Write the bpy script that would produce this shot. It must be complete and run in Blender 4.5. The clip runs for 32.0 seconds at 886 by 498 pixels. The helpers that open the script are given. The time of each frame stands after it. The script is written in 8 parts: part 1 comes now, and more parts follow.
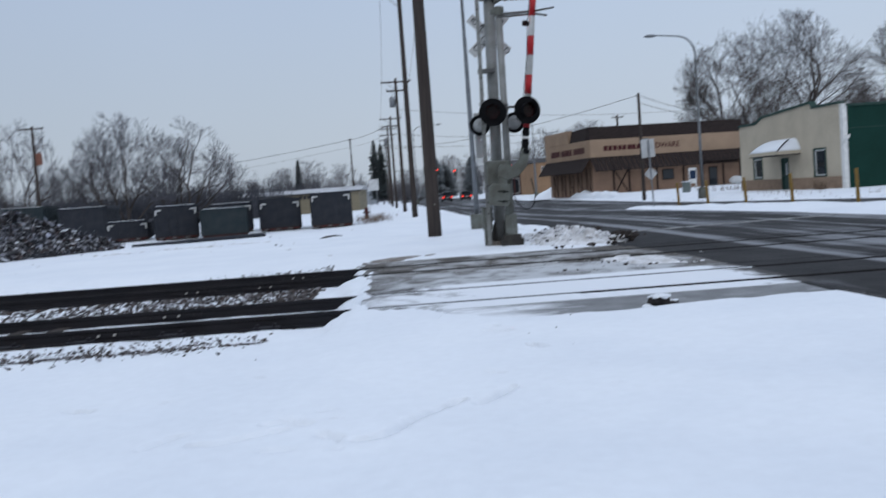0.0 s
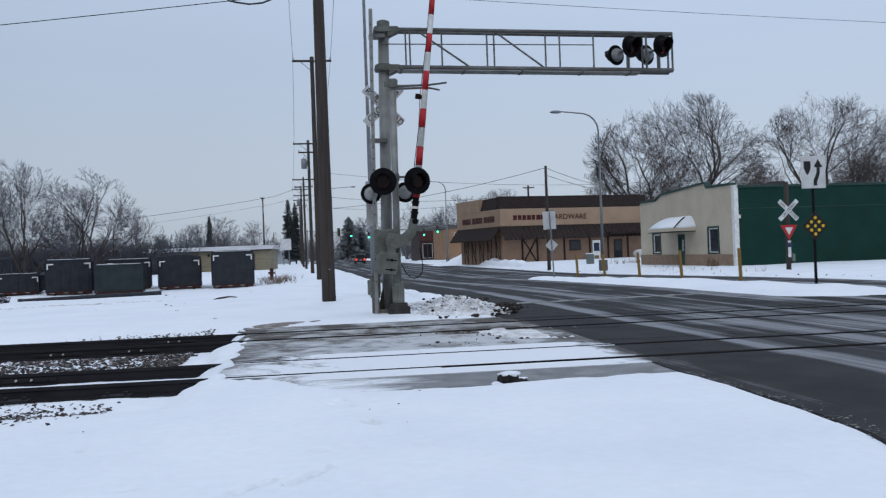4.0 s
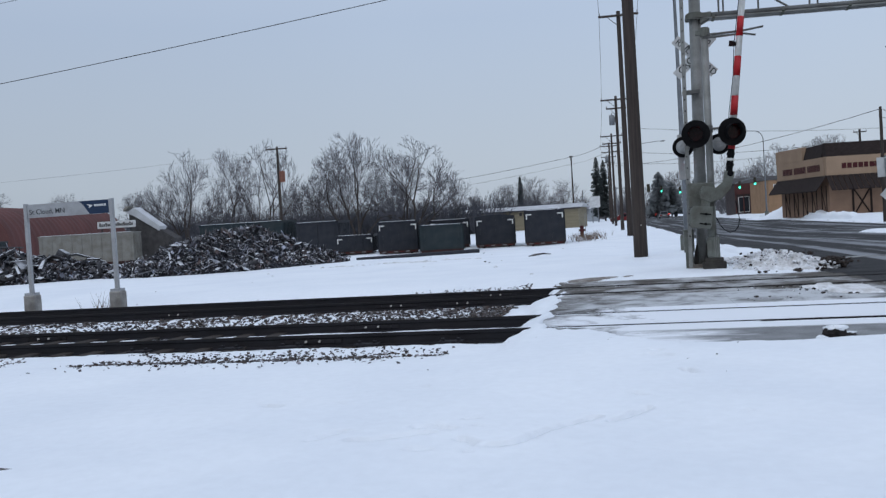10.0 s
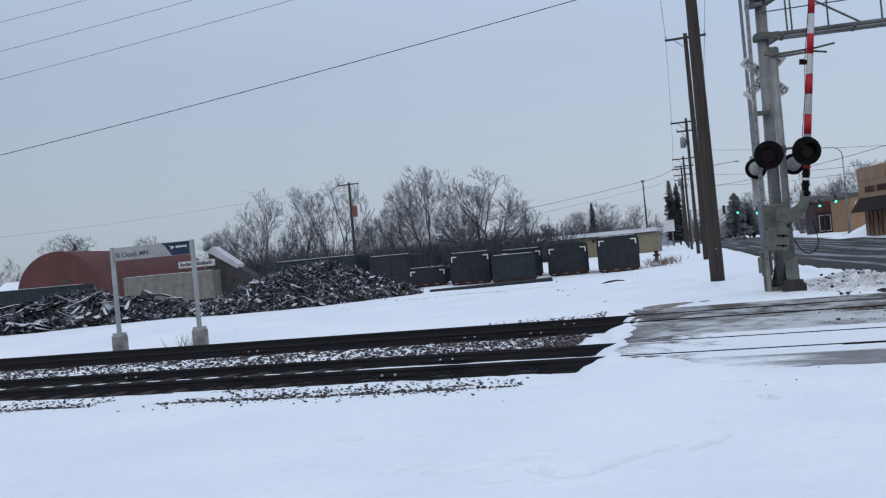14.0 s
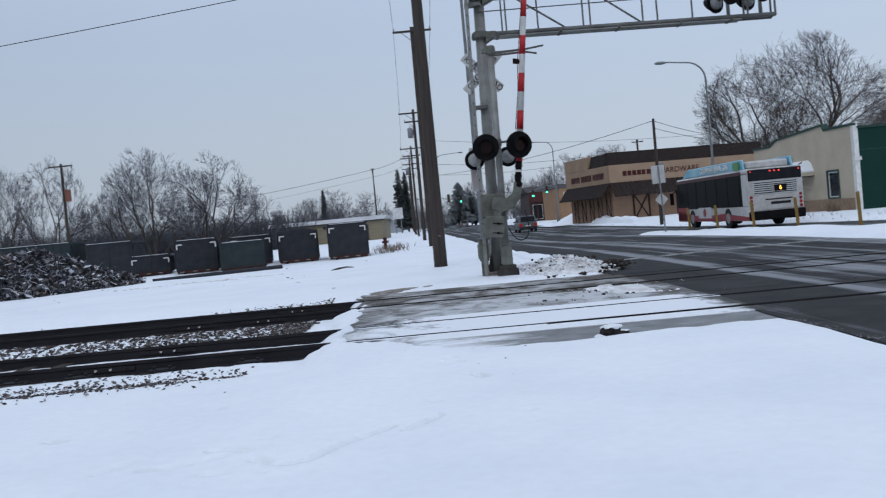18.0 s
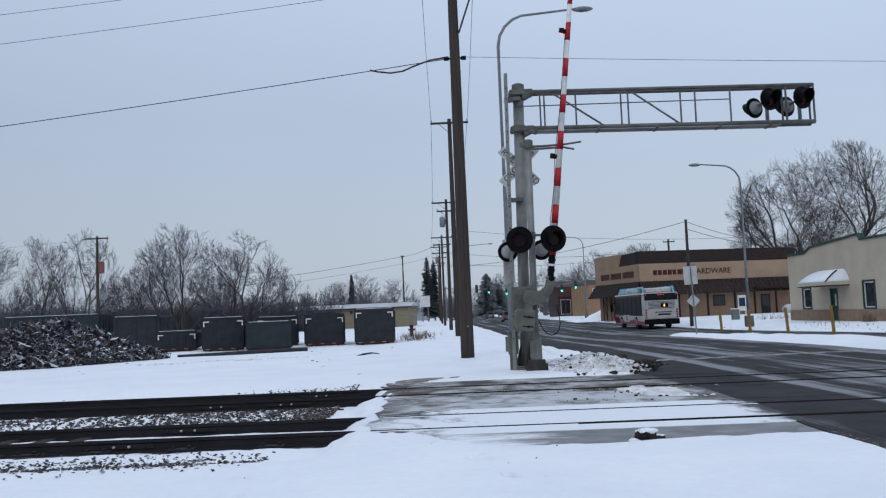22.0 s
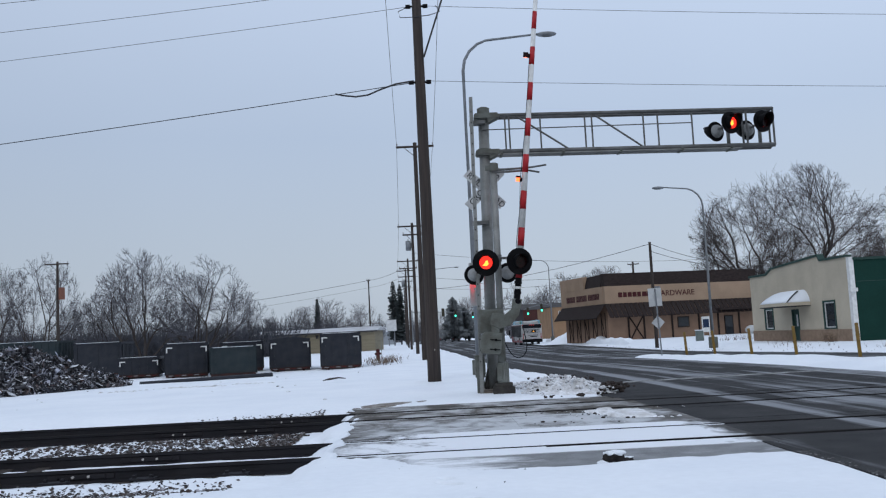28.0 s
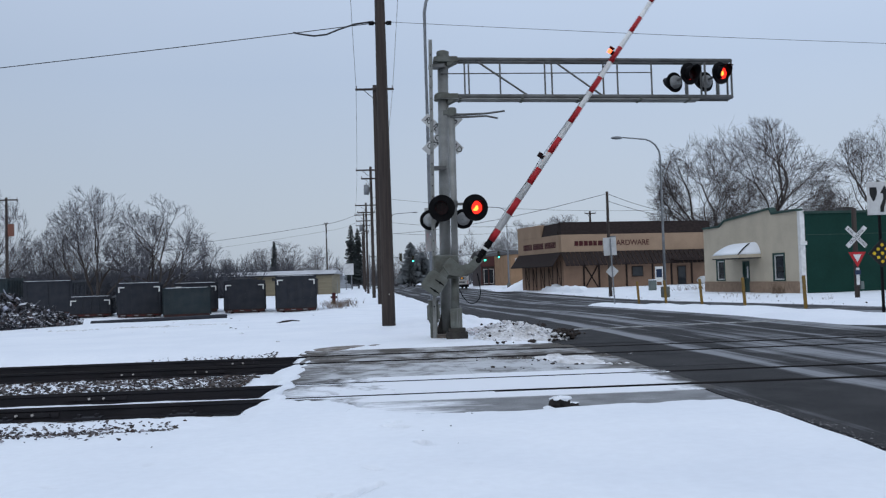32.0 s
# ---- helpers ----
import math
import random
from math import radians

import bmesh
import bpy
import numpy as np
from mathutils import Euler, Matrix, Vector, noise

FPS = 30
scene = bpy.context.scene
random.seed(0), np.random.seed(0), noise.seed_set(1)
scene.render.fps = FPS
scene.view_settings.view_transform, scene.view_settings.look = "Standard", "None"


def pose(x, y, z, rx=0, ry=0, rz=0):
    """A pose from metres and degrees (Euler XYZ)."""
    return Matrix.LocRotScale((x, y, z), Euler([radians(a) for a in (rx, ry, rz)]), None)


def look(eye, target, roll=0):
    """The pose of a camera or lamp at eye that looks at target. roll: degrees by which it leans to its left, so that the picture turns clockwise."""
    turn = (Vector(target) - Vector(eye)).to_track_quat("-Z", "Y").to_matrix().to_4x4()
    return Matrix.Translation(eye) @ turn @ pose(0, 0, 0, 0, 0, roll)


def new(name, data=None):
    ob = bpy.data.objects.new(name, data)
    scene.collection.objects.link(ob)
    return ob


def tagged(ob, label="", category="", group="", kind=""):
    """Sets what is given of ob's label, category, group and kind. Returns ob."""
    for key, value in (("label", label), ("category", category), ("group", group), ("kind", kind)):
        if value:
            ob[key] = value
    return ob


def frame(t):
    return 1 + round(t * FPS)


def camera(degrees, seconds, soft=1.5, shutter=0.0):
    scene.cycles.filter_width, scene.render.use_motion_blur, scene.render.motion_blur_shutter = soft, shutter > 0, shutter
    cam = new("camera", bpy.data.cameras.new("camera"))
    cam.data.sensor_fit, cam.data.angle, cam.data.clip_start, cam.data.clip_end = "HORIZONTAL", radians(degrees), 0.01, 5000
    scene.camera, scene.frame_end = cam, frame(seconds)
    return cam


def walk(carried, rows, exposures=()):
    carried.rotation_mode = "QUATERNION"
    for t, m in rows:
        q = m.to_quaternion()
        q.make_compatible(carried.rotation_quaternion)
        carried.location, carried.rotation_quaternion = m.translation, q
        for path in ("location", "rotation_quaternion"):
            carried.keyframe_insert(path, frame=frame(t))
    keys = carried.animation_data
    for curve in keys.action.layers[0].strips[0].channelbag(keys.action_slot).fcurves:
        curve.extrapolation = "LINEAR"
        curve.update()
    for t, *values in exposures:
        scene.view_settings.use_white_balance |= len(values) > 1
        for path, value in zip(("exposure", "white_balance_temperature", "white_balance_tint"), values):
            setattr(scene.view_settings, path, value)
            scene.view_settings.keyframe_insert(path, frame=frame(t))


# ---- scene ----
cam = camera(52.6, 32.0, soft=1.2, shutter=0.4)
# seconds, eye, target, roll
PATH = [
    (0, (-0.84, -11.164, 1.375), (-0.783, -9.169, 1.249), -4.2),
    (0.5, (-0.736, -11.493, 1.4), (-0.798, -9.506, 1.178), -3.8),
    (1, (-0.657, -11.647, 1.43), (-0.466, -9.661, 1.289), -3.2),
    (1.5, (-0.67, -11.648, 1.447), (-0.387, -9.668, 1.447), -3.5),
    (2, (-0.588, -11.659, 1.443), (-0.252, -9.689, 1.534), -2.4),
    (2.5, (-0.404, -11.655, 1.461), (-0.025, -9.693, 1.533), -4.0),
    (4.5, (-0.184, -11.111, 1.461), (0.023, -9.121, 1.456), -2.3),
    (5, (-0.232, -10.963, 1.448), (-0.074, -8.969, 1.457), -3.7),
    (5.5, (-0.263, -10.87, 1.44), (-0.288, -8.872, 1.354), -3.2),
    (6, (-0.229, -10.858, 1.445), (-0.331, -8.861, 1.386), -2.9),
    (6.5, (-0.216, -10.823, 1.445), (-0.388, -8.832, 1.379), -3.1),
    (7, (-0.249, -10.79, 1.439), (-0.477, -8.804, 1.359), -2.9),
    (7.5, (-0.295, -10.92, 1.446), (-0.557, -8.938, 1.403), -2.8),
    (8, (-0.197, -11.176, 1.451), (-0.554, -9.209, 1.386), -4.6),
    (8.5, (-0.208, -11.454, 1.474), (-0.596, -9.492, 1.519), -4.2),
    (9, (-0.291, -11.701, 1.455), (-0.776, -9.763, 1.358), -4.1),
    (9.5, (-0.256, -11.736, 1.45), (-0.743, -9.798, 1.367), -3.2),
    (10, (-0.248, -11.727, 1.44), (-0.679, -9.774, 1.383), -3.5),
    (10.5, (-0.24, -11.737, 1.45), (-0.652, -9.78, 1.457), -2.6),
    (11, (-0.256, -11.763, 1.464), (-0.822, -9.845, 1.469), -2.5),
    (11.5, (-0.27, -11.855, 1.452), (-0.857, -9.944, 1.513), -3.3),
    (12, (-0.343, -11.956, 1.459), (-0.919, -10.041, 1.49), -3.5),
    (12.5, (-0.33, -11.95, 1.445), (-0.89, -10.031, 1.479), -2.3),
    (13, (-0.263, -11.922, 1.457), (-0.854, -10.012, 1.511), -3.8),
    (13.5, (-0.195, -11.875, 1.464), (-0.798, -9.969, 1.493), -5.2),
    (14, (-0.192, -11.848, 1.471), (-0.774, -9.935, 1.493), -5.3),
    (14.5, (-0.168, -11.873, 1.448), (-0.649, -9.932, 1.492), -4.0),
    (15, (-0.216, -11.863, 1.458), (-0.542, -9.891, 1.521), -1.9),
    (15.5, (-0.319, -11.876, 1.45), (-0.48, -9.883, 1.502), -1.0),
    (17.5, (-0.19, -11.859, 1.468), (-0.147, -9.859, 1.448), -5.0),
    (18, (-0.113, -11.846, 1.468), (-0.115, -9.847, 1.406), -5.3),
    (18.5, (-0.114, -11.782, 1.473), (-0.229, -9.786, 1.434), -2.9),
    (19, (-0.225, -11.664, 1.452), (-0.489, -9.682, 1.431), -3.2),
    (19.5, (-0.268, -11.596, 1.456), (-0.523, -9.613, 1.492), -3.3),
    (20, (-0.257, -11.662, 1.467), (-0.413, -9.672, 1.585), -2.0),
    (20.5, (-0.22, -11.659, 1.476), (-0.268, -9.663, 1.609), -2.4),
    (21, (-0.209, -11.665, 1.476), (-0.226, -9.67, 1.614), -2.7),
    (21.5, (-0.194, -11.659, 1.478), (-0.221, -9.665, 1.625), -2.4),
    (22, (-0.197, -11.673, 1.48), (-0.246, -9.679, 1.621), -2.4),
    (22.5, (-0.196, -11.677, 1.484), (-0.262, -9.684, 1.632), -2.7),
    (23, (-0.202, -11.676, 1.48), (-0.264, -9.68, 1.594), -2.9),
    (23.5, (-0.196, -11.691, 1.479), (-0.224, -9.693, 1.545), -3.2),
    (24, (-0.187, -11.699, 1.475), (-0.165, -9.7, 1.539), -3.4),
    (24.5, (-0.184, -11.694, 1.468), (-0.117, -9.697, 1.553), -3.3),
    (25, (-0.189, -11.696, 1.469), (-0.077, -9.702, 1.582), -2.5),
    (25.5, (-0.203, -11.686, 1.467), (-0.104, -9.693, 1.598), -2.5),
    (27.5, (-0.208, -11.663, 1.48), (-0.16, -9.674, 1.676), -2.8),
    (28, (-0.202, -11.629, 1.474), (-0.173, -9.638, 1.664), -2.9),
    (28.5, (-0.184, -11.658, 1.491), (-0.137, -9.667, 1.674), -2.7),
    (29, (-0.189, -11.639, 1.474), (-0.126, -9.646, 1.619), -2.8),
    (29.5, (-0.185, -11.667, 1.475), (-0.097, -9.674, 1.613), -3.2),
    (30, (-0.191, -11.682, 1.472), (-0.104, -9.688, 1.604), -3.0),
    (30.5, (-0.192, -11.674, 1.47), (-0.082, -9.681, 1.598), -2.7),
    (31, (-0.191, -11.674, 1.465), (-0.06, -9.681, 1.574), -2.6),
    (31.5, (-0.151, -11.656, 1.457), (-0.005, -9.662, 1.532), -2.8),
    (32, (-0.124, -11.567, 1.466), (-0.008, -9.572, 1.531), -1.8),
]
walk(cam, [(t, look(eye, target, roll)) for t, eye, target, roll in PATH])

# ---------------------------------------------------------------- light
world = bpy.data.worlds.new("overcast_sky")
scene.world = world
world.use_nodes = True
wn, wl = world.node_tree.nodes, world.node_tree.links
wn.clear()
w_out = wn.new("ShaderNodeOutputWorld")
w_bg = wn.new("ShaderNodeBackground")
w_sky = wn.new("ShaderNodeTexSky")
w_sky.sky_type, w_sky.sun_disc = "NISHITA", False
w_sky.sun_elevation, w_sky.sun_rotation = radians(24), radians(150)
w_sky.dust_density, w_sky.air_density = 4.0, 1.0
w_co = wn.new("ShaderNodeTexCoord")
w_sep = wn.new("ShaderNodeSeparateXYZ")
w_ramp = wn.new("ShaderNodeValToRGB")
w_scale = wn.new("ShaderNodeVectorMath")
w_scale.operation = "SCALE"
w_scale.inputs["Scale"].default_value = 0.07
w_mix = wn.new("ShaderNodeMixRGB")
w_mix.inputs["Fac"].default_value = 0.9       # cloud deck over the clear sky
el = w_ramp.color_ramp.elements
el[0].position, el[0].color = 0.0, (0.515, 0.59, 0.68, 1)
el[1].position, el[1].color = 1.0, (0.84, 0.98, 1.22, 1)
for pos, c in ((0.06, (0.545, 0.63, 0.74, 1)), (0.22, (0.51, 0.62, 0.80, 1)), (0.5, (0.66, 0.78, 1.0, 1))):
    e = el.new(pos)
    e.color = c
w_cloud = wn.new("ShaderNodeTexNoise")
w_cloud.inputs["Scale"].default_value, w_cloud.inputs["Detail"].default_value = 1.6, 4
w_cr = wn.new("ShaderNodeMapRange")
w_cr.inputs["To Min"].default_value, w_cr.inputs["To Max"].default_value = 0.93, 1.07
w_mul = wn.new("ShaderNodeVectorMath")
w_mul.operation = "SCALE"
w_side = wn.new("ShaderNodeMapRange")         # the deck is thinner towards the sun's side
w_side.inputs["From Min"].default_value, w_side.inputs["From Max"].default_value = -1, 1
w_side.inputs["To Min"].default_value, w_side.inputs["To Max"].default_value = 0.82, 1.19
w_both = wn.new("ShaderNodeMath")
w_both.operation = "MULTIPLY"
wl.new(w_co.outputs["Generated"], w_sep.inputs[0])
wl.new(w_sep.outputs["Z"], w_ramp.inputs["Fac"])
wl.new(w_co.outputs["Generated"], w_cloud.inputs["Vector"])
wl.new(w_cloud.outputs["Fac"], w_cr.inputs["Value"])
wl.new(w_ramp.outputs["Color"], w_mul.inputs[0])
wl.new(w_sep.outputs["X"], w_side.inputs["Value"])
wl.new(w_cr.outputs["Result"], w_both.inputs[0])
wl.new(w_side.outputs["Result"], w_both.inputs[1])
wl.new(w_both.outputs[0], w_mul.inputs["Scale"])
wl.new(w_sky.outputs["Color"], w_scale.inputs[0])
wl.new(w_scale.outputs[0], w_mix.inputs["Color1"])
wl.new(w_mul.outputs[0], w_mix.inputs["Color2"])
wl.new(w_mix.outputs["Color"], w_bg.inputs["Color"])
w_bg.inputs["Strength"].default_value = 0.95
wl.new(w_bg.outputs[0], w_out.inputs["Surface"])

sun = new("sun", bpy.data.lights.new("sun", "SUN"))
sun.data.energy, sun.data.angle, sun.data.color = 0.5, radians(40), (1.0, 0.98, 0.95)
sun.matrix_world = look((0, 0, 30), (8, 14, 12))
scene.view_settings.exposure = 0.0


# ---------------------------------------------------------------- materials
def mat(name, color, rough=0.7, color2=None, scale=4.0, detail=5.0, mix=(0.35, 0.65), fine=60.0, fine_amt=0.12, bump=0.15,
        bump_scale=40.0, metal=0.0, spec=0.22, per_object=0.0, stretch=(1, 1, 1), emit=None, strength=0.0, dist=0.02):
    """A weathered surface: two colours mixed by a broad noise, a fine grain over both, and relief."""
    m = bpy.data.materials.new(name)
    m.use_nodes = True
    n, l = m.node_tree.nodes, m.node_tree.links
    b = n["Principled BSDF"]
    b.inputs["Roughness"].default_value, b.inputs["Metallic"].default_value = rough, metal
    b.inputs["Specular IOR Level"].default_value = spec
    co = n.new("ShaderNodeTexCoord")
    mp = n.new("ShaderNodeMapping")
    mp.inputs["Scale"].default_value = stretch
    l.new(co.outputs["Object"], mp.inputs["Vector"])
    big = n.new("ShaderNodeTexNoise")
    big.inputs["Scale"].default_value, big.inputs["Detail"].default_value = scale, detail
    l.new(mp.outputs[0], big.inputs["Vector"])
    ramp = n.new("ShaderNodeMapRange")
    ramp.inputs["From Min"].default_value, ramp.inputs["From Max"].default_value = mix
    l.new(big.outputs["Fac"], ramp.inputs["Value"])
    two = n.new("ShaderNodeMixRGB")
    c2 = color2 or tuple(0.75 * c for c in color)
    two.inputs["Color1"].default_value, two.inputs["Color2"].default_value = (*color, 1), (*c2, 1)
    l.new(ramp.outputs["Result"], two.inputs["Fac"])
    fn = n.new("ShaderNodeTexNoise")
    fn.inputs["Scale"].default_value, fn.inputs["Detail"].default_value = fine, 3
    l.new(mp.outputs[0], fn.inputs["Vector"])
    fr = n.new("ShaderNodeMapRange")
    fr.inputs["From Min"].default_value, fr.inputs["From Max"].default_value = 0.3, 0.7
    fr.inputs["To Min"].default_value, fr.inputs["To Max"].default_value = 1 - fine_amt, 1 + fine_amt
    l.new(fn.outputs["Fac"], fr.inputs["Value"])
    mul = n.new("ShaderNodeVectorMath")
    mul.operation = "SCALE"
    l.new(two.outputs["Color"], mul.inputs[0])
    l.new(fr.outputs["Result"], mul.inputs["Scale"])
    last = mul.outputs[0]
    if per_object:
        oi = n.new("ShaderNodeObjectInfo")
        orr = n.new("ShaderNodeMapRange")
        orr.inputs["To Min"].default_value, orr.inputs["To Max"].default_value = 1 - per_object, 1 + per_object
        l.new(oi.outputs["Random"], orr.inputs["Value"])
        m2 = n.new("ShaderNodeVectorMath")
        m2.operation = "SCALE"
        l.new(last, m2.inputs[0])
        l.new(orr.outputs["Result"], m2.inputs["Scale"])
        last = m2.outputs[0]
    l.new(last, b.inputs["Base Color"])
    if bump:
        bn = n.new("ShaderNodeTexNoise")
        bn.inputs["Scale"].default_value, bn.inputs["Detail"].default_value = bump_scale, 4
        l.new(mp.outputs[0], bn.inputs["Vector"])
        bp = n.new("ShaderNodeBump")
        bp.inputs["Strength"].default_value, bp.inputs["Distance"].default_value = bump, dist
        l.new(bn.outputs["Fac"], bp.inputs["Height"])
        l.new(bp.outputs[0], b.inputs["Normal"])
    if emit:
        b.inputs["Emission Color"].default_value = (*emit, 1)
        b.inputs["Emission Strength"].default_value = strength
    return m


M = {
    "snow": mat("snow", (0.79, 0.815, 0.845), 0.6, (0.73, 0.76, 0.8), 0.5, 6, fine=9, fine_amt=0.02, bump=0.35, bump_scale=7, spec=0.3, dist=0.03),
    "pole": mat("weathered_wood_pole", (0.062, 0.05, 0.044), 0.95, (0.04, 0.033, 0.03), 4, 6, fine=50, bump=0.35, bump_scale=30, stretch=(4, 4, 0.2)),
    "pole_far": mat("weathered_wood_pole_far", (0.07, 0.065, 0.065), 0.9, (0.04, 0.037, 0.036), 3, 3, stretch=(4, 4, 0.3)),
    "alu": mat("dull_aluminium", (0.25, 0.255, 0.245), 0.5, (0.18, 0.182, 0.17), 3, 5, fine=45, bump=0.12, metal=0.25),
    "alu_dark": mat("stained_steel", (0.15, 0.152, 0.15), 0.55, (0.1, 0.1, 0.095), 3, 5, fine=40, metal=0.3),
    "mech": mat("weathered_grey_paint", (0.145, 0.155, 0.14), 0.65, (0.095, 0.095, 0.08), 3.5, 6, fine=40, bump=0.15),
    "galv": mat("galvanised_steel", (0.22, 0.235, 0.25), 0.5, (0.17, 0.18, 0.19), 5, 4, metal=0.4),
    "black": mat("black_paint", (0.004, 0.004, 0.005), 0.55, (0.007, 0.007, 0.008), 6, 4, bump=0.05, spec=0.08),
    "white": mat("white_paint", (0.72, 0.72, 0.7), 0.5, (0.58, 0.58, 0.56), 5, 5, fine=30, fine_amt=0.06, bump=0.06),
    "red": mat("red_reflective_paint", (0.42, 0.02, 0.025), 0.4, (0.3, 0.015, 0.02), 5, 4, bump=0.05),
    "rail": mat("rusty_rail_steel", (0.011, 0.011, 0.014), 0.7, (0.017, 0.015, 0.017), 4, 6, fine=30, bump=0.3, bump_scale=25, stretch=(0.2, 1, 1)),
    "rail_top": mat("worn_rail_head", (0.02, 0.018, 0.017), 0.8, (0.012, 0.011, 0.01), 3, 4, spec=0.04, stretch=(0.2, 1, 1)),
    "asphalt": mat("asphalt_winter", (0.075, 0.078, 0.083), 0.75, (0.05, 0.052, 0.056), 1.2, 6, fine=90, bump=0.3, bump_scale=120),
}


# ---------------------------------------------------------------- helpers for building
def part(name, bm, material, parent=None, label="", smooth=False, at=None, bevel=0.0):
    """Links a bmesh as one mesh object, under its thing or under a part of it."""
    if bevel:
        bmesh.ops.bevel(bm, geom=[e for e in bm.edges if len(e.link_faces) == 2 and e.calc_face_angle(0) > 0.6], offset=bevel, segments=1, affect="EDGES")
    me = bpy.data.meshes.new(name)
    bm.normal_update()
    bm.to_mesh(me)
    bm.free()
    for m in material if isinstance(material, (list, tuple)) else [material]:
        me.materials.append(m)
    if smooth:
        for p in me.polygons:
            p.use_smooth = True
    ob = new(name, me)
    if parent is not None:
        ob.parent = parent
    if at is not None:
        ob.matrix_basis = at
    if label:
        ob["label"] = label
    return ob


def share(name, like, parent=None, at=None):
    """Another object on the mesh of one that is there."""
    ob = new(name, like.data)
    if parent is not None:
        ob.parent = parent
    if at is not None:
        ob.matrix_basis = at
    return ob


def thing(name, label, category, at=None, group="", kind=""):
    ob = new(name)
    ob.empty_display_size = 0.2
    if at is not None:
        ob.matrix_basis = at
    return tagged(ob, label, category, group, kind)


def box(bm, x0, x1, y0, y1, z0, z1, m=None, index=0):
    ret = bmesh.ops.create_cube(bm, size=1.0)["verts"]
    mm = Matrix.Translation(((x0 + x1) / 2, (y0 + y1) / 2, (z0 + z1) / 2)) @ Matrix.Diagonal((x1 - x0, y1 - y0, z1 - z0, 1))
    bmesh.ops.transform(bm, matrix=(m or Matrix()) @ mm, verts=ret)
    if index:
        for f in {f for v in ret for f in v.link_faces}:
            f.material_index = index
    return ret


def tube(bm, a, b, r0, r1=None, seg=12, caps=True, index=0):
    """A round bar from a to b."""
    a, b = Vector(a), Vector(b)
    r1 = r0 if r1 is None else r1
    ret = bmesh.ops.create_cone(bm, cap_ends=caps, segments=seg, radius1=r0, radius2=r1, depth=(b - a).length)["verts"]
    turn = (b - a).to_track_quat("Z", "Y").to_matrix().to_4x4()
    bmesh.ops.transform(bm, matrix=Matrix.Translation((a + b) / 2) @ turn, verts=ret)
    if index:
        for f in {f for v in ret for f in v.link_faces}:
            f.material_index = index
    return ret


def pipe(bm, pts, r, seg=8):
    """A bent round bar through points, r a number or a list."""
    pts = [Vector(p) for p in pts]
    rr = r if isinstance(r, (list, tuple)) else [r] * len(pts)
    rings = []
    for i, p in enumerate(pts):
        d = (pts[min(i + 1, len(pts) - 1)] - pts[max(i - 1, 0)]).normalized()
        q = d.to_track_quat("Z", "Y")
        rings.append([bm.verts.new(p + q @ Vector((rr[i] * math.cos(2 * math.pi * k / seg), rr[i] * math.sin(2 * math.pi * k / seg), 0))) for k in range(seg)])
    for a, b in zip(rings, rings[1:]):
        for k in range(seg):
            bm.faces.new((a[k], a[(k + 1) % seg], b[(k + 1) % seg], b[k]))
    bm.faces.new(list(reversed(rings[0])))
    bm.faces.new(rings[-1])


def prism(bm, outline, z0, z1, m=None, index=0):
    """An upright block over an outline of (x, y)."""
    lo = [bm.verts.new((x, y, z0)) for x, y in outline]
    hi = [bm.verts.new((x, y, z1)) for x, y in outline]
    fs = [bm.faces.new(list(reversed(lo))), bm.faces.new(hi)]
    n = len(outline)
    for i in range(n):
        fs.append(bm.faces.new((lo[i], lo[(i + 1) % n], hi[(i + 1) % n], hi[i])))
    if m is not None:
        bmesh.ops.transform(bm, matrix=m, verts=lo + hi)
    for f in fs:
        f.material_index = index
    return lo + hi


def mesh_of(name, verts, faces, material, parent=None, smooth=False):
    me = bpy.data.meshes.new(name)
    me.from_pydata([tuple(v) for v in verts], [], faces)
    for m in material if isinstance(material, (list, tuple)) else [material]:
        me.materials.append(m)
    if smooth:
        for p in me.polygons:
            p.use_smooth = True
    me.update()
    ob = new(name, me)
    if parent is not None:
        ob.parent = parent
    return ob


def fbm(x, y, s, o=0.0):
    return noise.fractal(Vector((x * s, y * s, o)), 1.0, 2.0, 4)


# ---------------------------------------------------------------- plan of the crossing
LEAN = -0.038            # the road turns a little to the left of straight ahead
RAILS = (0.0, 1.5, 4.9, 6.4)
PANEL_X0 = -1.85         # where the crossing panels begin


def road_x(x0, y):
    return x0 + LEAN * y


def road_left(y):
    """The left edge of the asphalt, which swings away round the corner behind the tracks."""
    if y > 0:
        return road_x(3.7, y)
    if y > -4.8:
        return 3.75 + 0.06 * math.sin(y * 1.3)
    return 3.77 - min(0.22 * (-4.8 - y) ** 1.75, 2.2)


def panel_x0(y):
    """Left end of the crossing panels, row by row."""
    return -1.58 - 0.035 * y


def smooth_step(a, b, v):
    t = min(1.0, max(0.0, (v - a) / (b - a)))
    return t * t * (3 - 2 * t)


def road_z(y):
    """The road falls a little beyond the crossing."""
    return -0.38 * smooth_step(12, 52, y)


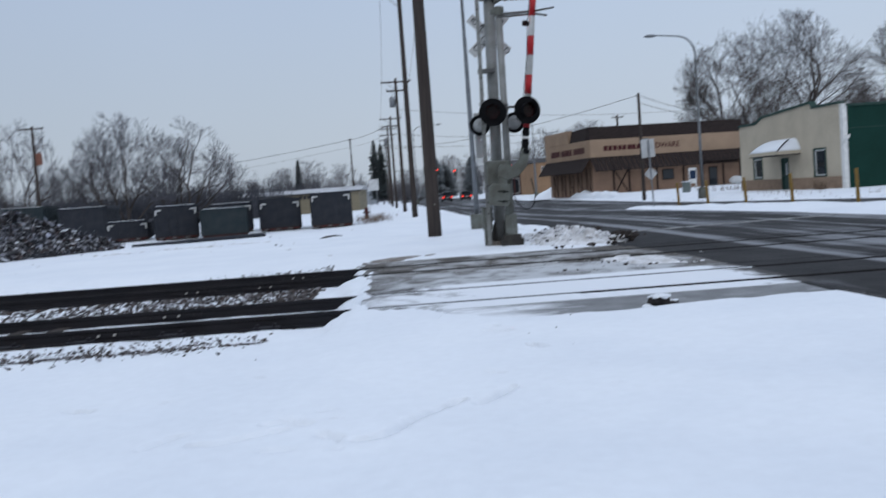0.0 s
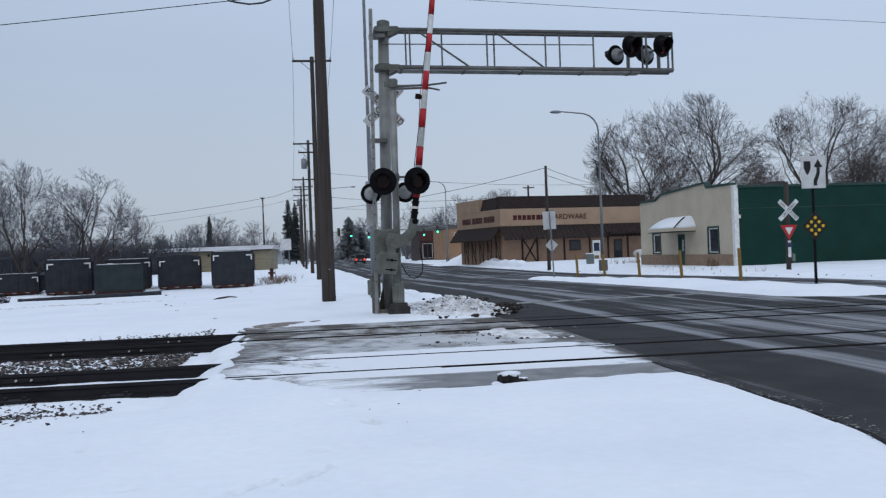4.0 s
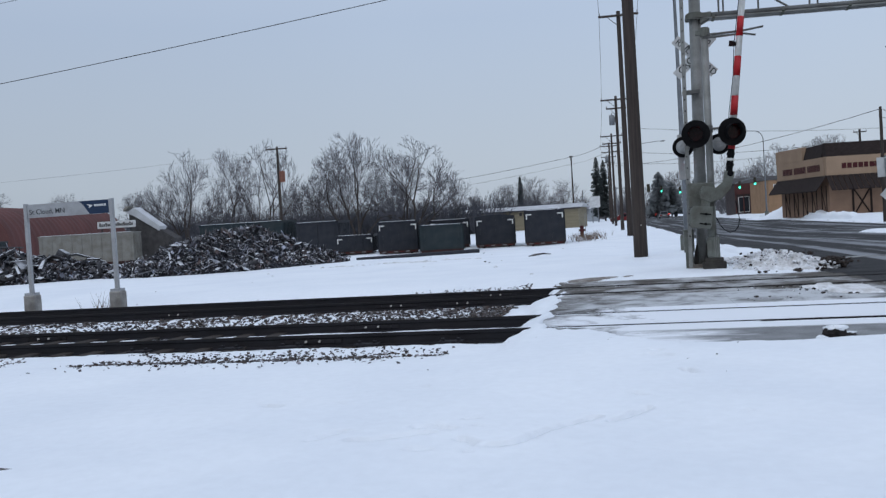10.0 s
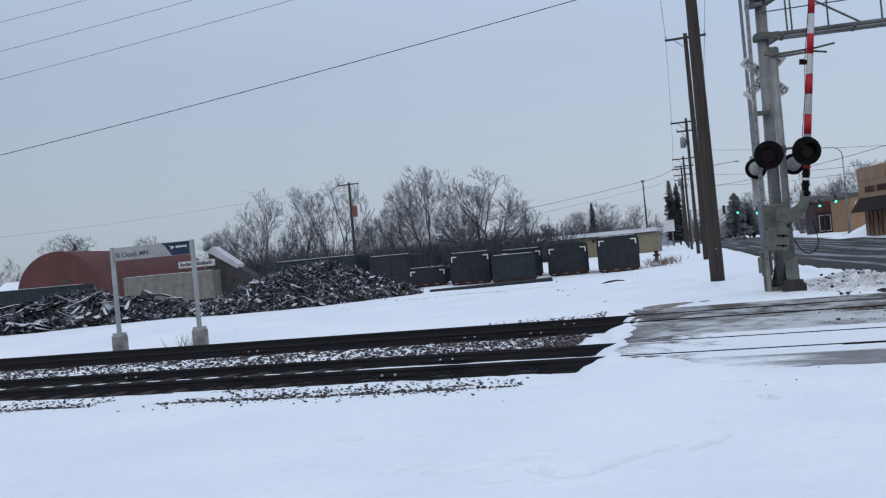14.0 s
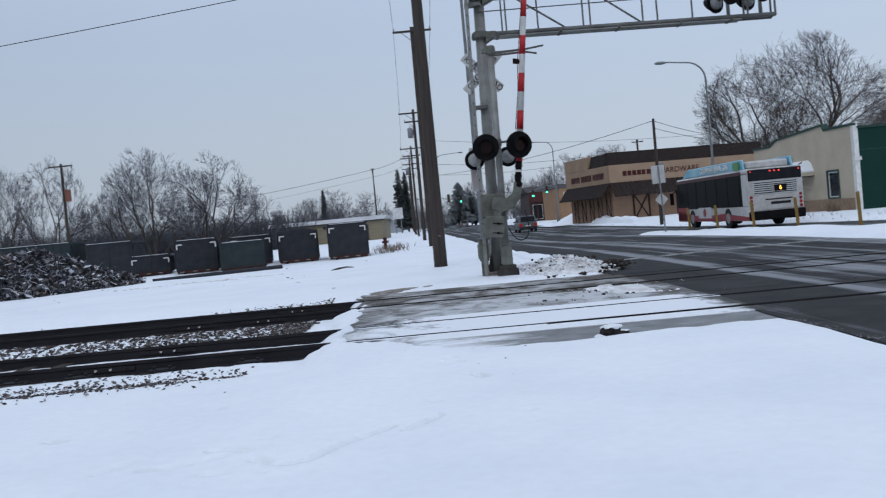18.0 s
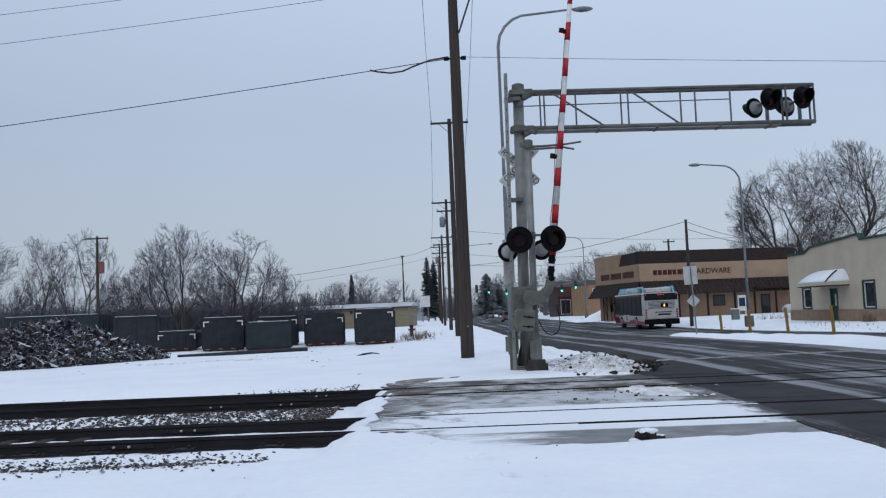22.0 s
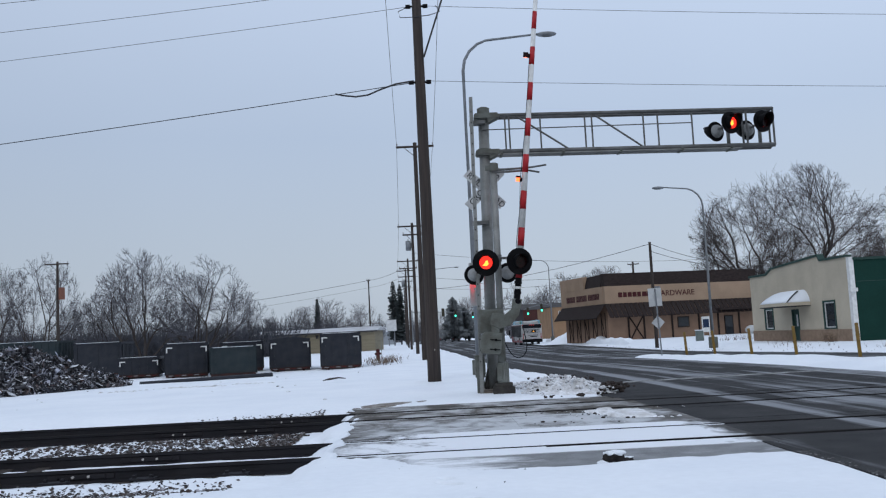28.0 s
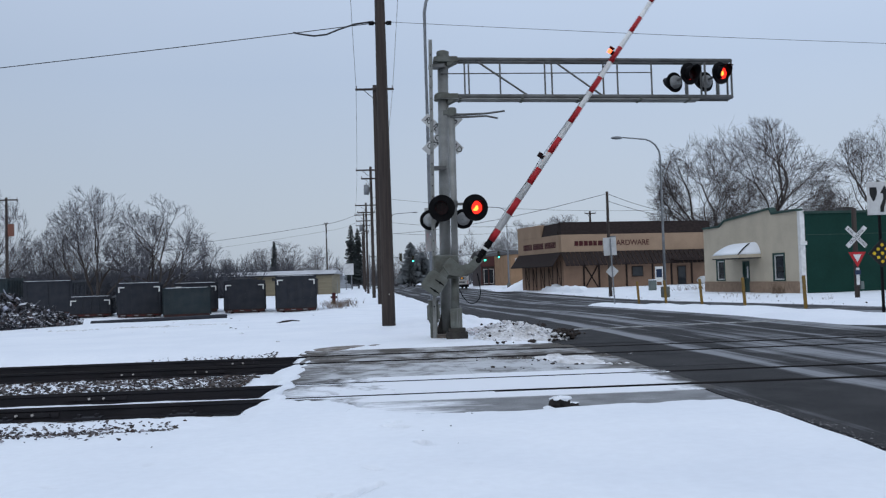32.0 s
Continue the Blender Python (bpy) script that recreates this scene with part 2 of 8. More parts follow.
# drag marks, prints and small dents in the snow: line, half width, depth
GROOVES = []
for line, w, dep in ((((-1.27, -6.16), (-1.12, -6.11), (-1.04, -5.98), (-0.97, -5.79), (-0.85, -5.6), (-0.62, -5.31)), 0.032, 0.1),
                     (((-0.5, -5.45), (-0.39, -5.31), (-0.26, -5.07)), 0.032, 0.1),
                     (((-2.51, -6.02), (-2.45, -5.92), (-2.36, -5.78)), 0.035, 0.055), (((-2.21, -6.03), (-2.08, -6.03), (-1.92, -5.94), (-1.72, -5.81)), 0.035, 0.05),
                     (((-3.38, -4.77), (-3.24, -4.86)), 0.035, 0.09), (((-2.73, -4.73), (-2.64, -4.76)), 0.022, 0.025), (((-1.84, -5.64), (-1.74, -5.61), (-1.62, -5.69)), 0.05, 0.07),
                     (((-1.81, -5.46), (-1.68, -5.57)), 0.03, 0.028), (((-1.48, -5.97), (-1.38, -6.07)), 0.03, 0.07), (((-1.55, -5.37), (-1.49, -5.33)), 0.026, 0.035), (((-1.45, -5.59), (-1.4, -5.6)), 0.02, 0.03),
                     (((-1.37, -6.31), (-1.37, -6.1)), 0.022, 0.03), (((-1.77, -6.25), (-1.63, -6.27)), 0.03, 0.03), (((-2.2, -4.0), (-2.15, -4.06)), 0.02, 0.025), (((-2.54, -3.15), (-2.46, -3.17)), 0.03, 0.03),
                     (((0.09, -3.47), (0.16, -3.6)), 0.04, 0.09), (((0.43, -4.45), (0.47, -4.48)), 0.022, 0.03), (((0.41, -5.19), (0.45, -5.22)), 0.022, 0.03), (((1.22, -6.44), (1.23, -6.46)), 0.02, 0.03),
                     (((-0.37, -4.44), (-0.28, -4.54)), 0.03, 0.04), (((-0.21, -2.61), (-0.05, -2.75)), 0.045, 0.1), (((-0.17, -2.35), (-0.13, -2.37)), 0.045, 0.09)):
    GROOVES += [(Vector((*a, 0)), Vector((*b, 0)), w, dep) for a, b in zip(line, line[1:])]


def groove_z(x, y):
    deep = 0.0
    for a, b, w, dep in GROOVES:
        if min(a.x, b.x) - 0.15 < x < max(a.x, b.x) + 0.15 and min(a.y, b.y) - 0.15 < y < max(a.y, b.y) + 0.15:
            d = b - a
            t = min(1.0, max(0.0, ((x - a.x) * d.x + (y - a.y) * d.y) / d.length_squared))
            r = math.hypot(x - a.x - d.x * t, y - a.y - d.y * t) / w
            deep = max(deep, 1.4 * dep * (math.exp(-r * r) * (0.8 + 0.9 * fbm(x, y, 9.0, 2.0)) - 0.2 * math.exp(-((r - 1.7) ** 2) * 2)))
    return deep


def ground_z(x, y):
    z = 0.03 + 0.06 * fbm(x, y, 0.12, 3.0)
    r = math.hypot(x, y + 5)
    if r < 30:
        z += 0.018 * fbm(x, y, 0.9, 7.0) * smooth_step(30, 12, r)
    # bed of the tracks left of the crossing
    bed = smooth_step(PANEL_X0 + 0.25, PANEL_X0 - 0.25, x)
    across = smooth_step(-2.6, -1.3, y) * smooth_step(9.2, 7.6, y)
    z = z * (1 - bed * across) + bed * across * (-0.178 + 0.055 * smooth_step(-0.08, -0.5, y) + 0.036 * smooth_step(0.3, 0.8, y) * smooth_step(1.45, 1.3, y) + 0.02 * fbm(x, y, 1.6, 2.0))
    # low ground along the far side, then the yard
    z -= 0.1 * smooth_step(18, 34, y) * smooth_step(-2, -6, x)
    if -3.8 < x < 1.6 and -6.8 < y < -2.1:
        z -= groove_z(x, y)
    # under the road and the crossing
    on_road = smooth_step(road_left(y) - 0.25, road_left(y) + 0.35, x) * smooth_step(road_x(19.6, y), road_x(18.6, y), x)
    z = z * (1 - on_road) + (-0.16 + road_z(y)) * on_road
    near = -0.12 - 0.63 * smooth_step(-1.0, -0.5, x) - 0.95 * smooth_step(-0.9, 0.3, x) + 0.16 * fbm(x, y, 1.8, 6.0)
    edge = panel_x0(y) + 0.0 + 0.14 * fbm(x, y, 2.2, 9.0)
    on_panel = smooth_step(edge - 0.03, edge + 0.15, x) * smooth_step(near - 0.3, near, y) * smooth_step(8.3, 7.5, y) * smooth_step(22.5, 21.5, x)
    z = z * (1 - on_panel) - 0.16 * on_panel
    # wind-blown tongue of snow at the end of the crossing
    if -5.2 < x < edge and -1.9 < y < 8.3:
        reach = 0.34 - 0.16 * math.cos(y * 4.0)
        if 1.5 < y < 4.9:
            reach = 0.6 + 0.2 * math.sin(y * 2.1)
        if y < 0:
            reach = 0.45
        if y > 4.7:
            reach = 0.35
        fill = smooth_step(edge - reach, edge - 0.15, x)
        level = (-0.014 if y < 5 else -0.03) + 0.02 * smooth_step(-0.5, -1.6, y)
        z = z * (1 - fill) + level * fill if z < level else z
    return z


def steps(*spec):
    out = [spec[0]]
    for end, st in spec[1:]:
        n = max(1, round((end - out[-1]) / st))
        s0 = out[-1]
        out += [s0 + (end - s0) * (i + 1) / n for i in range(n)]
    return out


def sheet(name, xs, ys, zf, material):
    verts = [(x, y, zf(x, y)) for y in ys for x in xs]
    nx = len(xs)
    faces = [(j * nx + i, j * nx + i + 1, (j + 1) * nx + i + 1, (j + 1) * nx + i) for j in range(len(ys) - 1) for i in range(nx - 1)]
    return mesh_of(name, verts, faces, material, smooth=True)


gx = steps(-3000, (-600, 600), (-120, 60), (-60, 6), (-25, 0.7), (-9, 0.3), (-3.7, 0.14), (1.0, 0.036), (6, 0.13), (12, 0.4), (30, 1.0), (70, 5), (200, 40), (600, 200), (3000, 800))
gy = steps(-2500, (-300, 700), (-30, 60), (-13, 2), (-6.6, 0.3), (-2.2, 0.036), (-1, 0.07), (9, 0.12), (12, 0.25), (30, 0.6), (60, 2), (130, 7), (600, 80), (4000, 800))
ground = tagged(sheet("ground", gx, gy, ground_z, M["snow"]), "snow-covered ground with footprints and wind ripples", "ground", kind="structure")


def streaked(name, ax=1.3, ay=0.03, lo=0.5, hi=0.63, snow=(0.5, 0.52, 0.55)):
    """Asphalt with packed snow left between the wheel tracks."""
    m = mat(name, (0.04, 0.039, 0.04), 0.75, (0.024, 0.024, 0.025), 1.2, 6, spec=0.08, fine=90, bump=0.25, bump_scale=120)
    n, l = m.node_tree.nodes, m.node_tree.links
    b = n["Principled BSDF"]
    src = b.inputs["Base Color"].links[0].from_socket
    co = n.new("ShaderNodeTexCoord")
    sp = n.new("ShaderNodeSeparateXYZ")
    l.new(co.outputs["Object"], sp.inputs[0])
    u = n.new("ShaderNodeMath")
    u.operation = "MULTIPLY_ADD"
    u.inputs[1].default_value = -LEAN
    l.new(sp.outputs["Y"], u.inputs[0])
    l.new(sp.outputs["X"], u.inputs[2])
    cb = n.new("ShaderNodeCombineXYZ")
    l.new(u.outputs[0], cb.inputs["X"])
    l.new(sp.outputs["Y"], cb.inputs["Y"])
    mp = n.new("ShaderNodeMapping")
    mp.inputs["Scale"].default_value = (ax, ay, 1)
    mp.inputs["Location"].default_value = (8.1, 4.25, 2.4)
    l.new(cb.outputs[0], mp.inputs["Vector"])
    # wheel paths stay bare, the strips between them keep some snow
    wv = n.new("ShaderNodeMath")
    wv.operation = "SINE"
    wf = n.new("ShaderNodeMath")
    wf.operation = "MULTIPLY"
    wf.inputs[1].default_value = 2 * math.pi / 1.75
    l.new(u.outputs[0], wf.inputs[0])
    l.new(wf.outputs[0], wv.inputs[0])
    wm = n.new("ShaderNodeMath")
    wm.operation = "MULTIPLY"
    wm.inputs[1].default_value = 0.055
    l.new(wv.outputs[0], wm.inputs[0])
    a = n.new("ShaderNodeTexNoise")
    a.inputs["Scale"].default_value, a.inputs["Detail"].default_value, a.inputs["Roughness"].default_value = 1.0, 5, 0.6
    l.new(mp.outputs[0], a.inputs["Vector"])
    c = n.new("ShaderNodeTexNoise")
    c.inputs["Scale"].default_value, c.inputs["Detail"].default_value = 0.35, 5
    l.new(co.outputs["Object"], c.inputs["Vector"])
    add = n.new("ShaderNodeMath")
    add.operation = "MULTIPLY_ADD"
    add.inputs[1].default_value = 0.35
    l.new(c.outputs["Fac"], add.inputs[0])
    ws = n.new("ShaderNodeMath")
    ws.operation = "ADD"
    l.new(a.outputs["Fac"], ws.inputs[0])
    l.new(wm.outputs[0], ws.inputs[1])
    wet = n.new("ShaderNodeMapRange")
    wet.inputs["From Min"].default_value, wet.inputs["From Max"].default_value = 4.2, 5.6
    wet.inputs["To Min"].default_value, wet.inputs["To Max"].default_value = -0.22, 0.0
    l.new(u.outputs[0], wet.inputs["Value"])
    wt = n.new("ShaderNodeMath")
    wt.operation = "ADD"
    l.new(ws.outputs[0], wt.inputs[0])
    l.new(wet.outputs["Result"], wt.inputs[1])
    l.new(wt.outputs[0], add.inputs[2])
    rg = n.new("ShaderNodeMapRange")
    rg.inputs["From Min"].default_value, rg.inputs["From Max"].default_value = lo + 0.17, hi + 0.17
    rg.inputs["To Max"].default_value = 0.42
    l.new(add.outputs[0], rg.inputs["Value"])
    mx = n.new("ShaderNodeMixRGB")
    mx.inputs["Color2"].default_value = (*snow, 1)
    l.new(rg.outputs["Result"], mx.inputs["Fac"])
    l.new(src, mx.inputs["Color1"])
    l.new(mx.outputs["Color"], b.inputs["Base Color"])
    return m


M["road"] = streaked("wet_asphalt_with_snow_streaks", 1.7, 0.035)


ry = steps(-60, (-12, 6), (-0.64, 0.4), (7.07, 7.71), (60, 3), (140, 10), (420, 40))
NR = 10
top_v, faces = [], []
for y in ry:
    x0, x1 = road_left(y), road_x(18.4, y)
    top_v += [(x0 + (x1 - x0) * k / NR, y, road_z(y)) for k in range(NR + 1)]
low_v = [(x, y, z - 0.12) for x, y, z in top_v]
n_v, w_v = len(top_v), NR + 1
for j in range(len(ry) - 1):
    if ry[j] > -0.7 and ry[j + 1] < 7.2:
        continue          # the crossing lies here
    for k in range(NR):
        q = j * w_v + k
        faces.append((q, q + 1, q + 1 + w_v, q + w_v))
    q = j * w_v
    faces.append((q, q + w_v, q + w_v + n_v, q + n_v))
    q = j * w_v + NR
    faces.append((q + w_v, q, q + n_v, q + w_v + n_v))
road = tagged(mesh_of("road", top_v + low_v, faces, M["road"]), "dark wet asphalt road streaked with packed snow", "road", kind="structure")


# worn stop line across the lanes beyond the crossing
M["road_paint"] = mat("worn_white_road_paint", (0.3, 0.3, 0.29), 0.8, (0.07, 0.07, 0.07), 3.0, 7, mix=(0.42, 0.6), fine=80, bump=0.1)
bm = bmesh.new()
prism(bm, [(4.35, 11.72), (10.8, 12.55), (10.8, 13.0), (4.35, 12.17)], -0.02, 0.005)
tagged(part("stop_line", bm, M["road_paint"]), "worn white stop line painted across the lanes", "road marking", kind="structure")


# an old kerb buried in the snow, bare at one end
kv, kf = [], []
for i in range(25):
    x = -7.0 + 3.5 * i / 24
    y = -6.72 + 0.1 * smooth_step(-4.3, -3.5, x) - 0.03 * (-4.3 - x if x < -4.3 else 0)
    up = 0.01 - 0.04 * smooth_step(-4.7, -3.9, x)
    for dy, dz in ((0.0, -0.2), (0.0, up), (0.055, up + 0.006), (0.055, -0.2)):
        kv.append((x, y + dy, 0.03 + dz if dz < -0.1 else ground_z(x, y) + dz))
for i in range(24):
    for k in range(3):
        q = 4 * i + k
        kf.append((q, q + 4, q + 5, q + 1))
M["kerb_dark"] = mat("wet_dark_kerb", (0.06, 0.052, 0.05), 0.8, (0.1, 0.09, 0.088), 5, 5)
tagged(mesh_of("buried_kerb", kv, kf, M["kerb_dark"]), "dark edge of a kerb showing through the snow", "kerb", kind="structure")


# ---------------------------------------------------------------- tracks and crossing
def snowy(name, color, color2, lo, hi, scale=0.9, stretch=(0.5, 1.6, 1), rough=0.7, snow=(0.62, 0.64, 0.67), x_fade=None, most=0.9):
    """A dirty surface with patches of thin packed snow."""
    m = mat(name, color, rough, color2, 2.2, 6, spec=0.08, fine=60, bump=0.25, bump_scale=60)
    n, l = m.node_tree.nodes, m.node_tree.links
    b = n["Principled BSDF"]
    src = b.inputs["Base Color"].links[0].from_socket
    co = n.new("ShaderNodeTexCoord")
    mp = n.new("ShaderNodeMapping")
    mp.inputs["Scale"].default_value = stretch
    l.new(co.outputs["Object"], mp.inputs["Vector"])
    a = n.new("ShaderNodeTexNoise")
    a.inputs["Scale"].default_value, a.inputs["Detail"].default_value, a.inputs["Roughness"].default_value = scale, 8, 0.68
    a.inputs["Distortion"].default_value = 0.5
    l.new(mp.outputs[0], a.inputs["Vector"])
    val = a.outputs["Fac"]
    if x_fade:
        sp = n.new("ShaderNodeSeparateXYZ")
        l.new(co.outputs["Object"], sp.inputs[0])
        for x0, x1, v0, v1 in x_fade if isinstance(x_fade[0], tuple) else (x_fade,):
            r = n.new("ShaderNodeMapRange")
            r.inputs["From Min"].default_value, r.inputs["From Max"].default_value = x0, x1
            r.inputs["To Min"].default_value, r.inputs["To Max"].default_value = v0, v1
            l.new(sp.outputs["X"], r.inputs["Value"])
            ad = n.new("ShaderNodeMath")
            ad.operation = "ADD"
            l.new(val, ad.inputs[0])
            l.new(r.outputs["Result"], ad.inputs[1])
            val = ad.outputs[0]
    rg = n.new("ShaderNodeMapRange")
    rg.inputs["From Min"].default_value, rg.inputs["From Max"].default_value, rg.inputs["To Max"].default_value = lo, hi, most
    l.new(val, rg.inputs["Value"])
    mx = n.new("ShaderNodeMixRGB")
    mx.inputs["Color2"].default_value = (*snow, 1)
    l.new(rg.outputs["Result"], mx.inputs["Fac"])
    l.new(src, mx.inputs["Color1"])
    l.new(mx.outputs["Color"], b.inputs["Base Color"])
    return m


M["panel_near"] = snowy("crossing_panel_under_snow", (0.11, 0.107, 0.103), (0.06, 0.058, 0.056), 0.4, 0.53, scale=1.3, x_fade=((2.9, 4.1, 0.3, -0.3), (-1.7, 1.4, -0.42, 0.0)), stretch=(0.9, 0.75, 1), snow=(0.74, 0.76, 0.79), most=1.0)
M["panel_mid"] = snowy("crossing_asphalt_with_ice", (0.16, 0.153, 0.145), (0.075, 0.07, 0.065), 0.42, 0.62, scale=2.0, stretch=(0.8, 0.7, 1), x_fade=((2.6, 4.2, 0.1, -0.16), (-1.7, 0.4, -0.13, 0.0)), snow=(0.52, 0.535, 0.55))
M["panel_far"] = snowy("wet_crossing_panel", (0.115, 0.104, 0.092), (0.06, 0.054, 0.048), 0.43, 0.6, scale=1.3, stretch=(0.8, 0.6, 1), x_fade=((1.8, 4.0, 0.02, -0.14), (-2.0, 0.3, -0.07, 0.0)), snow=(0.47, 0.475, 0.48))
M["strip"] = snowy("wet_grey_pavement", (0.25, 0.255, 0.26), (0.17, 0.172, 0.176), 0.6, 0.8, scale=1.3, snow=(0.76, 0.78, 0.81), most=1.0, x_fade=(-0.7, 1.3, 0.4, 0.0))
M["tie"] = mat("creosoted_tie", (0.03, 0.025, 0.022), 0.9, (0.06, 0.05, 0.045), 3, 5, stretch=(6, 0.5, 1), bump=0.4)
M["stone"] = mat("ballast_stone", (0.12, 0.115, 0.115), 0.85, (0.075, 0.07, 0.07), 3, 4, fine=30, bump=0.3)


def by_island(m, stops, snow=0.0):
    """Multiplies a material's colour by a step of its own for every loose piece; snow lies on what faces up."""
    n, l = m.node_tree.nodes, m.node_tree.links
    b = n["Principled BSDF"]
    src = b.inputs["Base Color"].links[0].from_socket
    geo = n.new("ShaderNodeNewGeometry")
    cr = n.new("ShaderNodeValToRGB")
    cr.color_ramp.interpolation = "CONSTANT"
    el = cr.color_ramp.elements
    for k, (pos, c) in enumerate(stops):
        e = el[k] if k < 2 else el.new(pos)
        e.position, e.color = pos, (*c, 1)
    mul = n.new("ShaderNodeVectorMath")
    mul.operation = "MULTIPLY"
    l.new(geo.outputs["Random Per Island"], cr.inputs["Fac"])
    l.new(src, mul.inputs[0])
    l.new(cr.outputs["Color"], mul.inputs[1])
    last = mul.outputs[0]
    if snow:
        sp = n.new("ShaderNodeSeparateXYZ")
        l.new(geo.outputs["True Normal"], sp.inputs[0])
        no = n.new("ShaderNodeTexNoise")
        no.inputs["Scale"].default_value, no.inputs["Detail"].default_value = 1.4, 5
        co = n.new("ShaderNodeTexCoord")
        l.new(co.outputs["Object"], no.inputs["Vector"])
        ad = n.new("ShaderNodeMath")
        ad.operation = "ADD"
        l.new(sp.outputs["Z"], ad.inputs[0])
        l.new(no.outputs["Fac"], ad.inputs[1])
        rg = n.new("ShaderNodeMapRange")
        rg.inputs["From Min"].default_value, rg.inputs["From Max"].default_value, rg.inputs["To Max"].default_value = 1.2, 1.42, snow
        l.new(ad.outputs[0], rg.inputs["Value"])
        mx = n.new("ShaderNodeMixRGB")
        mx.inputs["Color2"].default_value = (0.7, 0.72, 0.75, 1)
        l.new(rg.outputs["Result"], mx.inputs["Fac"])
        l.new(last, mx.inputs["Color1"])
        last = mx.outputs["Color"]
    l.new(last, b.inputs["Base Color"])


by_island(M["stone"], ((0.0, (0.35, 0.33, 0.33)), (0.3, (0.75, 0.65, 0.58)), (0.5, (1.0, 0.95, 0.92)), (0.68, (0.6, 0.42, 0.36)), (0.8, (1.7, 1.7, 1.75)), (0.93, (3.2, 3.2, 3.3))))
M["rubber"] = mat("flangeway_rubber", (0.009, 0.009, 0.009), 0.9, (0.016, 0.016, 0.016), 5, 4, spec=0.04)
M["bolt"] = mat("frosted_bolt", (0.5, 0.48, 0.45), 0.6, (0.3, 0.28, 0.26), 20, 3)

RAIL_PROFILE = [(-0.07, -0.17), (0.07, -0.17), (0.07, -0.155), (0.012, -0.135), (0.01, -0.05), (0.036, -0.037), (0.037, -0.006), (0.03, 0.0),
                (-0.03, 0.0), (-0.037, -0.006), (-0.036, -0.037), (-0.01, -0.05), (-0.012, -0.135), (-0.07, -0.155)]


def rail_mesh(x0, x1):
    bm = bmesh.new()
    a = [bm.verts.new((x0, y, z)) for y, z in RAIL_PROFILE]
    b = [bm.verts.new((x1, y, z)) for y, z in RAIL_PROFILE]
    n = len(RAIL_PROFILE)
    for i in range(n):
        f = bm.faces.new((a[i], a[(i + 1) % n], b[(i + 1) % n], b[i]))
        f.material_index = 1 if i in (6, 7, 8) else 0
    bm.faces.new(list(reversed(a)))
    bm.faces.new(b)
    bmesh.ops.recalc_face_normals(bm, faces=bm.faces)
    return bm


first_rail, first_tie = None, None
for k, (ya, yb) in enumerate(((0.0, 1.5), (4.9, 6.4))):
    track = thing("railway_track", "railway track with rusty steel rails on snowy dark ties", "railway track", Matrix.Translation((0, ya, 0)), "two parallel railway tracks")
    for y in (0.0, yb - ya):
        if first_rail is None:
            first_rail = part("rail", rail_mesh(-90, 60), [M["rail"], M["rail_top"]], track)
            r = first_rail
        else:
            r = share("rail", first_rail, track)
        r.matrix_basis = Matrix.Translation((0, y, 0))
    for i in range(62):
        x = -2.55 - 0.55 * i
        if first_tie is None:
            bm = bmesh.new()
            box(bm, -0.1, 0.1, -0.5, 2.0, -0.32, -0.168)
            first_tie = part("tie", bm, M["tie"], track, bevel=0.012)
            t = first_tie
        else:
            t = share("tie", first_tie, track)
        t.matrix_basis = Matrix.Translation((x + random.uniform(-0.03, 0.03), random.uniform(-0.04, 0.04), random.uniform(-0.004, 0.006) + (0.042 if k == 0 and i > 5 else 0.0))) @ Matrix.Rotation(random.uniform(-0.02, 0.02), 4, "Z")
    # bolted joints with pale bolt ends, and spike heads proud of the snow
    for y, x in ((0.0, -4.75), (1.5, -4.35), (0.0, -14.5), (1.5, -10.1)) if k == 0 else ((0.0, -4.9), (0.0, -3.6), (1.5, -3.2), (0.0, -9.6)):
        bm = bmesh.new()
        box(bm, -0.42, 0.42, -0.03, -0.005, -0.12, -0.055)
        bar = part("joint_bar", bm, M["rail"], track, at=Matrix.Translation((x, y, 0)), bevel=0.006)
        for i in range(4):
            bm = bmesh.new()
            tube(bm, (-0.3 + 0.2 * i, -0.03, -0.085), (-0.3 + 0.2 * i, -0.06, -0.085), 0.017, seg=6)
            part("bolt", bm, M["bolt"] if i in (1, 2) else M["rail"], bar)
    if k == 0:
        for x in (-2.75, -3.9, -5.0, -5.9, -7.3):
            bm = bmesh.new()
            box(bm, -0.16, 0.16, -0.26, -0.09, -0.17, -0.15)
            box(bm, -0.13, -0.09, -0.2, -0.15, -0.15, -0.115)
            box(bm, 0.08, 0.12, -0.2, -0.15, -0.15, -0.115)
            part("tie_plate", bm, M["rail"], track, at=Matrix.Translation((x, -0.06, 0.045)))


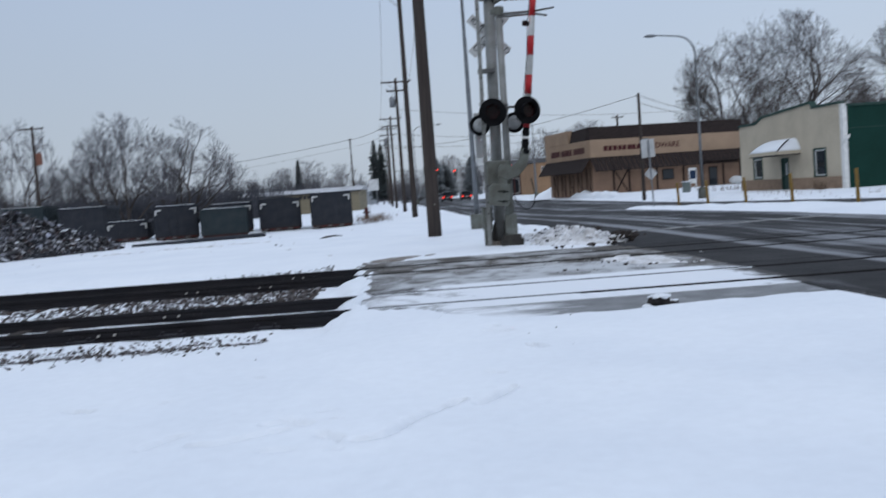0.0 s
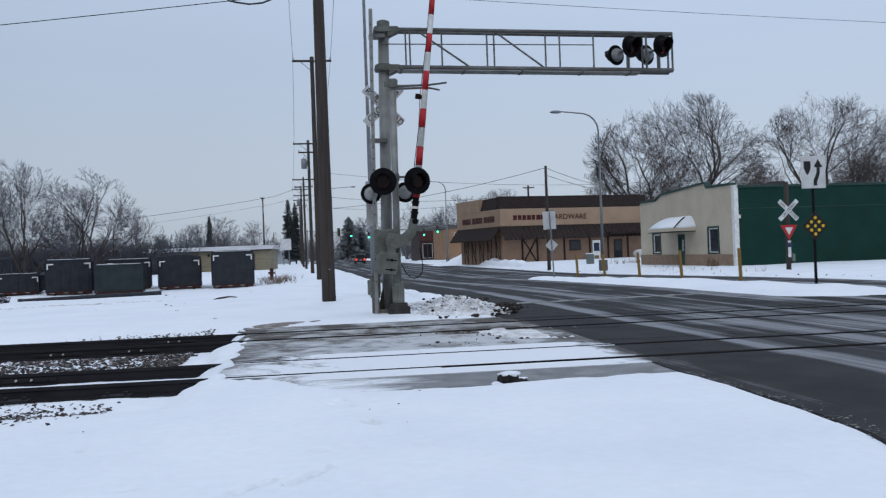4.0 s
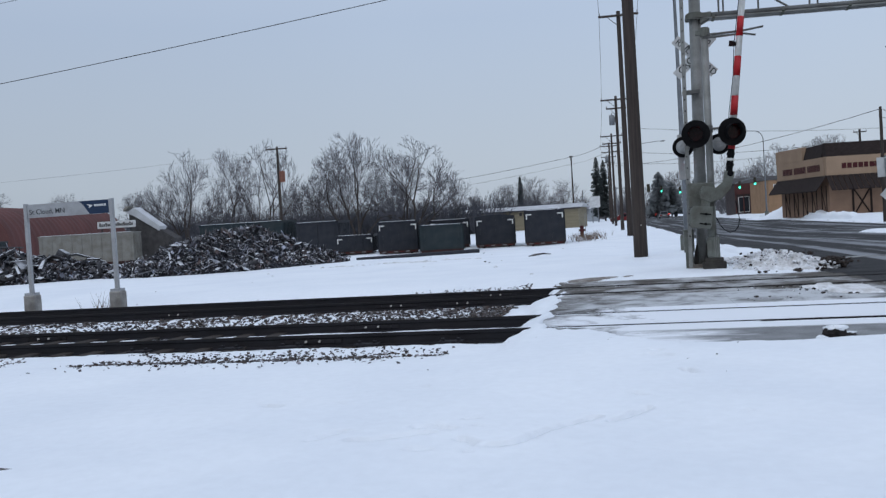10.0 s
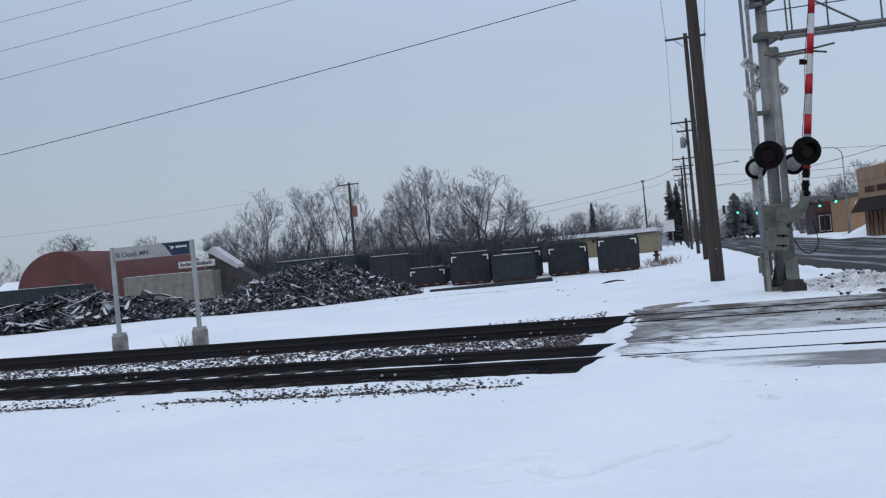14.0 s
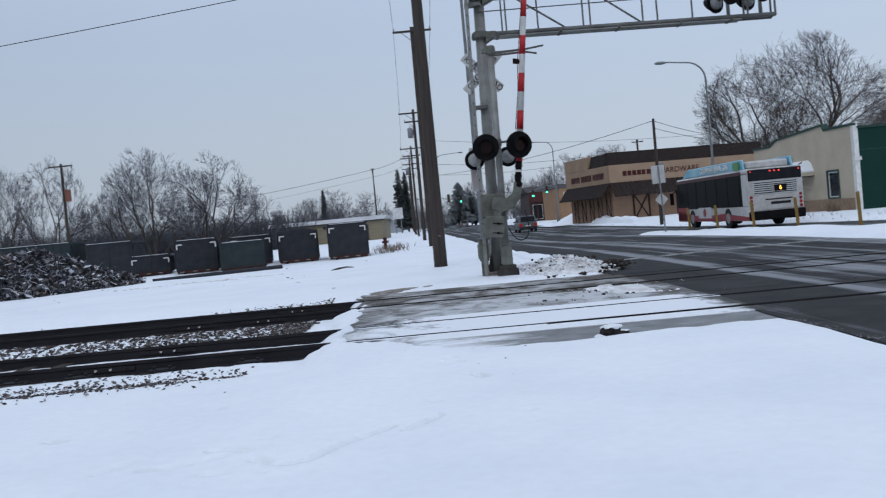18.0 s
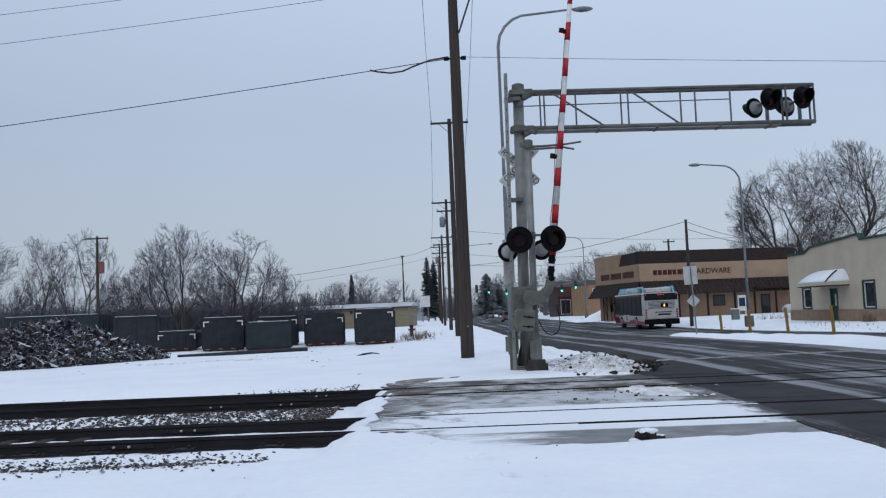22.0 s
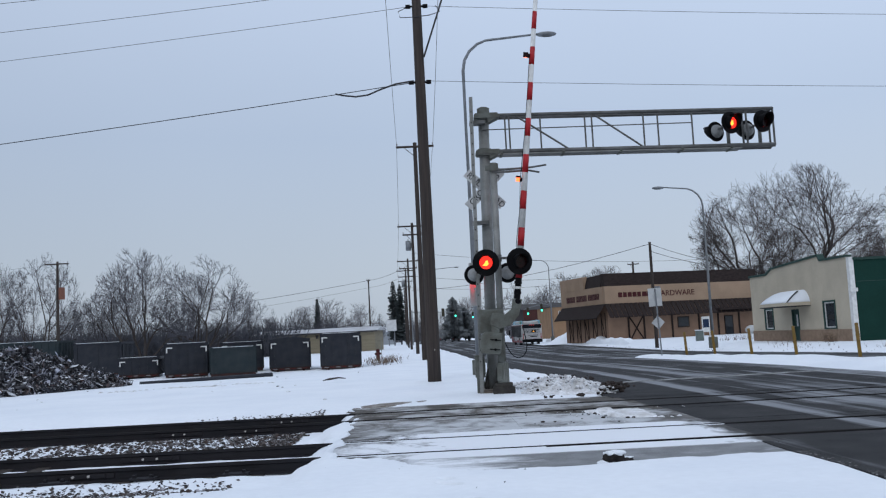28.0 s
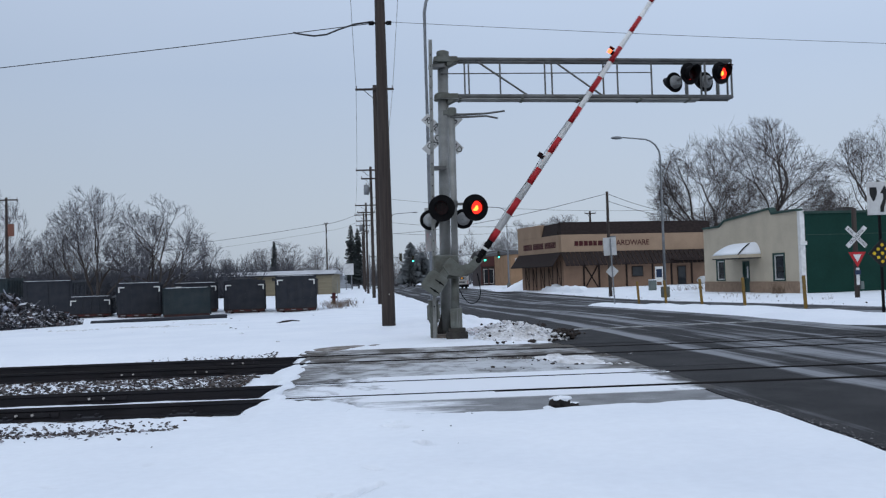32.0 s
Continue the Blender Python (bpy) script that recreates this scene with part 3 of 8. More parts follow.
def stones(name, label, count, place, size, material, category="ballast"):
    """Loose angular stones as one piece of ground cover."""
    verts, faces = [], []
    base = [(1, 0, 0), (-1, 0, 0), (0, 1, 0), (0, -1, 0), (0, 0, 1), (0, 0, -1)]
    tris = [(0, 2, 4), (2, 1, 4), (1, 3, 4), (3, 0, 4), (2, 0, 5), (1, 2, 5), (3, 1, 5), (0, 3, 5)]
    for _ in range(count):
        x, y, z = place()
        s = random.uniform(*size) * random.choice((1, 1, 1, 1.5))
        q = Euler((random.uniform(-0.6, 0.6), random.uniform(-0.6, 0.6), random.uniform(0, 6.3))).to_matrix()
        o = len(verts)
        for b in base:
            v = q @ Vector([c * s * random.uniform(0.6, 1.25) * w for c, w in zip(b, (1.3, 0.9, 0.5))])
            verts.append((x + v.x, y + v.y, z + v.z))
        faces += [tuple(o + i for i in t) for t in tris]
    return tagged(mesh_of(name, verts, faces, material), label, category, kind="stuff")


random.seed(11)


def between():
    while True:
        x, y = -2.6 - 38 * random.random() ** 1.6, random.uniform(1.75, 4.65)
        if fbm(x, y, 0.5, 1.0) > -0.35 - 0.35 * (abs(y - 3.3) < 0.9):
            return x, y, ground_z(x, y) + random.uniform(-0.005, 0.035)


def near_side():
    while True:
        x = -2.6 - 21 * random.random() ** 1.2
        y = -1.6 + random.gauss(0, 0.48)
        if -2.9 < y < -0.45 and fbm(x, y, 0.45, 5.0) > -0.3 and random.random() < 0.45 + 0.5 * smooth_step(-2.5, -5, x):
            return x, y, ground_z(x, y) + random.uniform(-0.01, 0.02)


def far_side():
    while True:
        x = -2.7 - 11 * random.random() ** 1.9
        y = 7.1 + abs(random.gauss(0, 0.3 + 0.25 * smooth_step(-6.5, -4, x)))
        if y < 8.6 and fbm(x, y, 0.5, 9.0) > -0.25 - 0.3 * smooth_step(-6, -4, x):
            return x, y, ground_z(x, y) + random.uniform(-0.01, 0.015)


stones("ballast_between_tracks", "grey and brown ballast stones half buried in snow", 9500, between, (0.016, 0.04), M["stone"])
stones("ballast_along_track", "dark ballast stones scattered on snow beside the rail", 6800, near_side, (0.008, 0.026), M["stone"])
stones("ballast_behind_track", "brown ballast stones showing through the snow", 5200, far_side, (0.011, 0.03), M["stone"])

# the crossing: panels between and beside the rails, asphalt between the tracks
crossing = thing("level_crossing", "snow-dusted concrete level crossing panels between the rails", "level crossing", kind="structure")
random.seed(12)
for y0, y1, name, m, x0 in ((-0.62, -0.11, "field_panel", "panel_near", -1.6), (0.11, 1.39, "gauge_panel", "panel_near", -1.64), (1.61, 2.15, "field_panel", "panel_near", -1.68),
                            (2.17, 4.23, "asphalt_infill", "panel_mid", -1.7), (4.25, 4.77, "field_panel", "panel_far", -1.75), (5.03, 6.27, "gauge_panel", "panel_far", -1.85),
                            (6.53, 7.05, "field_panel", "panel_far", -1.95), (7.07, 7.75, "asphalt_infill", "panel_far", -1.95)):
    x = x0
    while x < 20.5:
        ln = 2.76
        bm = bmesh.new()
        top = random.uniform(-0.009, -0.006)
        gap = 0.0008 if m == "panel_near" else 0.002
        xa, xb = x + gap, min(x + ln, 20.6) - gap
        skew = random.uniform(-0.12, 0.16) if x == x0 else 0.0
        vs = prism(bm, [(xa + skew, y0), (xb, y0), (xb, y1), (xa - skew, y1)], -0.14, top)
        part(name, bm, M[m] if x < 3.5 else M["road"], crossing)
        x += ln
# flangeways beside the rails, filled with snow where no wheel runs
for y in RAILS:
    half = 0.11 if y < 2 else 0.13
    bare = {0.0: 1.15, 1.5: 3.9}
    for s in (-1, 1):
        for xa, xb, m in ((-1.6, bare[y], "snow"), (bare[y], 20.6, "rubber")) if y < 2 else ((-1.75, 20.6, "rubber"),):
            bm = bmesh.new()
            y0, y1 = sorted((y + s * 0.0385, y + s * half))
            box(bm, xa, xb, y0, y1, -0.15, -0.006 if m == "snow" else -0.022)
            part("flangeway_seal", bm, M[m], crossing)
bm = bmesh.new()
prism(bm, [(-0.75, -1.35), (0.4, -1.72), (2.0, -1.68), (3.9, -1.62), (3.9, -0.64), (1.5, -0.64), (-0.4, -0.66)], -0.12, -0.012)
tagged(part("pavement", bm, M["strip"]), "bare wet grey pavement strip along the crossing", "pavement", kind="structure")
M["dirt"] = mat("frozen_brown_dirt", (0.12, 0.095, 0.075), 0.95, (0.3, 0.28, 0.26), 4, 6, bump=0.6, bump_scale=20)
pv, pf = [], []
for j in range(15):
    for i in range(33):
        x, y = -2.4 + 2.9 * i / 32, 7.3 + 2.4 * j / 14
        e = ((x + 1.3) / 1.15) ** 2 + ((y - 8.75 - 0.2 * x) / 0.6) ** 2 + 0.7 * fbm(x, y, 1.6, 6.0)
        pv.append((x, y, ground_z(x, y) + 0.006 - 0.05 * max(0.0, e - 0.4)))
for j in range(14):
    for i in range(32):
        q = j * 33 + i
        pf.append((q, q + 1, q + 34, q + 33))
tagged(mesh_of("dirt_patch", pv, pf, M["dirt"], smooth=True), "bare brown dirt at the edge of the crossing", "dirt", kind="structure")


def lumps(name, label, count, place, size, material, category="snow bank", flat=0.7):
    verts, faces = [], []
    bm0 = bmesh.new()
    bmesh.ops.create_icosphere(bm0, subdivisions=1, radius=1)
    bv = [v.co.copy() for v in bm0.verts]
    bf = [[v.index for v in f.verts] for f in bm0.faces]
    bm0.free()
    for _ in range(count):
        x, y, z = place()
        s = random.uniform(*size) * random.choice((0.7, 1, 1, 1.6))
        q = Euler((random.uniform(0, 6), random.uniform(0, 6), random.uniform(0, 6))).to_matrix()
        o = len(verts)
        for b in bv:
            v = q @ (b * s * random.uniform(0.7, 1.2))
            verts.append((x + v.x, y + v.y, z + v.z * flat))
        faces += [tuple(o + i for i in f) for f in bf]
    return tagged(mesh_of(name, verts, faces, material), label, category, kind="stuff")


def bank_place():
    while True:
        x, y = random.uniform(1.7, 4.4), random.uniform(7.9, 13.5)
        edge = road_left(y) - x
        if -0.55 < edge < 1.7 and y > 8.3 + 0.1 * edge and random.random() < math.exp(-((edge - 0.35) ** 2) * 1.3) and x > 1.75:
            h = 0.30 * math.exp(-((edge - 0.45) ** 2) * 1.5) * smooth_step(13.5, 10.5, y)
            return x, y, max(ground_z(x, y), 0.0) + random.uniform(0, h)


random.seed(13)
M["dirty_snow"] = mat("dirty_snow", (0.76, 0.77, 0.79), 0.7, (0.5, 0.49, 0.48), 5, 6, fine=25, bump=0.5, bump_scale=20, dist=0.03)
M["dark_lump"] = mat("frozen_dirty_slush", (0.025, 0.02, 0.018), 0.85, (0.06, 0.048, 0.042), 6, 5, bump=0.6)
bv, bf = [], []
NX_, NY_ = 62, 116
for j in range(NY_ + 1):
    for i in range(NX_ + 1):
        x, y = 1.5 + 3.1 * i / NX_, 8.0 + 6.0 * j / NY_
        edge = road_left(y) - x
        env = math.exp(-((edge - 0.45) ** 2) * 1.5) * smooth_step(14.0, 10.5, y) * smooth_step(8.0, 8.9, y) * smooth_step(1.5, 2.1, x)
        rough = abs(fbm(x, y, 2.2, 1.0)) * 0.9 + abs(fbm(x, y, 7.0, 4.0)) * 0.55
        bv.append((x, y, max(ground_z(x, y), -0.02) - 0.03 + env * (0.12 + 0.3 * rough)))
for j in range(NY_):
    for i in range(NX_):
        q = j * (NX_ + 1) + i
        bf.append((q, q + 1, q + NX_ + 2, q + NX_ + 1))
tagged(mesh_of("snow_bank", bv, bf, M["dirty_snow"]), "ploughed bank of dirty broken snow beside the road", "snow bank", kind="stuff")
lumps("snow_crumbs", "broken crumbs of snow on the ploughed bank", 900, bank_place, (0.015, 0.06), M["dirty_snow"], "snow")
lumps("frozen_slush", "brown frozen grit and slush in the snow bank", 200, bank_place, (0.01, 0.035), M["dark_lump"], "slush")


def slush_place():
    a = random.random()
    if a < 0.55:
        return 3.75 + random.gauss(0, 0.18), 8.75 + random.gauss(0, 0.22), 0.05 + random.uniform(0, 0.16)
    if a < 0.8:
        return 2.9 + random.gauss(0, 0.35), 10.2 + random.gauss(0, 0.6), 0.2 + random.uniform(0, 0.12)
    return random.uniform(2.0, 3.6), random.uniform(7.9, 8.5), 0.02


lumps("frozen_slush", "dark brown frozen slush lumps on the snow bank", 150, slush_place, (0.02, 0.055), M["dark_lump"], "slush")


def crumb_place():
    x, y = random.uniform(1.3, 4.4), random.uniform(2.3, 4.6)
    return (x, y, 0.0) if fbm(x, y, 0.6, 4.0) > 0.0 else crumb_place()


lumps("snow_crumbs", "crumbs of dirty snow left on the crossing", 50, crumb_place, (0.005, 0.018), M["dirty_snow"], "snow", 0.5)

# a tongue of broken snow left between the tracks at the edge of the lanes
tv, tf = [], []
for j in range(41):
    for i in range(41):
        u, v = i / 20 - 1, j / 20 - 1
        x, y = 3.0 + 0.5 * u - 0.3 * v, 3.75 + 1.0 * v
        e = u * u + v * v + 1.1 * fbm(x, y, 1.9, 3.0) + 0.5 * fbm(x, y, 6.0, 8.0)
        tv.append((x, y, -0.009 + 0.045 * smooth_step(0.75, 0.2, e) - 0.02 * smooth_step(0.7, 0.95, e)))
for j in range(40):
    for i in range(40):
        q = j * 41 + i
        tf.append((q, q + 1, q + 42, q + 41))
tagged(mesh_of("snow_patch", tv, tf, M["dirty_snow"], smooth=True), "patch of broken snow left between the tracks", "snow", kind="stuff")

# the dark lump on the edge of the pavement, capped with snow
rock = thing("rock", "dark broken rock capped with snow on the pavement edge", "rock", Matrix.Translation((1.72, -1.80, -0.01)) @ Matrix.Diagonal((0.66, 0.66, 0.62, 1)))


def blob(bm, c, r, seed, sub=3, rough=0.35):
    ret = bmesh.ops.create_icosphere(bm, subdivisions=sub, radius=1.0)["verts"]
    for v in ret:
        n = noise.fractal(v.co * 1.6 + Vector((seed, seed * 2, 0)), 1.0, 2.0, 3)
        v.co = Vector((c[0] + v.co.x * r[0] * (1 + rough * n), c[1] + v.co.y * r[1] * (1 + rough * n), c[2] + v.co.z * r[2] * (1 + rough * n)))
    return ret


bm = bmesh.new()
blob(bm, (-0.08, 0, 0.07), (0.19, 0.13, 0.15), 3.0)
blob(bm, (0.13, -0.03, 0.03), (0.13, 0.09, 0.08), 8.0)
M["rock_dark"] = mat("near_black_rock", (0.01, 0.009, 0.009), 0.85, (0.03, 0.026, 0.025), 7, 5, bump=0.6, spec=0.15)
part("stone_body", bm, M["rock_dark"], rock)
bm = bmesh.new()
blob(bm, (-0.06, 0.03, 0.185), (0.18, 0.13, 0.055), 5.0)
blob(bm, (0.12, 0.02, 0.1), (0.12, 0.07, 0.03), 4.0)
blob(bm, (-0.26, -0.04, 0.03), (0.1, 0.08, 0.05), 6.0)
blob(bm, (0.05, -0.15, 0.02), (0.13, 0.07, 0.035), 9.0)
part("snow_cap", bm, M["snow"], rock, smooth=True)


def grit_place():
    y = random.uniform(-6.5, -0.7)
    x = road_left(y) + abs(random.gauss(0.02, 0.2))
    return x, y, 0.004


def fringe_place():
    y = random.uniform(-7.5, -1.6)
    return road_left(y) + random.gauss(0.03, 0.07), y, 0.0


random.seed(17)
M["road_slush"] = mat("grey_road_slush", (0.26, 0.26, 0.26), 0.9, (0.07, 0.065, 0.06), 5, 5, bump=0.5)
lumps("road_slush", "grey crumbling slush along the edge of the road", 420, fringe_place, (0.004, 0.012), M["road_slush"], "slush", 0.4)
stones("road_grit", "dark grit and gravel along the snowy edge of the road", 260, grit_place, (0.002, 0.006), M["dark_lump"], "gravel")
lumps("frozen_slush", "dark lumps of slush left on the crossing", 36, crumb_place, (0.008, 0.03), M["dark_lump"], "slush", 0.5)


def speck_place():
    x, y = random.uniform(-5.0, 3.0), -0.9 - 4.5 * random.random() ** 2
    return x, y, ground_z(x, y) + 0.004


def yard_place():
    x, y = random.uniform(-14, 0), random.uniform(9.5, 30)
    return x, y, ground_z(x, y) + 0.01


random.seed(19)
lumps("dirt_specks", "dark specks of dirt and twigs on the snow", 9, speck_place, (0.003, 0.008), M["dark_lump"], "dirt", 0.5)
lumps("snow_clods", "small clods of snow scattered over the yard", 14, yard_place, (0.02, 0.06), M["dirty_snow"], "snow", 0.45)
for cx, cy in ((-9.6, 21.5), (-8.4, 21.2), (-7.1, 22.4), (-11.4, 20.8)):
    lumps("snow_scrape", "rough scraped-up snow in the yard", 45, lambda: (lambda x, y: (x, y, ground_z(x, y)))(cx + random.gauss(0, 0.4), cy + random.gauss(0, 0.18)), (0.02, 0.07), M["dirty_snow"], "snow", 0.5)
lumps("dirt_specks", "dark clods and twigs showing in the yard snow", 7, yard_place, (0.015, 0.04), M["dark_lump"], "dirt", 0.4)


# ---------------------------------------------------------------- crossing signals
M["lens_dark"] = mat("dark_red_glass", (0.014, 0.001, 0.0015), 0.25, (0.008, 0.0006, 0.001), 8, 3, bump=0, spec=0.15)
M["glow_red"] = mat("glowing_red_lens", (0.3, 0.02, 0.01), 0.4, bump=0, emit=(1.0, 0.025, 0.015), strength=1.9)
M["glow_hot"] = mat("glowing_lamp_centre", (0.5, 0.2, 0.05), 0.4, bump=0, emit=(1.0, 0.26, 0.03), strength=3.6)
M["glow_amber"] = mat("glowing_arm_light", (0.5, 0.1, 0.05), 0.4, bump=0, emit=(1.0, 0.12, 0.03), strength=4.0)
M["sign_white"] = mat("sign_sheeting", (0.62, 0.63, 0.62), 0.45, (0.5, 0.5, 0.5), 4, 4, bump=0.03)
M["concrete"] = mat("stained_concrete", (0.3, 0.29, 0.27), 0.9, (0.16, 0.15, 0.14), 4, 6, fine=40, bump=0.4)
M["text_black"] = mat("black_lettering", (0.015, 0.015, 0.016), 0.5, bump=0)
M["alu_pale"] = mat("pale_dull_aluminium", (0.42, 0.43, 0.43), 0.6, (0.34, 0.345, 0.34), 3, 5)
M["glow_rear"] = mat("glowing_red_rear_lens", (0.3, 0.02, 0.01), 0.4, bump=0, emit=(1.0, 0.02, 0.02), strength=22.0)
M["lamp_back"] = mat("pale_grey_lamp_case", (0.34, 0.35, 0.35), 0.6, (0.26, 0.265, 0.26), 4, 5)
M["base_dark"] = mat("wet_dark_casting", (0.05, 0.046, 0.04), 0.8, (0.025, 0.022, 0.02), 5, 5, bump=0.3, spec=0.3)
# added blades and flaps that imitate the flashing; real lamps have none
SHUTTERS = {"left": [], "right": []}


def disc(bm, r, y0, y1, seg=28, index=0):
    return tube(bm, (0, y0, 0), (0, y1, 0), r, seg=seg, index=index)


def ring_open(bm, r, y0, y1, thick=0.012, seg=28, cut=1.0):
    """A hood: a tube wall open at both ends, cut away underneath where cut is below 1."""
    n = seg
    rows = []
    for rr, dy in ((r, 1), (r - thick, 1)):
        row = []
        for k in range(n + 1):
            a = -math.pi / 2 + math.pi * (1 - cut) + 2 * math.pi * cut * k / n
            up = 0.5 + 0.5 * math.sin(a)
            row.append((bm.verts.new((rr * math.cos(a), y1, rr * math.sin(a))), bm.verts.new((rr * math.cos(a), y0 * (0.35 + 0.65 * up) + y1 * (0.65 - 0.65 * up), rr * math.sin(a)))))
        rows.append(row)
    o, i = rows
    for k in range(n):
        bm.faces.new((o[k][0], o[k + 1][0], o[k + 1][1], o[k][1]))
        bm.faces.new((i[k][0], i[k][1], i[k + 1][1], i[k + 1][0]))
        bm.faces.new((o[k][1], o[k + 1][1], i[k + 1][1], i[k][1]))


def flasher(parent, at, side, back=False, r=0.3):
    """A crossing lamp: black background disc, housing, hood, lens, and an added blade that stands for the light going
    out.
    """
    bm = bmesh.new()
    disc(bm, r, -0.012, 0.012, 36)
    lamp = part("flashing_light", bm, M["black"], parent, "round black crossing light with a hood", at=at)
    bm = bmesh.new()
    if back:
        tube(bm, (0, 0.012, 0), (0, 0.09, 0), r * 0.68, r * 0.6, 28)
        tube(bm, (0, 0.09, 0), (0, 0.14, 0), r * 0.56, r * 0.34, 28)
        tube(bm, (0, 0.12, 0), (0, 0.16, 0), 0.05, 0.04, 16)
    else:
        tube(bm, (0, 0.012, 0), (0, 0.10, 0), 0.19, 0.15, 20)
        tube(bm, (0, 0.10, 0), (0, 0.16, 0), 0.12, 0.08, 16)
    part("housing", bm, M["lamp_back"] if back else M["mech"], lamp, "pale grey lamp housing" if back else "", bevel=0.01)
    bm = bmesh.new()
    ring_open(bm, 0.17, -0.30, -0.012, cut=0.86)
    part("hood", bm, M["black"], lamp, smooth=True)
    bm = bmesh.new()
    disc(bm, 0.155, -0.03, -0.012, 24)
    part("lens_rim", bm, M["lens_dark"], lamp)
    bm = bmesh.new()
    disc(bm, 0.15, -0.045, -0.032, 24)
    part("lens", bm, M["glow_rear"] if back else M["glow_red"], lamp, "lit red lens")
    bm = bmesh.new()
    prism(bm, [(-0.085, -0.07), (0.02, -0.08), (0.06, -0.03), (0.04, 0.05), (0.0, 0.04), (-0.03, -0.01)], -0.002, 0.002, Matrix.Translation((0, -0.049, 0)) @ Matrix.Rotation(radians(90), 4, "X"))
    part("lens_centre", bm, M["glow_hot"], lamp, "bright orange centre of the lens")
    bm = bmesh.new()
    tube(bm, (0, -0.003, -0.157), (0, 0.003, -0.157), 0.157, seg=24)
    blade = part("blade", bm, M["lens_dark"], lamp, "added dark red flap that stands for the unlit lamp", at=Matrix.Translation((0, -0.058, 0.157)))
    SHUTTERS[side].append(blade)
    return lamp


# --- cantilever
CY = 9.95
canti = thing("cantilever_signal", "grey steel cantilever signal bridge with hooded crossing lights", "railway signal", Matrix.Translation((1.05, CY, 0)))


def mast_at(z):
    return Vector((0.09 + 0.125 * z / 6.9, 0, z))


bm = bmesh.new()
tube(bm, mast_at(0.1), mast_at(6.9), 0.135, 0.128, 24)
part("mast", bm, M["alu"], canti, smooth=True)
bm = bmesh.new()
tube(bm, mast_at(6.82), mast_at(6.94), 0.152, 0.152, 24)
tube(bm, mast_at(6.94), mast_at(6.97), 0.152, 0.09, 24)
part("mast_cap", bm, M["mech"], canti)
bm = bmesh.new()
box(bm, -0.34, 0.34, -0.34, 0.34, 0.0, 0.1)
box(bm, -0.29, 0.29, -0.29, 0.29, 0.1, 0.14)
part("base_plate", bm, M["dirt"], canti, "rusty steel base plate", bevel=0.01, at=Matrix.Translation((0.09, 0, 0)))
for sx in (-1, 1):
    for sy in (-1, 1):
        bm = bmesh.new()
        tube(bm, (sx * 0.25, sy * 0.25, 0.1), (sx * 0.25, sy * 0.25, 0.22), 0.025, seg=8)
        tube(bm, (sx * 0.25, sy * 0.25, 0.14), (sx * 0.25, sy * 0.25, 0.17), 0.05, seg=6)
        part("anchor_bolt", bm, M["dirt"], canti, at=Matrix.Translation((0.09, 0, 0)))
bm = bmesh.new()
for a in range(4):
    q = Matrix.Rotation(radians(45 + 90 * a), 4, "Z")
    prism(bm, [(0.14, -0.012), (0.3, -0.012), (0.3, 0.012), (0.14, 0.012)], 0.14, 0.62, q)
for v in bm.verts:
    if v.co.z > 0.5 and math.hypot(v.co.x, v.co.y) > 0.2:
        v.co.x *= 0.5
        v.co.y *= 0.5
part("gusset", bm, M["base_dark"], canti, at=Matrix.Translation((0.09, 0, 0)))


def chord_z(x, top):
    """Height of the truss chords at x metres from the mast, which sag a little outwards."""
    return (6.74 if top else 5.84) - 0.022 * x


TRUSS = 7.28
for yo in (-0.14, 0.14):
    for top in (True, False):
        bm = bmesh.new()
        r = 0.045 if top else 0.055
        tube(bm, (0.28, yo, chord_z(0.28, top)), (TRUSS, yo, chord_z(TRUSS, top)), r, seg=10)
        part("top_chord" if top else "bottom_chord", bm, M["alu_dark"], canti, smooth=True)
    if yo > 0:
        continue
    bm = bmesh.new()
    tube(bm, (0.15, yo, 6.38), (5.3, yo, 6.32), 0.014, seg=6)
    part("hand_rail", bm, M["alu_dark"], canti)
    for k, x in enumerate((0.72, 0.82, 1.58, 2.67, 2.84, 4.1, 4.45, 5.29)):
        bm = bmesh.new()
        tube(bm, (x, yo, chord_z(x, False)), (x, yo, chord_z(x, True)), 0.022, seg=6)
        part("upright", bm, M["alu_dark"], canti)
    for x0, x1 in ((0.95, 2.28), (2.84, 4.1)):
        bm = bmesh.new()
        tube(bm, (x0, yo, chord_z(x0, True)), (x1, yo, chord_z(x1, False)), 0.024, seg=6)
        part("diagonal", bm, M["alu_dark"], canti)
bm = bmesh.new()
box(bm, 0.15, 6.45, -0.2, 0.2, 5.765, 5.79)
for v in bm.verts:
    v.co.z += -0.022 * v.co.x
part("walkway", bm, M["alu"], canti)
for x in (0.6, 2.1, 3.5, 5.0, 6.2):
    bm = bmesh.new()
    box(bm, x - 0.03, x + 0.03, -0.2, 0.2, 5.75 - 0.022 * x, 5.83 - 0.022 * x)
    part("walkway_bracket", bm, M["mech"], canti)
for yo in (-0.14, 0.14):
    for x in (TRUSS, 6.62):
        bm = bmesh.new()
        tube(bm, (x, yo, chord_z(x, True)), (x, yo, chord_z(x, False)), 0.026, seg=6)
        part("end_upright", bm, M["alu_dark"], canti)
for top in (True, False):
    bm = bmesh.new()
    tube(bm, (TRUSS, -0.16, chord_z(TRUSS, top)), (TRUSS, 0.16, chord_z(TRUSS, top)), 0.03, seg=6)
    part("end_bar", bm, M["alu_dark"], canti)
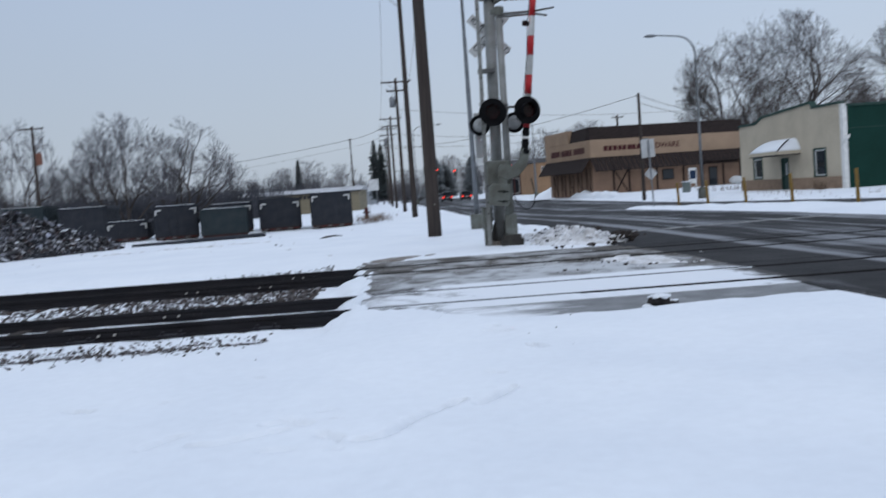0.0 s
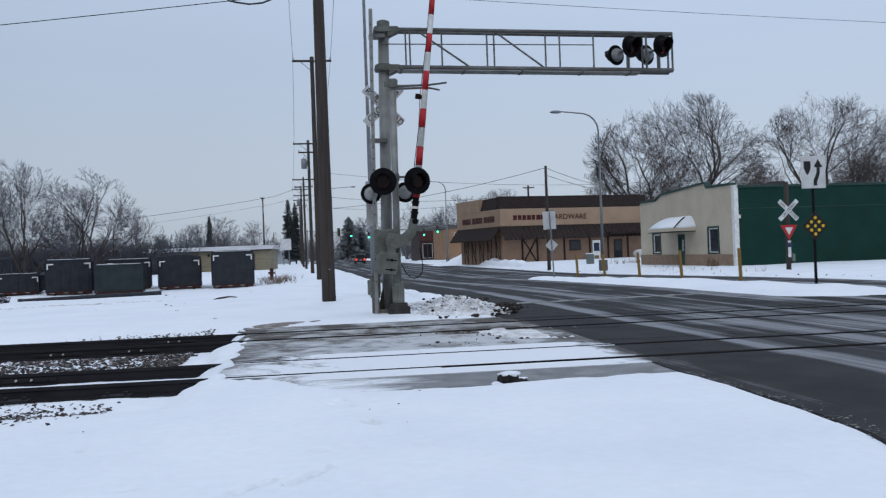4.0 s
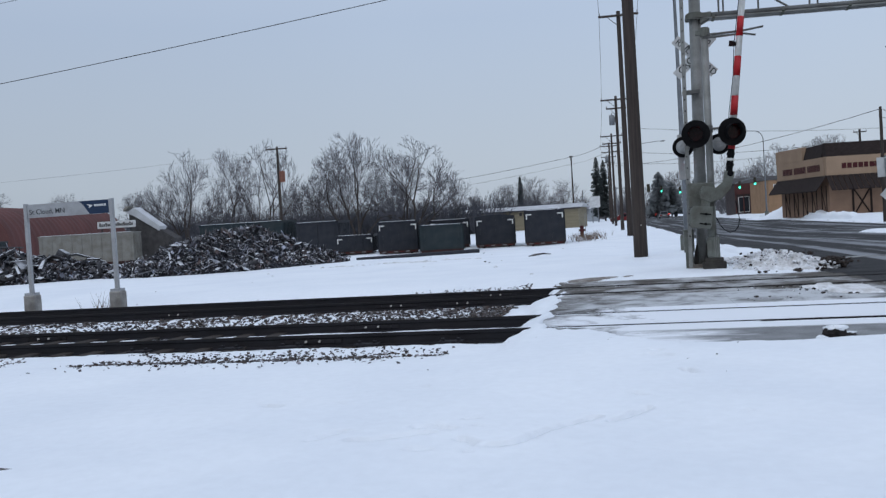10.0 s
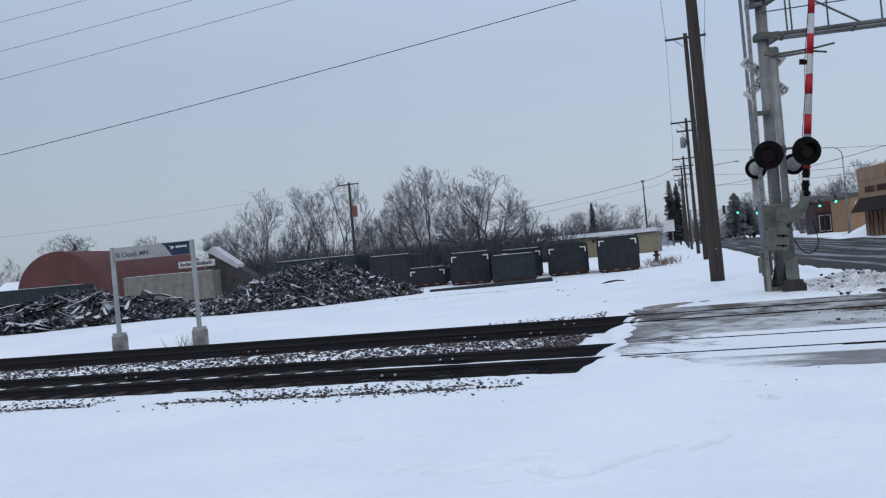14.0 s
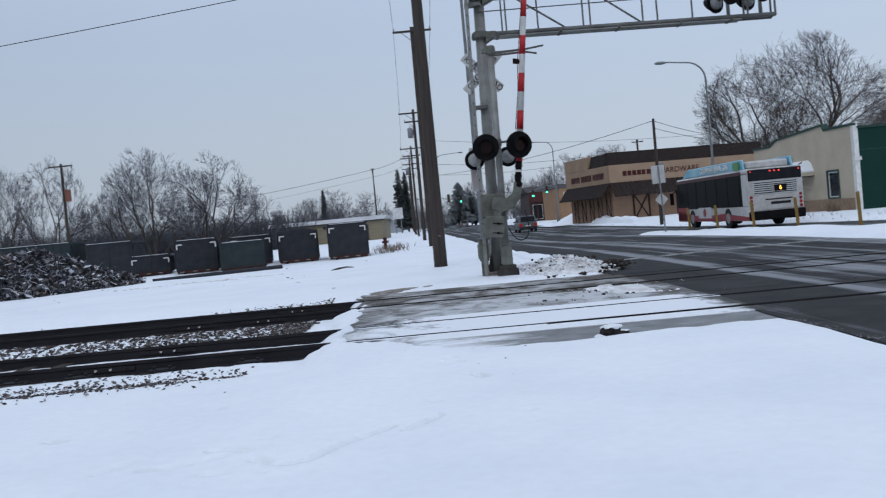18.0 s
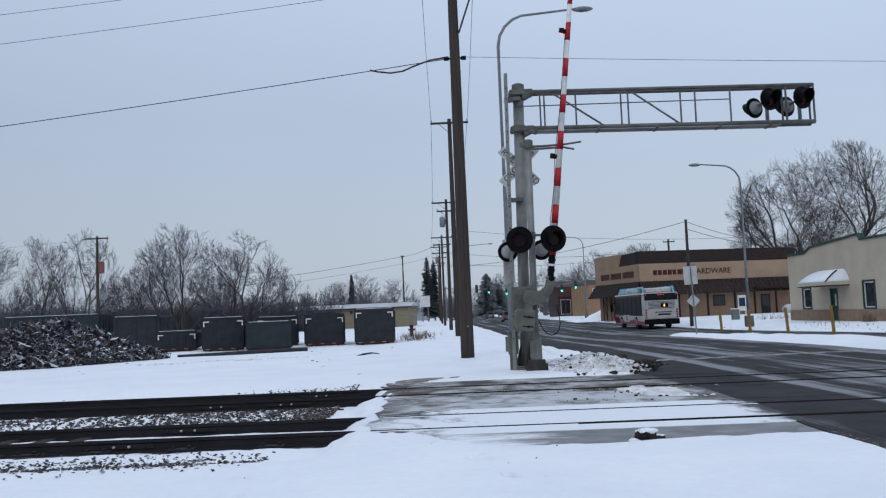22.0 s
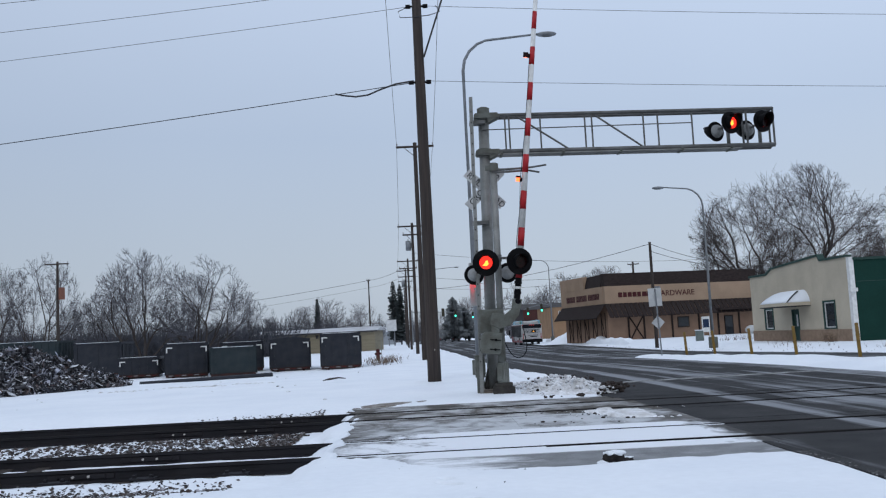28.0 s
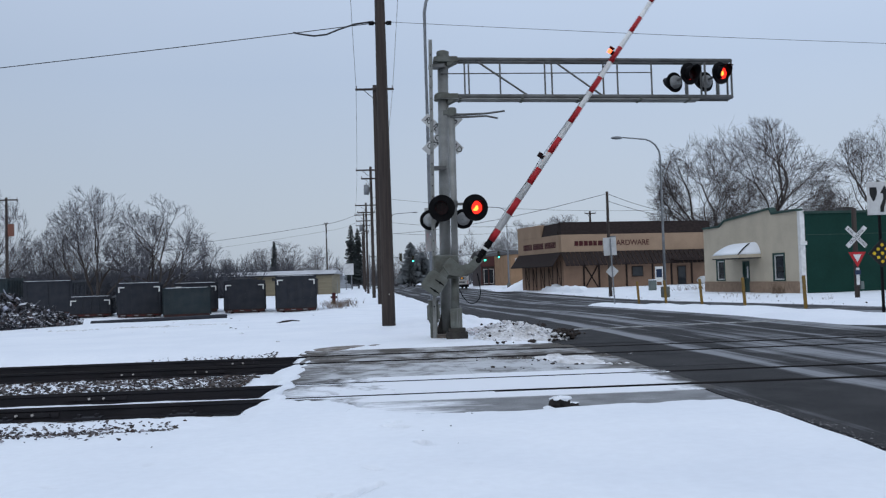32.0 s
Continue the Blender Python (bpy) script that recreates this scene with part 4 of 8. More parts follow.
for top in (True, False):
    z = chord_z(0, top)
    bm = bmesh.new()
    tube(bm, mast_at(z - 0.09), mast_at(z + 0.09), 0.165, 0.165, 20)
    box(bm, 0.0, 0.55, -0.2, -0.1, z - 0.07, z + 0.05)
    box(bm, 0.0, 0.55, 0.1, 0.2, z - 0.07, z + 0.05)
    box(bm, -0.02, 0.2, -0.19, 0.19, z - 0.05, z + 0.03)
    prism(bm, [(0.2, -0.19), (0.5, -0.04), (0.5, 0.02), (0.2, 0.02)], -0.183, 0.183, Matrix.Translation((0.1, 0, z)) @ Matrix.Rotation(radians(90), 4, "X"))
    part("clamp", bm, M["mech"], canti)
for x, side in ((6.2, "left"), (6.98, "right")):
    z = 6.22 - 0.022 * x + 0.12
    bm = bmesh.new()
    tube(bm, (x, 0, chord_z(x, False)), (x, 0, z + 0.34), 0.045, seg=12)
    part("lamp_post", bm, M["alu"], canti, smooth=True)
    flasher(canti, Matrix.Translation((x - 0.02, -0.28, 6.24)) @ Matrix.Rotation(radians(24), 4, "Z"), side, r=0.27)
    flasher(canti, Matrix.Translation((x - 0.2, 0.3, 6.16)) @ Matrix.Rotation(radians(204), 4, "Z"), side, back=True, r=0.25)
    bm = bmesh.new()
    tube(bm, (x - 0.02, -0.25, 6.24), (x - 0.2, 0.28, 6.17), 0.03, seg=8)
    part("lamp_bracket", bm, M["alu_dark"], canti)


# --- the crossbuck on the far side of the masts
def words(text, size, material, parent, at, label="", extrude=0.003, align="CENTER"):
    cu = bpy.data.curves.new("lettering", "FONT")
    cu.body, cu.size, cu.extrude, cu.align_x, cu.align_y = text, size, extrude, align, "CENTER"
    cu.offset = 0.004 * size
    tmp = bpy.data.objects.new("lettering", cu)
    scene.collection.objects.link(tmp)
    dg = bpy.context.evaluated_depsgraph_get()
    me = bpy.data.meshes.new_from_object(tmp.evaluated_get(dg))
    bpy.data.objects.remove(tmp)
    me.materials.clear()
    me.materials.append(material)
    ob = new("lettering", me)
    ob.parent = parent
    ob.matrix_basis = at
    if label:
        ob["label"] = label
    return ob


FACE = Matrix.Rotation(radians(90), 4, "X")     # lays lettering upright, read from the south


def crossbuck(parent, at, blade=1.22, wide=0.23, size=0.2):
    for k, (turn, text) in enumerate(((-45, ("RAIL", "ROAD")), (45, ("CROSSING",)))):
        bm = bmesh.new()
        box(bm, -blade / 2, blade / 2, -0.006 - 0.008 * k, 0.0 - 0.008 * k, -wide / 2, wide / 2)
        b = part("blade_board", bm, M["sign_white"], parent, "white crossbuck board with black letters", at=at @ Matrix.Rotation(radians(-turn), 4, "Y"))
        for x, word in zip((-0.29, 0.29) if len(text) > 1 else (0.0,), text):
            words(word, size * (1.0 if len(text) > 1 else 1.04), M["text_black"], b, Matrix.Translation((x * blade, -0.0075 - 0.008 * k, 0)) @ FACE)


crossbuck(canti, Matrix.Translation((0.165, 0.24, 4.985)))
for z in (4.75, 5.2):
    bm = bmesh.new()
    box(bm, 0.02, 0.32, 0.1, 0.24, z - 0.03, z + 0.03)
    part("sign_bracket", bm, M["alu_dark"], canti)

# --- perforated post beside the masts
post = thing("perforated_post", "tall perforated galvanised steel post beside the mast", "post", Matrix.Translation((0.83, 9.6, 0)))
bm = bmesh.new()
prism(bm, [(-0.02, -0.03), (0.065, -0.03), (0.065, -0.02), (-0.01, -0.02), (-0.01, 0.05), (-0.02, 0.05)], 0.0, 7.15)
for v in bm.verts:
    v.co.x += 0.105 * v.co.z / 7.15
part("channel", bm, M["alu"], post)
for i in range(24):
    z = 0.8 + 0.26 * i
    bm = bmesh.new()
    tube(bm, (0.024 + 0.105 * z / 7.15, -0.034, z), (0.02 + 0.105 * z / 7.15, -0.028, z), 0.018, seg=8)
    part("hole", bm, M["black"], post)
for z in (3.35, 4.1, 6.55):
    bm = bmesh.new()
    box(bm, -0.02, 0.36, 0.06, 0.34, z - 0.04, z + 0.04)
    part("strap", bm, M["alu_dark"], post, at=Matrix.Translation((0.105 * z / 7.15, 0, 0)))
bm = bmesh.new()
box(bm, -0.13, 0.13, 0.0, 0.2, 2.12, 3.18)
box(bm, -0.02, 0.02, -0.44, 0.0, 2.5, 2.56)
box(bm, -0.02, 0.02, -0.44, 0.0, 2.85, 2.91)
part("junction_box", bm, M["alu_pale"], post, "pale grey junction box", at=Matrix.Translation((0.02, 0.5, 0)), bevel=0.01)
bm = bmesh.new()
box(bm, -0.1, 0.13, 0.07, 0.3, 0.42, 0.92)
box(bm, -0.12, 0.15, 0.05, 0.32, 0.92, 0.95)
part("pedestal_box", bm, M["mech"], post, "grey-green pedestal box", bevel=0.012)
bm = bmesh.new()
box(bm, -0.07, 0.1, 0.09, 0.28, -0.1, 0.42)
part("pedestal_foot", bm, M["mech"], post)

# --- the gate
GX, GY = 1.36, 9.45
gate = thing("crossing_gate", "crossing gate with raised striped arm and flashing lights", "crossing gate", Matrix.Translation((GX, GY, 0)))
bm = bmesh.new()
tube(bm, (0, 0, 0.3), (0.04, 0, 5.4), 0.08, 0.08, 16)
part("mast", bm, M["alu"], gate, smooth=True)
bm = bmesh.new()
tube(bm, (0.04, 0, 5.38), (0.04, 0, 5.48), 0.098, 0.09, 16)
part("mast_cap", bm, M["mech"], gate)
bm = bmesh.new()
box(bm, -0.3, 0.3, -0.26, 0.26, -0.05, 0.03)
part("footing", bm, M["base_dark"], gate, "dark wet concrete footing", bevel=0.01)
bm = bmesh.new()
prism(bm, [(-0.25, -0.2), (0.25, -0.2), (0.25, 0.2), (-0.25, 0.2)], 0.03, 0.2)
prism(bm, [(-0.2, -0.16), (0.2, -0.16), (0.2, 0.16), (-0.2, 0.16)], 0.2, 0.29)
part("base_casting", bm, M["base_dark"], gate, "dark wet cast base", bevel=0.015)
bm = bmesh.new()
box(bm, -0.13, 0.13, -0.14, 0.1, 0.29, 0.76)
box(bm, -0.15, -0.03, -0.16, -0.14, 0.33, 0.7)
part("junction_box", bm, M["mech"], gate, bevel=0.012)
for x in (0.02, 0.06, 0.1):
    bm = bmesh.new()
    tube(bm, (x, -0.13, 0.3), (x, -0.13, 0.8), 0.012, seg=6)
    part("conduit", bm, M["alu"], gate)
bm = bmesh.new()
tube(bm, (-0.02, -0.05, 0.76), (0.0, 0, 1.45), 0.1, 0.09, 16)
part("mast_sleeve", bm, M["mech"], gate, smooth=True)
bm = bmesh.new()
pipe(bm, [(0.08, -0.16, 1.2), (0.16, -0.18, 1.02), (0.25, -0.19, 0.9), (0.36, -0.19, 0.85), (0.47, -0.18, 0.88), (0.55, -0.16, 0.98), (0.58, -0.14, 1.12), (0.56, -0.12, 1.3), (0.52, -0.1, 1.55)], 0.012, 6)
part("cable", bm, M["black"], gate, "drooping black cable", smooth=True)
# mechanism
bm = bmesh.new()
prism(bm, [(-0.5, -0.3), (0.04, -0.3), (0.1, -0.15), (0.1, 0.05), (0.06, 0.24), (-0.5, 0.26)], -0.24, 0.16, Matrix.Translation((0, 0, 1.75)) @ Matrix.Rotation(radians(90), 4, "X"))
part("mechanism_case", bm, M["mech"], gate, "grey-green gate mechanism case", bevel=0.02)
bm = bmesh.new()
tube(bm, (-0.12, -0.16, 1.77), (-0.12, -0.3, 1.77), 0.14, seg=20)
tube(bm, (-0.12, -0.3, 1.77), (-0.12, -0.33, 1.77), 0.04, seg=12)
part("hub", bm, M["mech"], gate, bevel=0.008)
for k in range(6):
    a = radians(60 * k)
    bm = bmesh.new()
    tube(bm, (-0.12 + 0.095 * math.cos(a), -0.29, 1.77 + 0.095 * math.sin(a)), (-0.12 + 0.095 * math.cos(a), -0.318, 1.77 + 0.095 * math.sin(a)), 0.018, seg=6)
    part("hub_bolt", bm, M["rubber"], gate)
# top bracket prongs
for z0, x1, z1, name in ((5.36, 1.29, 5.36, "upper_prong"), (5.3, 1.12, 5.19, "lower_prong")):
    bm = bmesh.new()
    pipe(bm, [(0.0, -0.06, z0 - 0.05), (0.35, -0.1, z0 - 0.06), (0.85, -0.12, z0 - 0.05), (x1, -0.12, z1)], [0.03, 0.028, 0.024, 0.022], 8)
    part(name, bm, M["alu_dark"], gate, smooth=True)
bm = bmesh.new()
tube(bm, (0.05, 0, 5.28), (0.05, 0, 5.46), 0.11, seg=14)
box(bm, -0.16, 0.05, -0.06, 0.06, 5.32, 5.42)
part("prong_clamp", bm, M["mech"], gate)
# lamp crossarm and lamps
bm = bmesh.new()
tube(bm, (-0.32, -0.05, 3.2), (0.6, -0.05, 3.2), 0.028, seg=10)
tube(bm, (0.02, 0, 3.12), (0.02, 0, 3.28), 0.1, seg=12)
part("lamp_crossarm", bm, M["alu_dark"], gate)
flasher(gate, Matrix.Translation((-0.287, -0.46, 3.075)) @ Matrix.Rotation(radians(-4), 4, "Z"), "left", r=0.31)
for xa, xb in ((-0.25, -0.28), (0.36, 0.43)):
    bm = bmesh.new()
    tube(bm, (xa, -0.05, 3.2), (xb, -0.36, 3.13), 0.025, seg=8)
    part("lamp_bracket", bm, M["alu_dark"], gate)
flasher(gate, Matrix.Translation((0.487, -0.46, 3.07)) @ Matrix.Rotation(radians(14), 4, "Z"), "right", r=0.31)
flasher(gate, Matrix.Translation((-0.536, 0.34, 2.86)) @ Matrix.Rotation(radians(186), 4, "Z"), "left", back=True, r=0.24)
flasher(gate, Matrix.Translation((0.268, 0.34, 2.87)) @ Matrix.Rotation(radians(176), 4, "Z"), "right", back=True, r=0.24)
# arm: its own space has the pivot at the origin and the arm straight up
PIV = Vector((-0.12, -0.34, 1.77))
AX, AY = 0.48, 0.16
bm = bmesh.new()
tube(bm, (AX, AY, 1.0), (AX, AY, 9.6), 0.082, 0.046, 12)
gate_arm = part("gate_arm", bm, M["white"], gate, "tapered gate arm striped red and white", smooth=True)
gate_arm.matrix_basis = Matrix.Translation(PIV)
for i in range(10):
    z, z1 = max(1.0, 0.873 + 0.874 * i), min(9.6, 0.873 + 0.874 * i + 0.435)
    r, r1 = 0.084 - 0.036 * (z - 1.0) / 8.6, 0.084 - 0.036 * (z1 - 1.0) / 8.6
    bm = bmesh.new()
    tube(bm, (AX, AY, z), (AX, AY, z1), r, r1, 12)
    part("red_band", bm, M["red"], gate_arm, "red reflective band", smooth=True)
for k, z in enumerate((0.62, 0.74, 0.86)):
    bm = bmesh.new()
    tube(bm, (AX - 0.005, AY, z), (AX - 0.005, AY, z + 0.055), 0.09, seg=12)
    part("clamp_band", bm, M["black"] if k != 1 else M["white"], gate_arm)
bm = bmesh.new()
tube(bm, (AX - 0.01, AY, 0.5), (AX, AY, 1.02), 0.075, seg=12)
tube(bm, (AX - 0.06, AY, 0.44), (AX + 0.06, AY, 0.44), 0.085, seg=12)
tube(bm, (AX, -0.04, 0.45), (AX, AY + 0.06, 0.45), 0.07, seg=12)
part("arm_socket", bm, M["black"], gate_arm)
bm = bmesh.new()
prism(bm, [(-0.14, -0.14), (0.1, -0.22), (0.34, -0.12), (0.52, 0.12), (0.58, 0.5), (0.36, 0.5), (0.34, 0.26), (0.2, 0.12), (-0.1, 0.14)], -0.035, 0.035, Matrix.Rotation(radians(90), 4, "X"))
part("arm_bracket", bm, M["mech"], gate_arm, "curved grey arm bracket", bevel=0.012)
bm = bmesh.new()
prism(bm, [(-0.28, -0.81), (0.13, -0.81), (0.17, -0.74), (0.17, -0.31), (-0.24, -0.31), (-0.32, -0.4), (-0.32, -0.72)], -0.07, 0.03, Matrix.Rotation(radians(90), 4, "X"))
prism(bm, [(-0.1, -0.4), (0.1, -0.4), (0.1, 0.05), (-0.1, 0.05)], -0.02, 0.02, Matrix.Rotation(radians(90), 4, "X"))
part("counterweight", bm, M["mech"], gate_arm, "grey-green counterweight plate", bevel=0.012)
for z in (-0.48, -0.7):
    bm = bmesh.new()
    box(bm, -0.1, 0.14, -0.045, -0.033, z - 0.012, z + 0.012)
    tube(bm, (0.03, -0.033, z), (0.03, -0.06, z), 0.03, seg=8)
    part("slot_bolt", bm, M["rubber"], gate_arm)
for z, side in ((3.32, "left"), (6.33, "right")):
    bm = bmesh.new()
    tube(bm, (0.36, AY, z), (0.42, AY, z), 0.055, seg=12)
    lt = part("arm_light", bm, M["lens_dark"], gate_arm, "small red light on the gate arm")
    bm = bmesh.new()
    tube(bm, (0.28, AY, z), (0.36, AY, z), 0.05, seg=12)
    part("arm_light_cap", bm, M["glow_amber"], gate_arm, "small lit lamp cap")
    # added flap that covers the ever-glowing cap while its light is off
    bm = bmesh.new()
    box(bm, -0.06, 0.06, -0.004, 0.004, -0.125, 0.0)
    box(bm, -0.06, 0.06, 0.004, 0.03, -0.006, 0.0)
    flap = part("light_flap", bm, M["lens_dark"], gate_arm, "added dark red flap that stands for the unlit lamp cap", at=Matrix.Translation((0.32, AY - 0.07, z + 0.06)))
    SHUTTERS[side].append(flap)
bm = bmesh.new()
pipe(bm, [(0.4, AY - 0.08, 0.95), (0.37, AY - 0.085, 1.8), (0.4, AY - 0.08, 2.6), (0.37, AY - 0.085, 3.3), (0.41, AY - 0.08, 4.5), (0.41, AY - 0.08, 6.3)], 0.008, 5)
part("arm_cable", bm, M["black"], gate_arm)
ARM_REST = Matrix.Translation(PIV) @ Matrix.Rotation(radians(6.8), 4, "Y")
gate_arm.matrix_basis = ARM_REST


# ---------------------------------------------------------------- poles, wires and street lamps
M["wire"] = mat("weathered_cable", (0.05, 0.05, 0.054), 0.7, bump=0)
M["wire_thin"] = mat("thin_line_wire", (0.12, 0.125, 0.13), 0.6, bump=0)
M["insulator"] = mat("grey_porcelain", (0.25, 0.25, 0.26), 0.3, bump=0)
M["transformer"] = mat("rusty_transformer_can", (0.16, 0.07, 0.045), 0.7, (0.18, 0.08, 0.06), 6, 4)


def wire(parent, a, b, sag, r=0.01, name="wire", material=None, n=14):
    a, b = Vector(a), Vector(b)
    pts = [a.lerp(b, i / n) - Vector((0, 0, sag * 4 * (i / n) * (1 - i / n))) for i in range(n + 1)]
    bm = bmesh.new()
    pipe(bm, pts, r, 5)
    return part(name, bm, material or M["wire"], parent)


def utility_pole(x, y, h, r=0.16, arms=((0.35, 2.4),), lean=0.0, label="weathered wooden utility pole in the snow", material="pole", group="row of utility poles along the road"):
    p = thing("utility_pole", label, "utility pole", Matrix.Translation((x, y, 0)), group)
    bm = bmesh.new()
    n = 10
    pipe(bm, [(lean * h * i / n, 0, -0.3 + (h + 0.3) * i / n) for i in range(n + 1)], [r * (1 - 0.32 * i / n) for i in range(n + 1)], 16)
    part("shaft", bm, M[material], p, smooth=True)
    for down, ln in arms:
        z = h - down
        bm = bmesh.new()
        box(bm, -ln / 2, ln / 2, -r * 0.8 - 0.1, -r * 0.8, z - 0.06, z + 0.06)
        arm = part("crossarm", bm, M[material], p, bevel=0.01)
        for k in (-0.47, 0.47) if ln > 1 else (-0.4, 0.4):
            bm = bmesh.new()
            tube(bm, (k * ln, -r * 0.8 - 0.05, z + 0.06), (k * ln, -r * 0.8 - 0.05, z + 0.2), 0.03, 0.045, 8)
            part("insulator", bm, M["insulator"], arm)
        bm = bmesh.new()
        tube(bm, (-ln * 0.28, -r * 0.85, z - 0.05), (0, -r * 0.85, z - 0.62), 0.018, seg=6)
        part("brace", bm, M[material], p)
    return p


p1 = utility_pole(-0.255, 16.7, 12.9, 0.215, arms=(), label="thick dark wooden utility pole beside the mast")
for z in (12.15, 9.62):
    bm = bmesh.new()
    tube(bm, (-0.3, 0, z), (0.3, 0, z), 0.035, seg=8)
    tube(bm, (-0.36, 0, z), (-0.2, 0, z), 0.07, seg=10)
    tube(bm, (0.2, 0, z), (0.36, 0, z), 0.07, seg=10)
    part("deadend_insulator", bm, M["black"], p1)
for z0 in (1.0,):
    bm = bmesh.new()
    box(bm, 0.03, 0.06, -0.245, -0.232, z0, z0 + 0.035)
    part("tag", bm, M["bolt"], p1)
bm = bmesh.new()
pipe(bm, [(-0.2, -0.05, 9.66), (-0.8, 0, 9.6), (-1.35, 0, 9.42), (-1.7, 0, 9.28), (-2.1, 0, 9.24), (-2.5, 0, 9.3), (-2.75, 0, 9.36)], 0.028, 8)
part("drip_loop", bm, M["wire"], p1, smooth=True)
bm = bmesh.new()
pipe(bm, [(-0.35, 0, 12.12), (-0.6, 0, 12.0), (-0.55, 0, 11.8), (-0.1, -0.2, 11.72), (0.45, 0, 11.85), (0.75, 0, 11.95), (0.62, 0, 12.15)], 0.014, 6)
part("jumper", bm, M["wire"], p1, smooth=True)
bm = bmesh.new()
pipe(bm, [(0.16, -0.15, 10.4), (0.45, -0.2, 11.2), (0.95, -0.3, 12.6), (1.4, -0.4, 14.0)], 0.03, 8)
part("riser_cable", bm, M["wire"], p1, smooth=True)
lines = thing("overhead_lines", "overhead wires strung from the utility poles", "power lines")
wire(lines, (-0.45, 16.7, 9.62), (-40, 16.9, 6.2), 0.25, 0.014)
for z0, z1 in ((12.15, 9.4), (13.0, 10.6), (13.8, 11.9)):
    wire(lines, (-0.5, 16.7, z0), (-40, 16.9, z1), 0.3, 0.009, material=M["wire_thin"])
wire(lines, (0.05, 16.7, 9.65), (45, 17.2, 7.8), 0.25, 0.008, material=M["wire_thin"])
wire(lines, (0.05, 16.7, 12.15), (45, 17.2, 10.2), 0.3, 0.008, material=M["wire_thin"])

ROW = ((-0.82, 42.2, 13.2, 0.17, ((0.28, 2.3),)), (-1.6, 62.0, 10.8, 0.15, ((0.3, 2.4), (1.0, 1.6))), (-2.75, 88.0, 10.1, 0.14, ((0.3, 2.4), (1.1, 2.0))),
       (-3.62, 108.0, 10.5, 0.14, ((0.3, 2.4), (1.1, 2.0))), (-4.55, 136.0, 10.8, 0.14, ((0.3, 2.4), (1.2, 1.8))), (-5.5, 160.0, 10.8, 0.14, ((0.3, 2.4),)))
for x, y, h, r, arms in ROW:
    utility_pole(x, y, h, r, arms=arms)
sp = utility_pole(-8.62, 108.0, 9.3, 0.12, arms=((0.15, 0.5),), label="thin dark wooden pole beside the long building", group="")
bm = bmesh.new()
box(bm, -0.09, 0.09, -0.19, -0.11, 7.2, 7.9)
part("equipment_box", bm, M["galv"], sp)
for x, y, h in ((-1.6, 62.0, 9.3), (-3.62, 108.0, 8.9)):
    can = thing("pole_transformer", "grey transformer can strapped to a wooden pole", "transformer", Matrix.Translation((x - 0.38, y, h)), "pole transformers")
    bm = bmesh.new()
    tube(bm, (0, 0, -0.8), (0, 0, 0), 0.22, 0.22, 12)
    part("can", bm, M["galv"], can, smooth=True)
    bm = bmesh.new()
    tube(bm, (0, 0, 0), (0, 0, 0.18), 0.05, 0.03, 8)
    part("bushing", bm, M["insulator"], can)
    bm = bmesh.new()
    box(bm, 0.15, 0.3, -0.05, 0.05, -0.6, -0.15)
    part("bracket", bm, M["alu_dark"], can)
for dx in (-1.1, 1.1):
    pts = [(-0.26, 16.2, 17.5)] + [(x, y, h - 0.1) for x, y, h, r, arms in ROW]
    for a, b in zip(pts, pts[1:]):
        wire(lines, (a[0] + dx, a[1] - 0.25, a[2]), (b[0] + dx, b[1] - 0.25, b[2]), 0.5, 0.012, material=M["wire_thin"])
wire(lines, (-2.75, 88, 9.3), (-8.62, 108, 9.15), 0.25, 0.022)
wire(lines, (-8.62, 108, 9.15), (-46, 112, 5.9), 0.5, 0.024)
wire(lines, (-8.62, 108, 8.2), (-46, 112, 4.9), 0.5, 0.014, material=M["wire_thin"])
wire(lines, (-2.75, 88, 8.4), (-8.62, 108, 8.2), 0.25, 0.014, material=M["wire_thin"])
wire(lines, (-2.75, 88, 8.2), (18, 80, 6.8), 0.6, 0.018)
wire(lines, (-1.6, 62, 8.3), (30, 66, 7.0), 0.7, 0.014, material=M["wire_thin"])
wire(lines, (-3.62, 108, 8.0), (22, 104, 7.6), 0.7, 0.018)

fp = utility_pole(-34.95, 72.0, 10.05, 0.16, arms=((0.25, 2.2),), label="far wooden utility pole with a rusty transformer", group="")
bm = bmesh.new()
tube(bm, (0.42, -0.1, 6.5), (0.42, -0.1, 7.6), 0.28, seg=14)
part("transformer", bm, M["transformer"], fp)
wire(lines, (-34.95, 72, 9.75), (-100, 70, 9.0), 0.8, 0.01, material=M["wire_thin"])

hp = utility_pole(16.25, 55.0, 7.6, 0.14, arms=(), label="bare wooden pole in front of the store", group="")
bm = bmesh.new()
box(bm, 0.1, 0.5, -0.2, 0.0, 4.1, 4.25)
part("light_fixture", bm, M["galv"], hp)
wire(lines, (16.25, 55, 7.45), (-2.6, 95, 6.9), 0.7, 0.02)
wire(lines, (16.25, 55, 7.45), (31, 70, 6.4), 0.6, 0.02)
wire(lines, (16.25, 55, 6.9), (31, 70, 6.0), 0.5, 0.02)
utility_pole(24.6, 98.0, 9.2, 0.17, arms=((0.3, 1.4),), label="distant utility pole behind the store", group="")


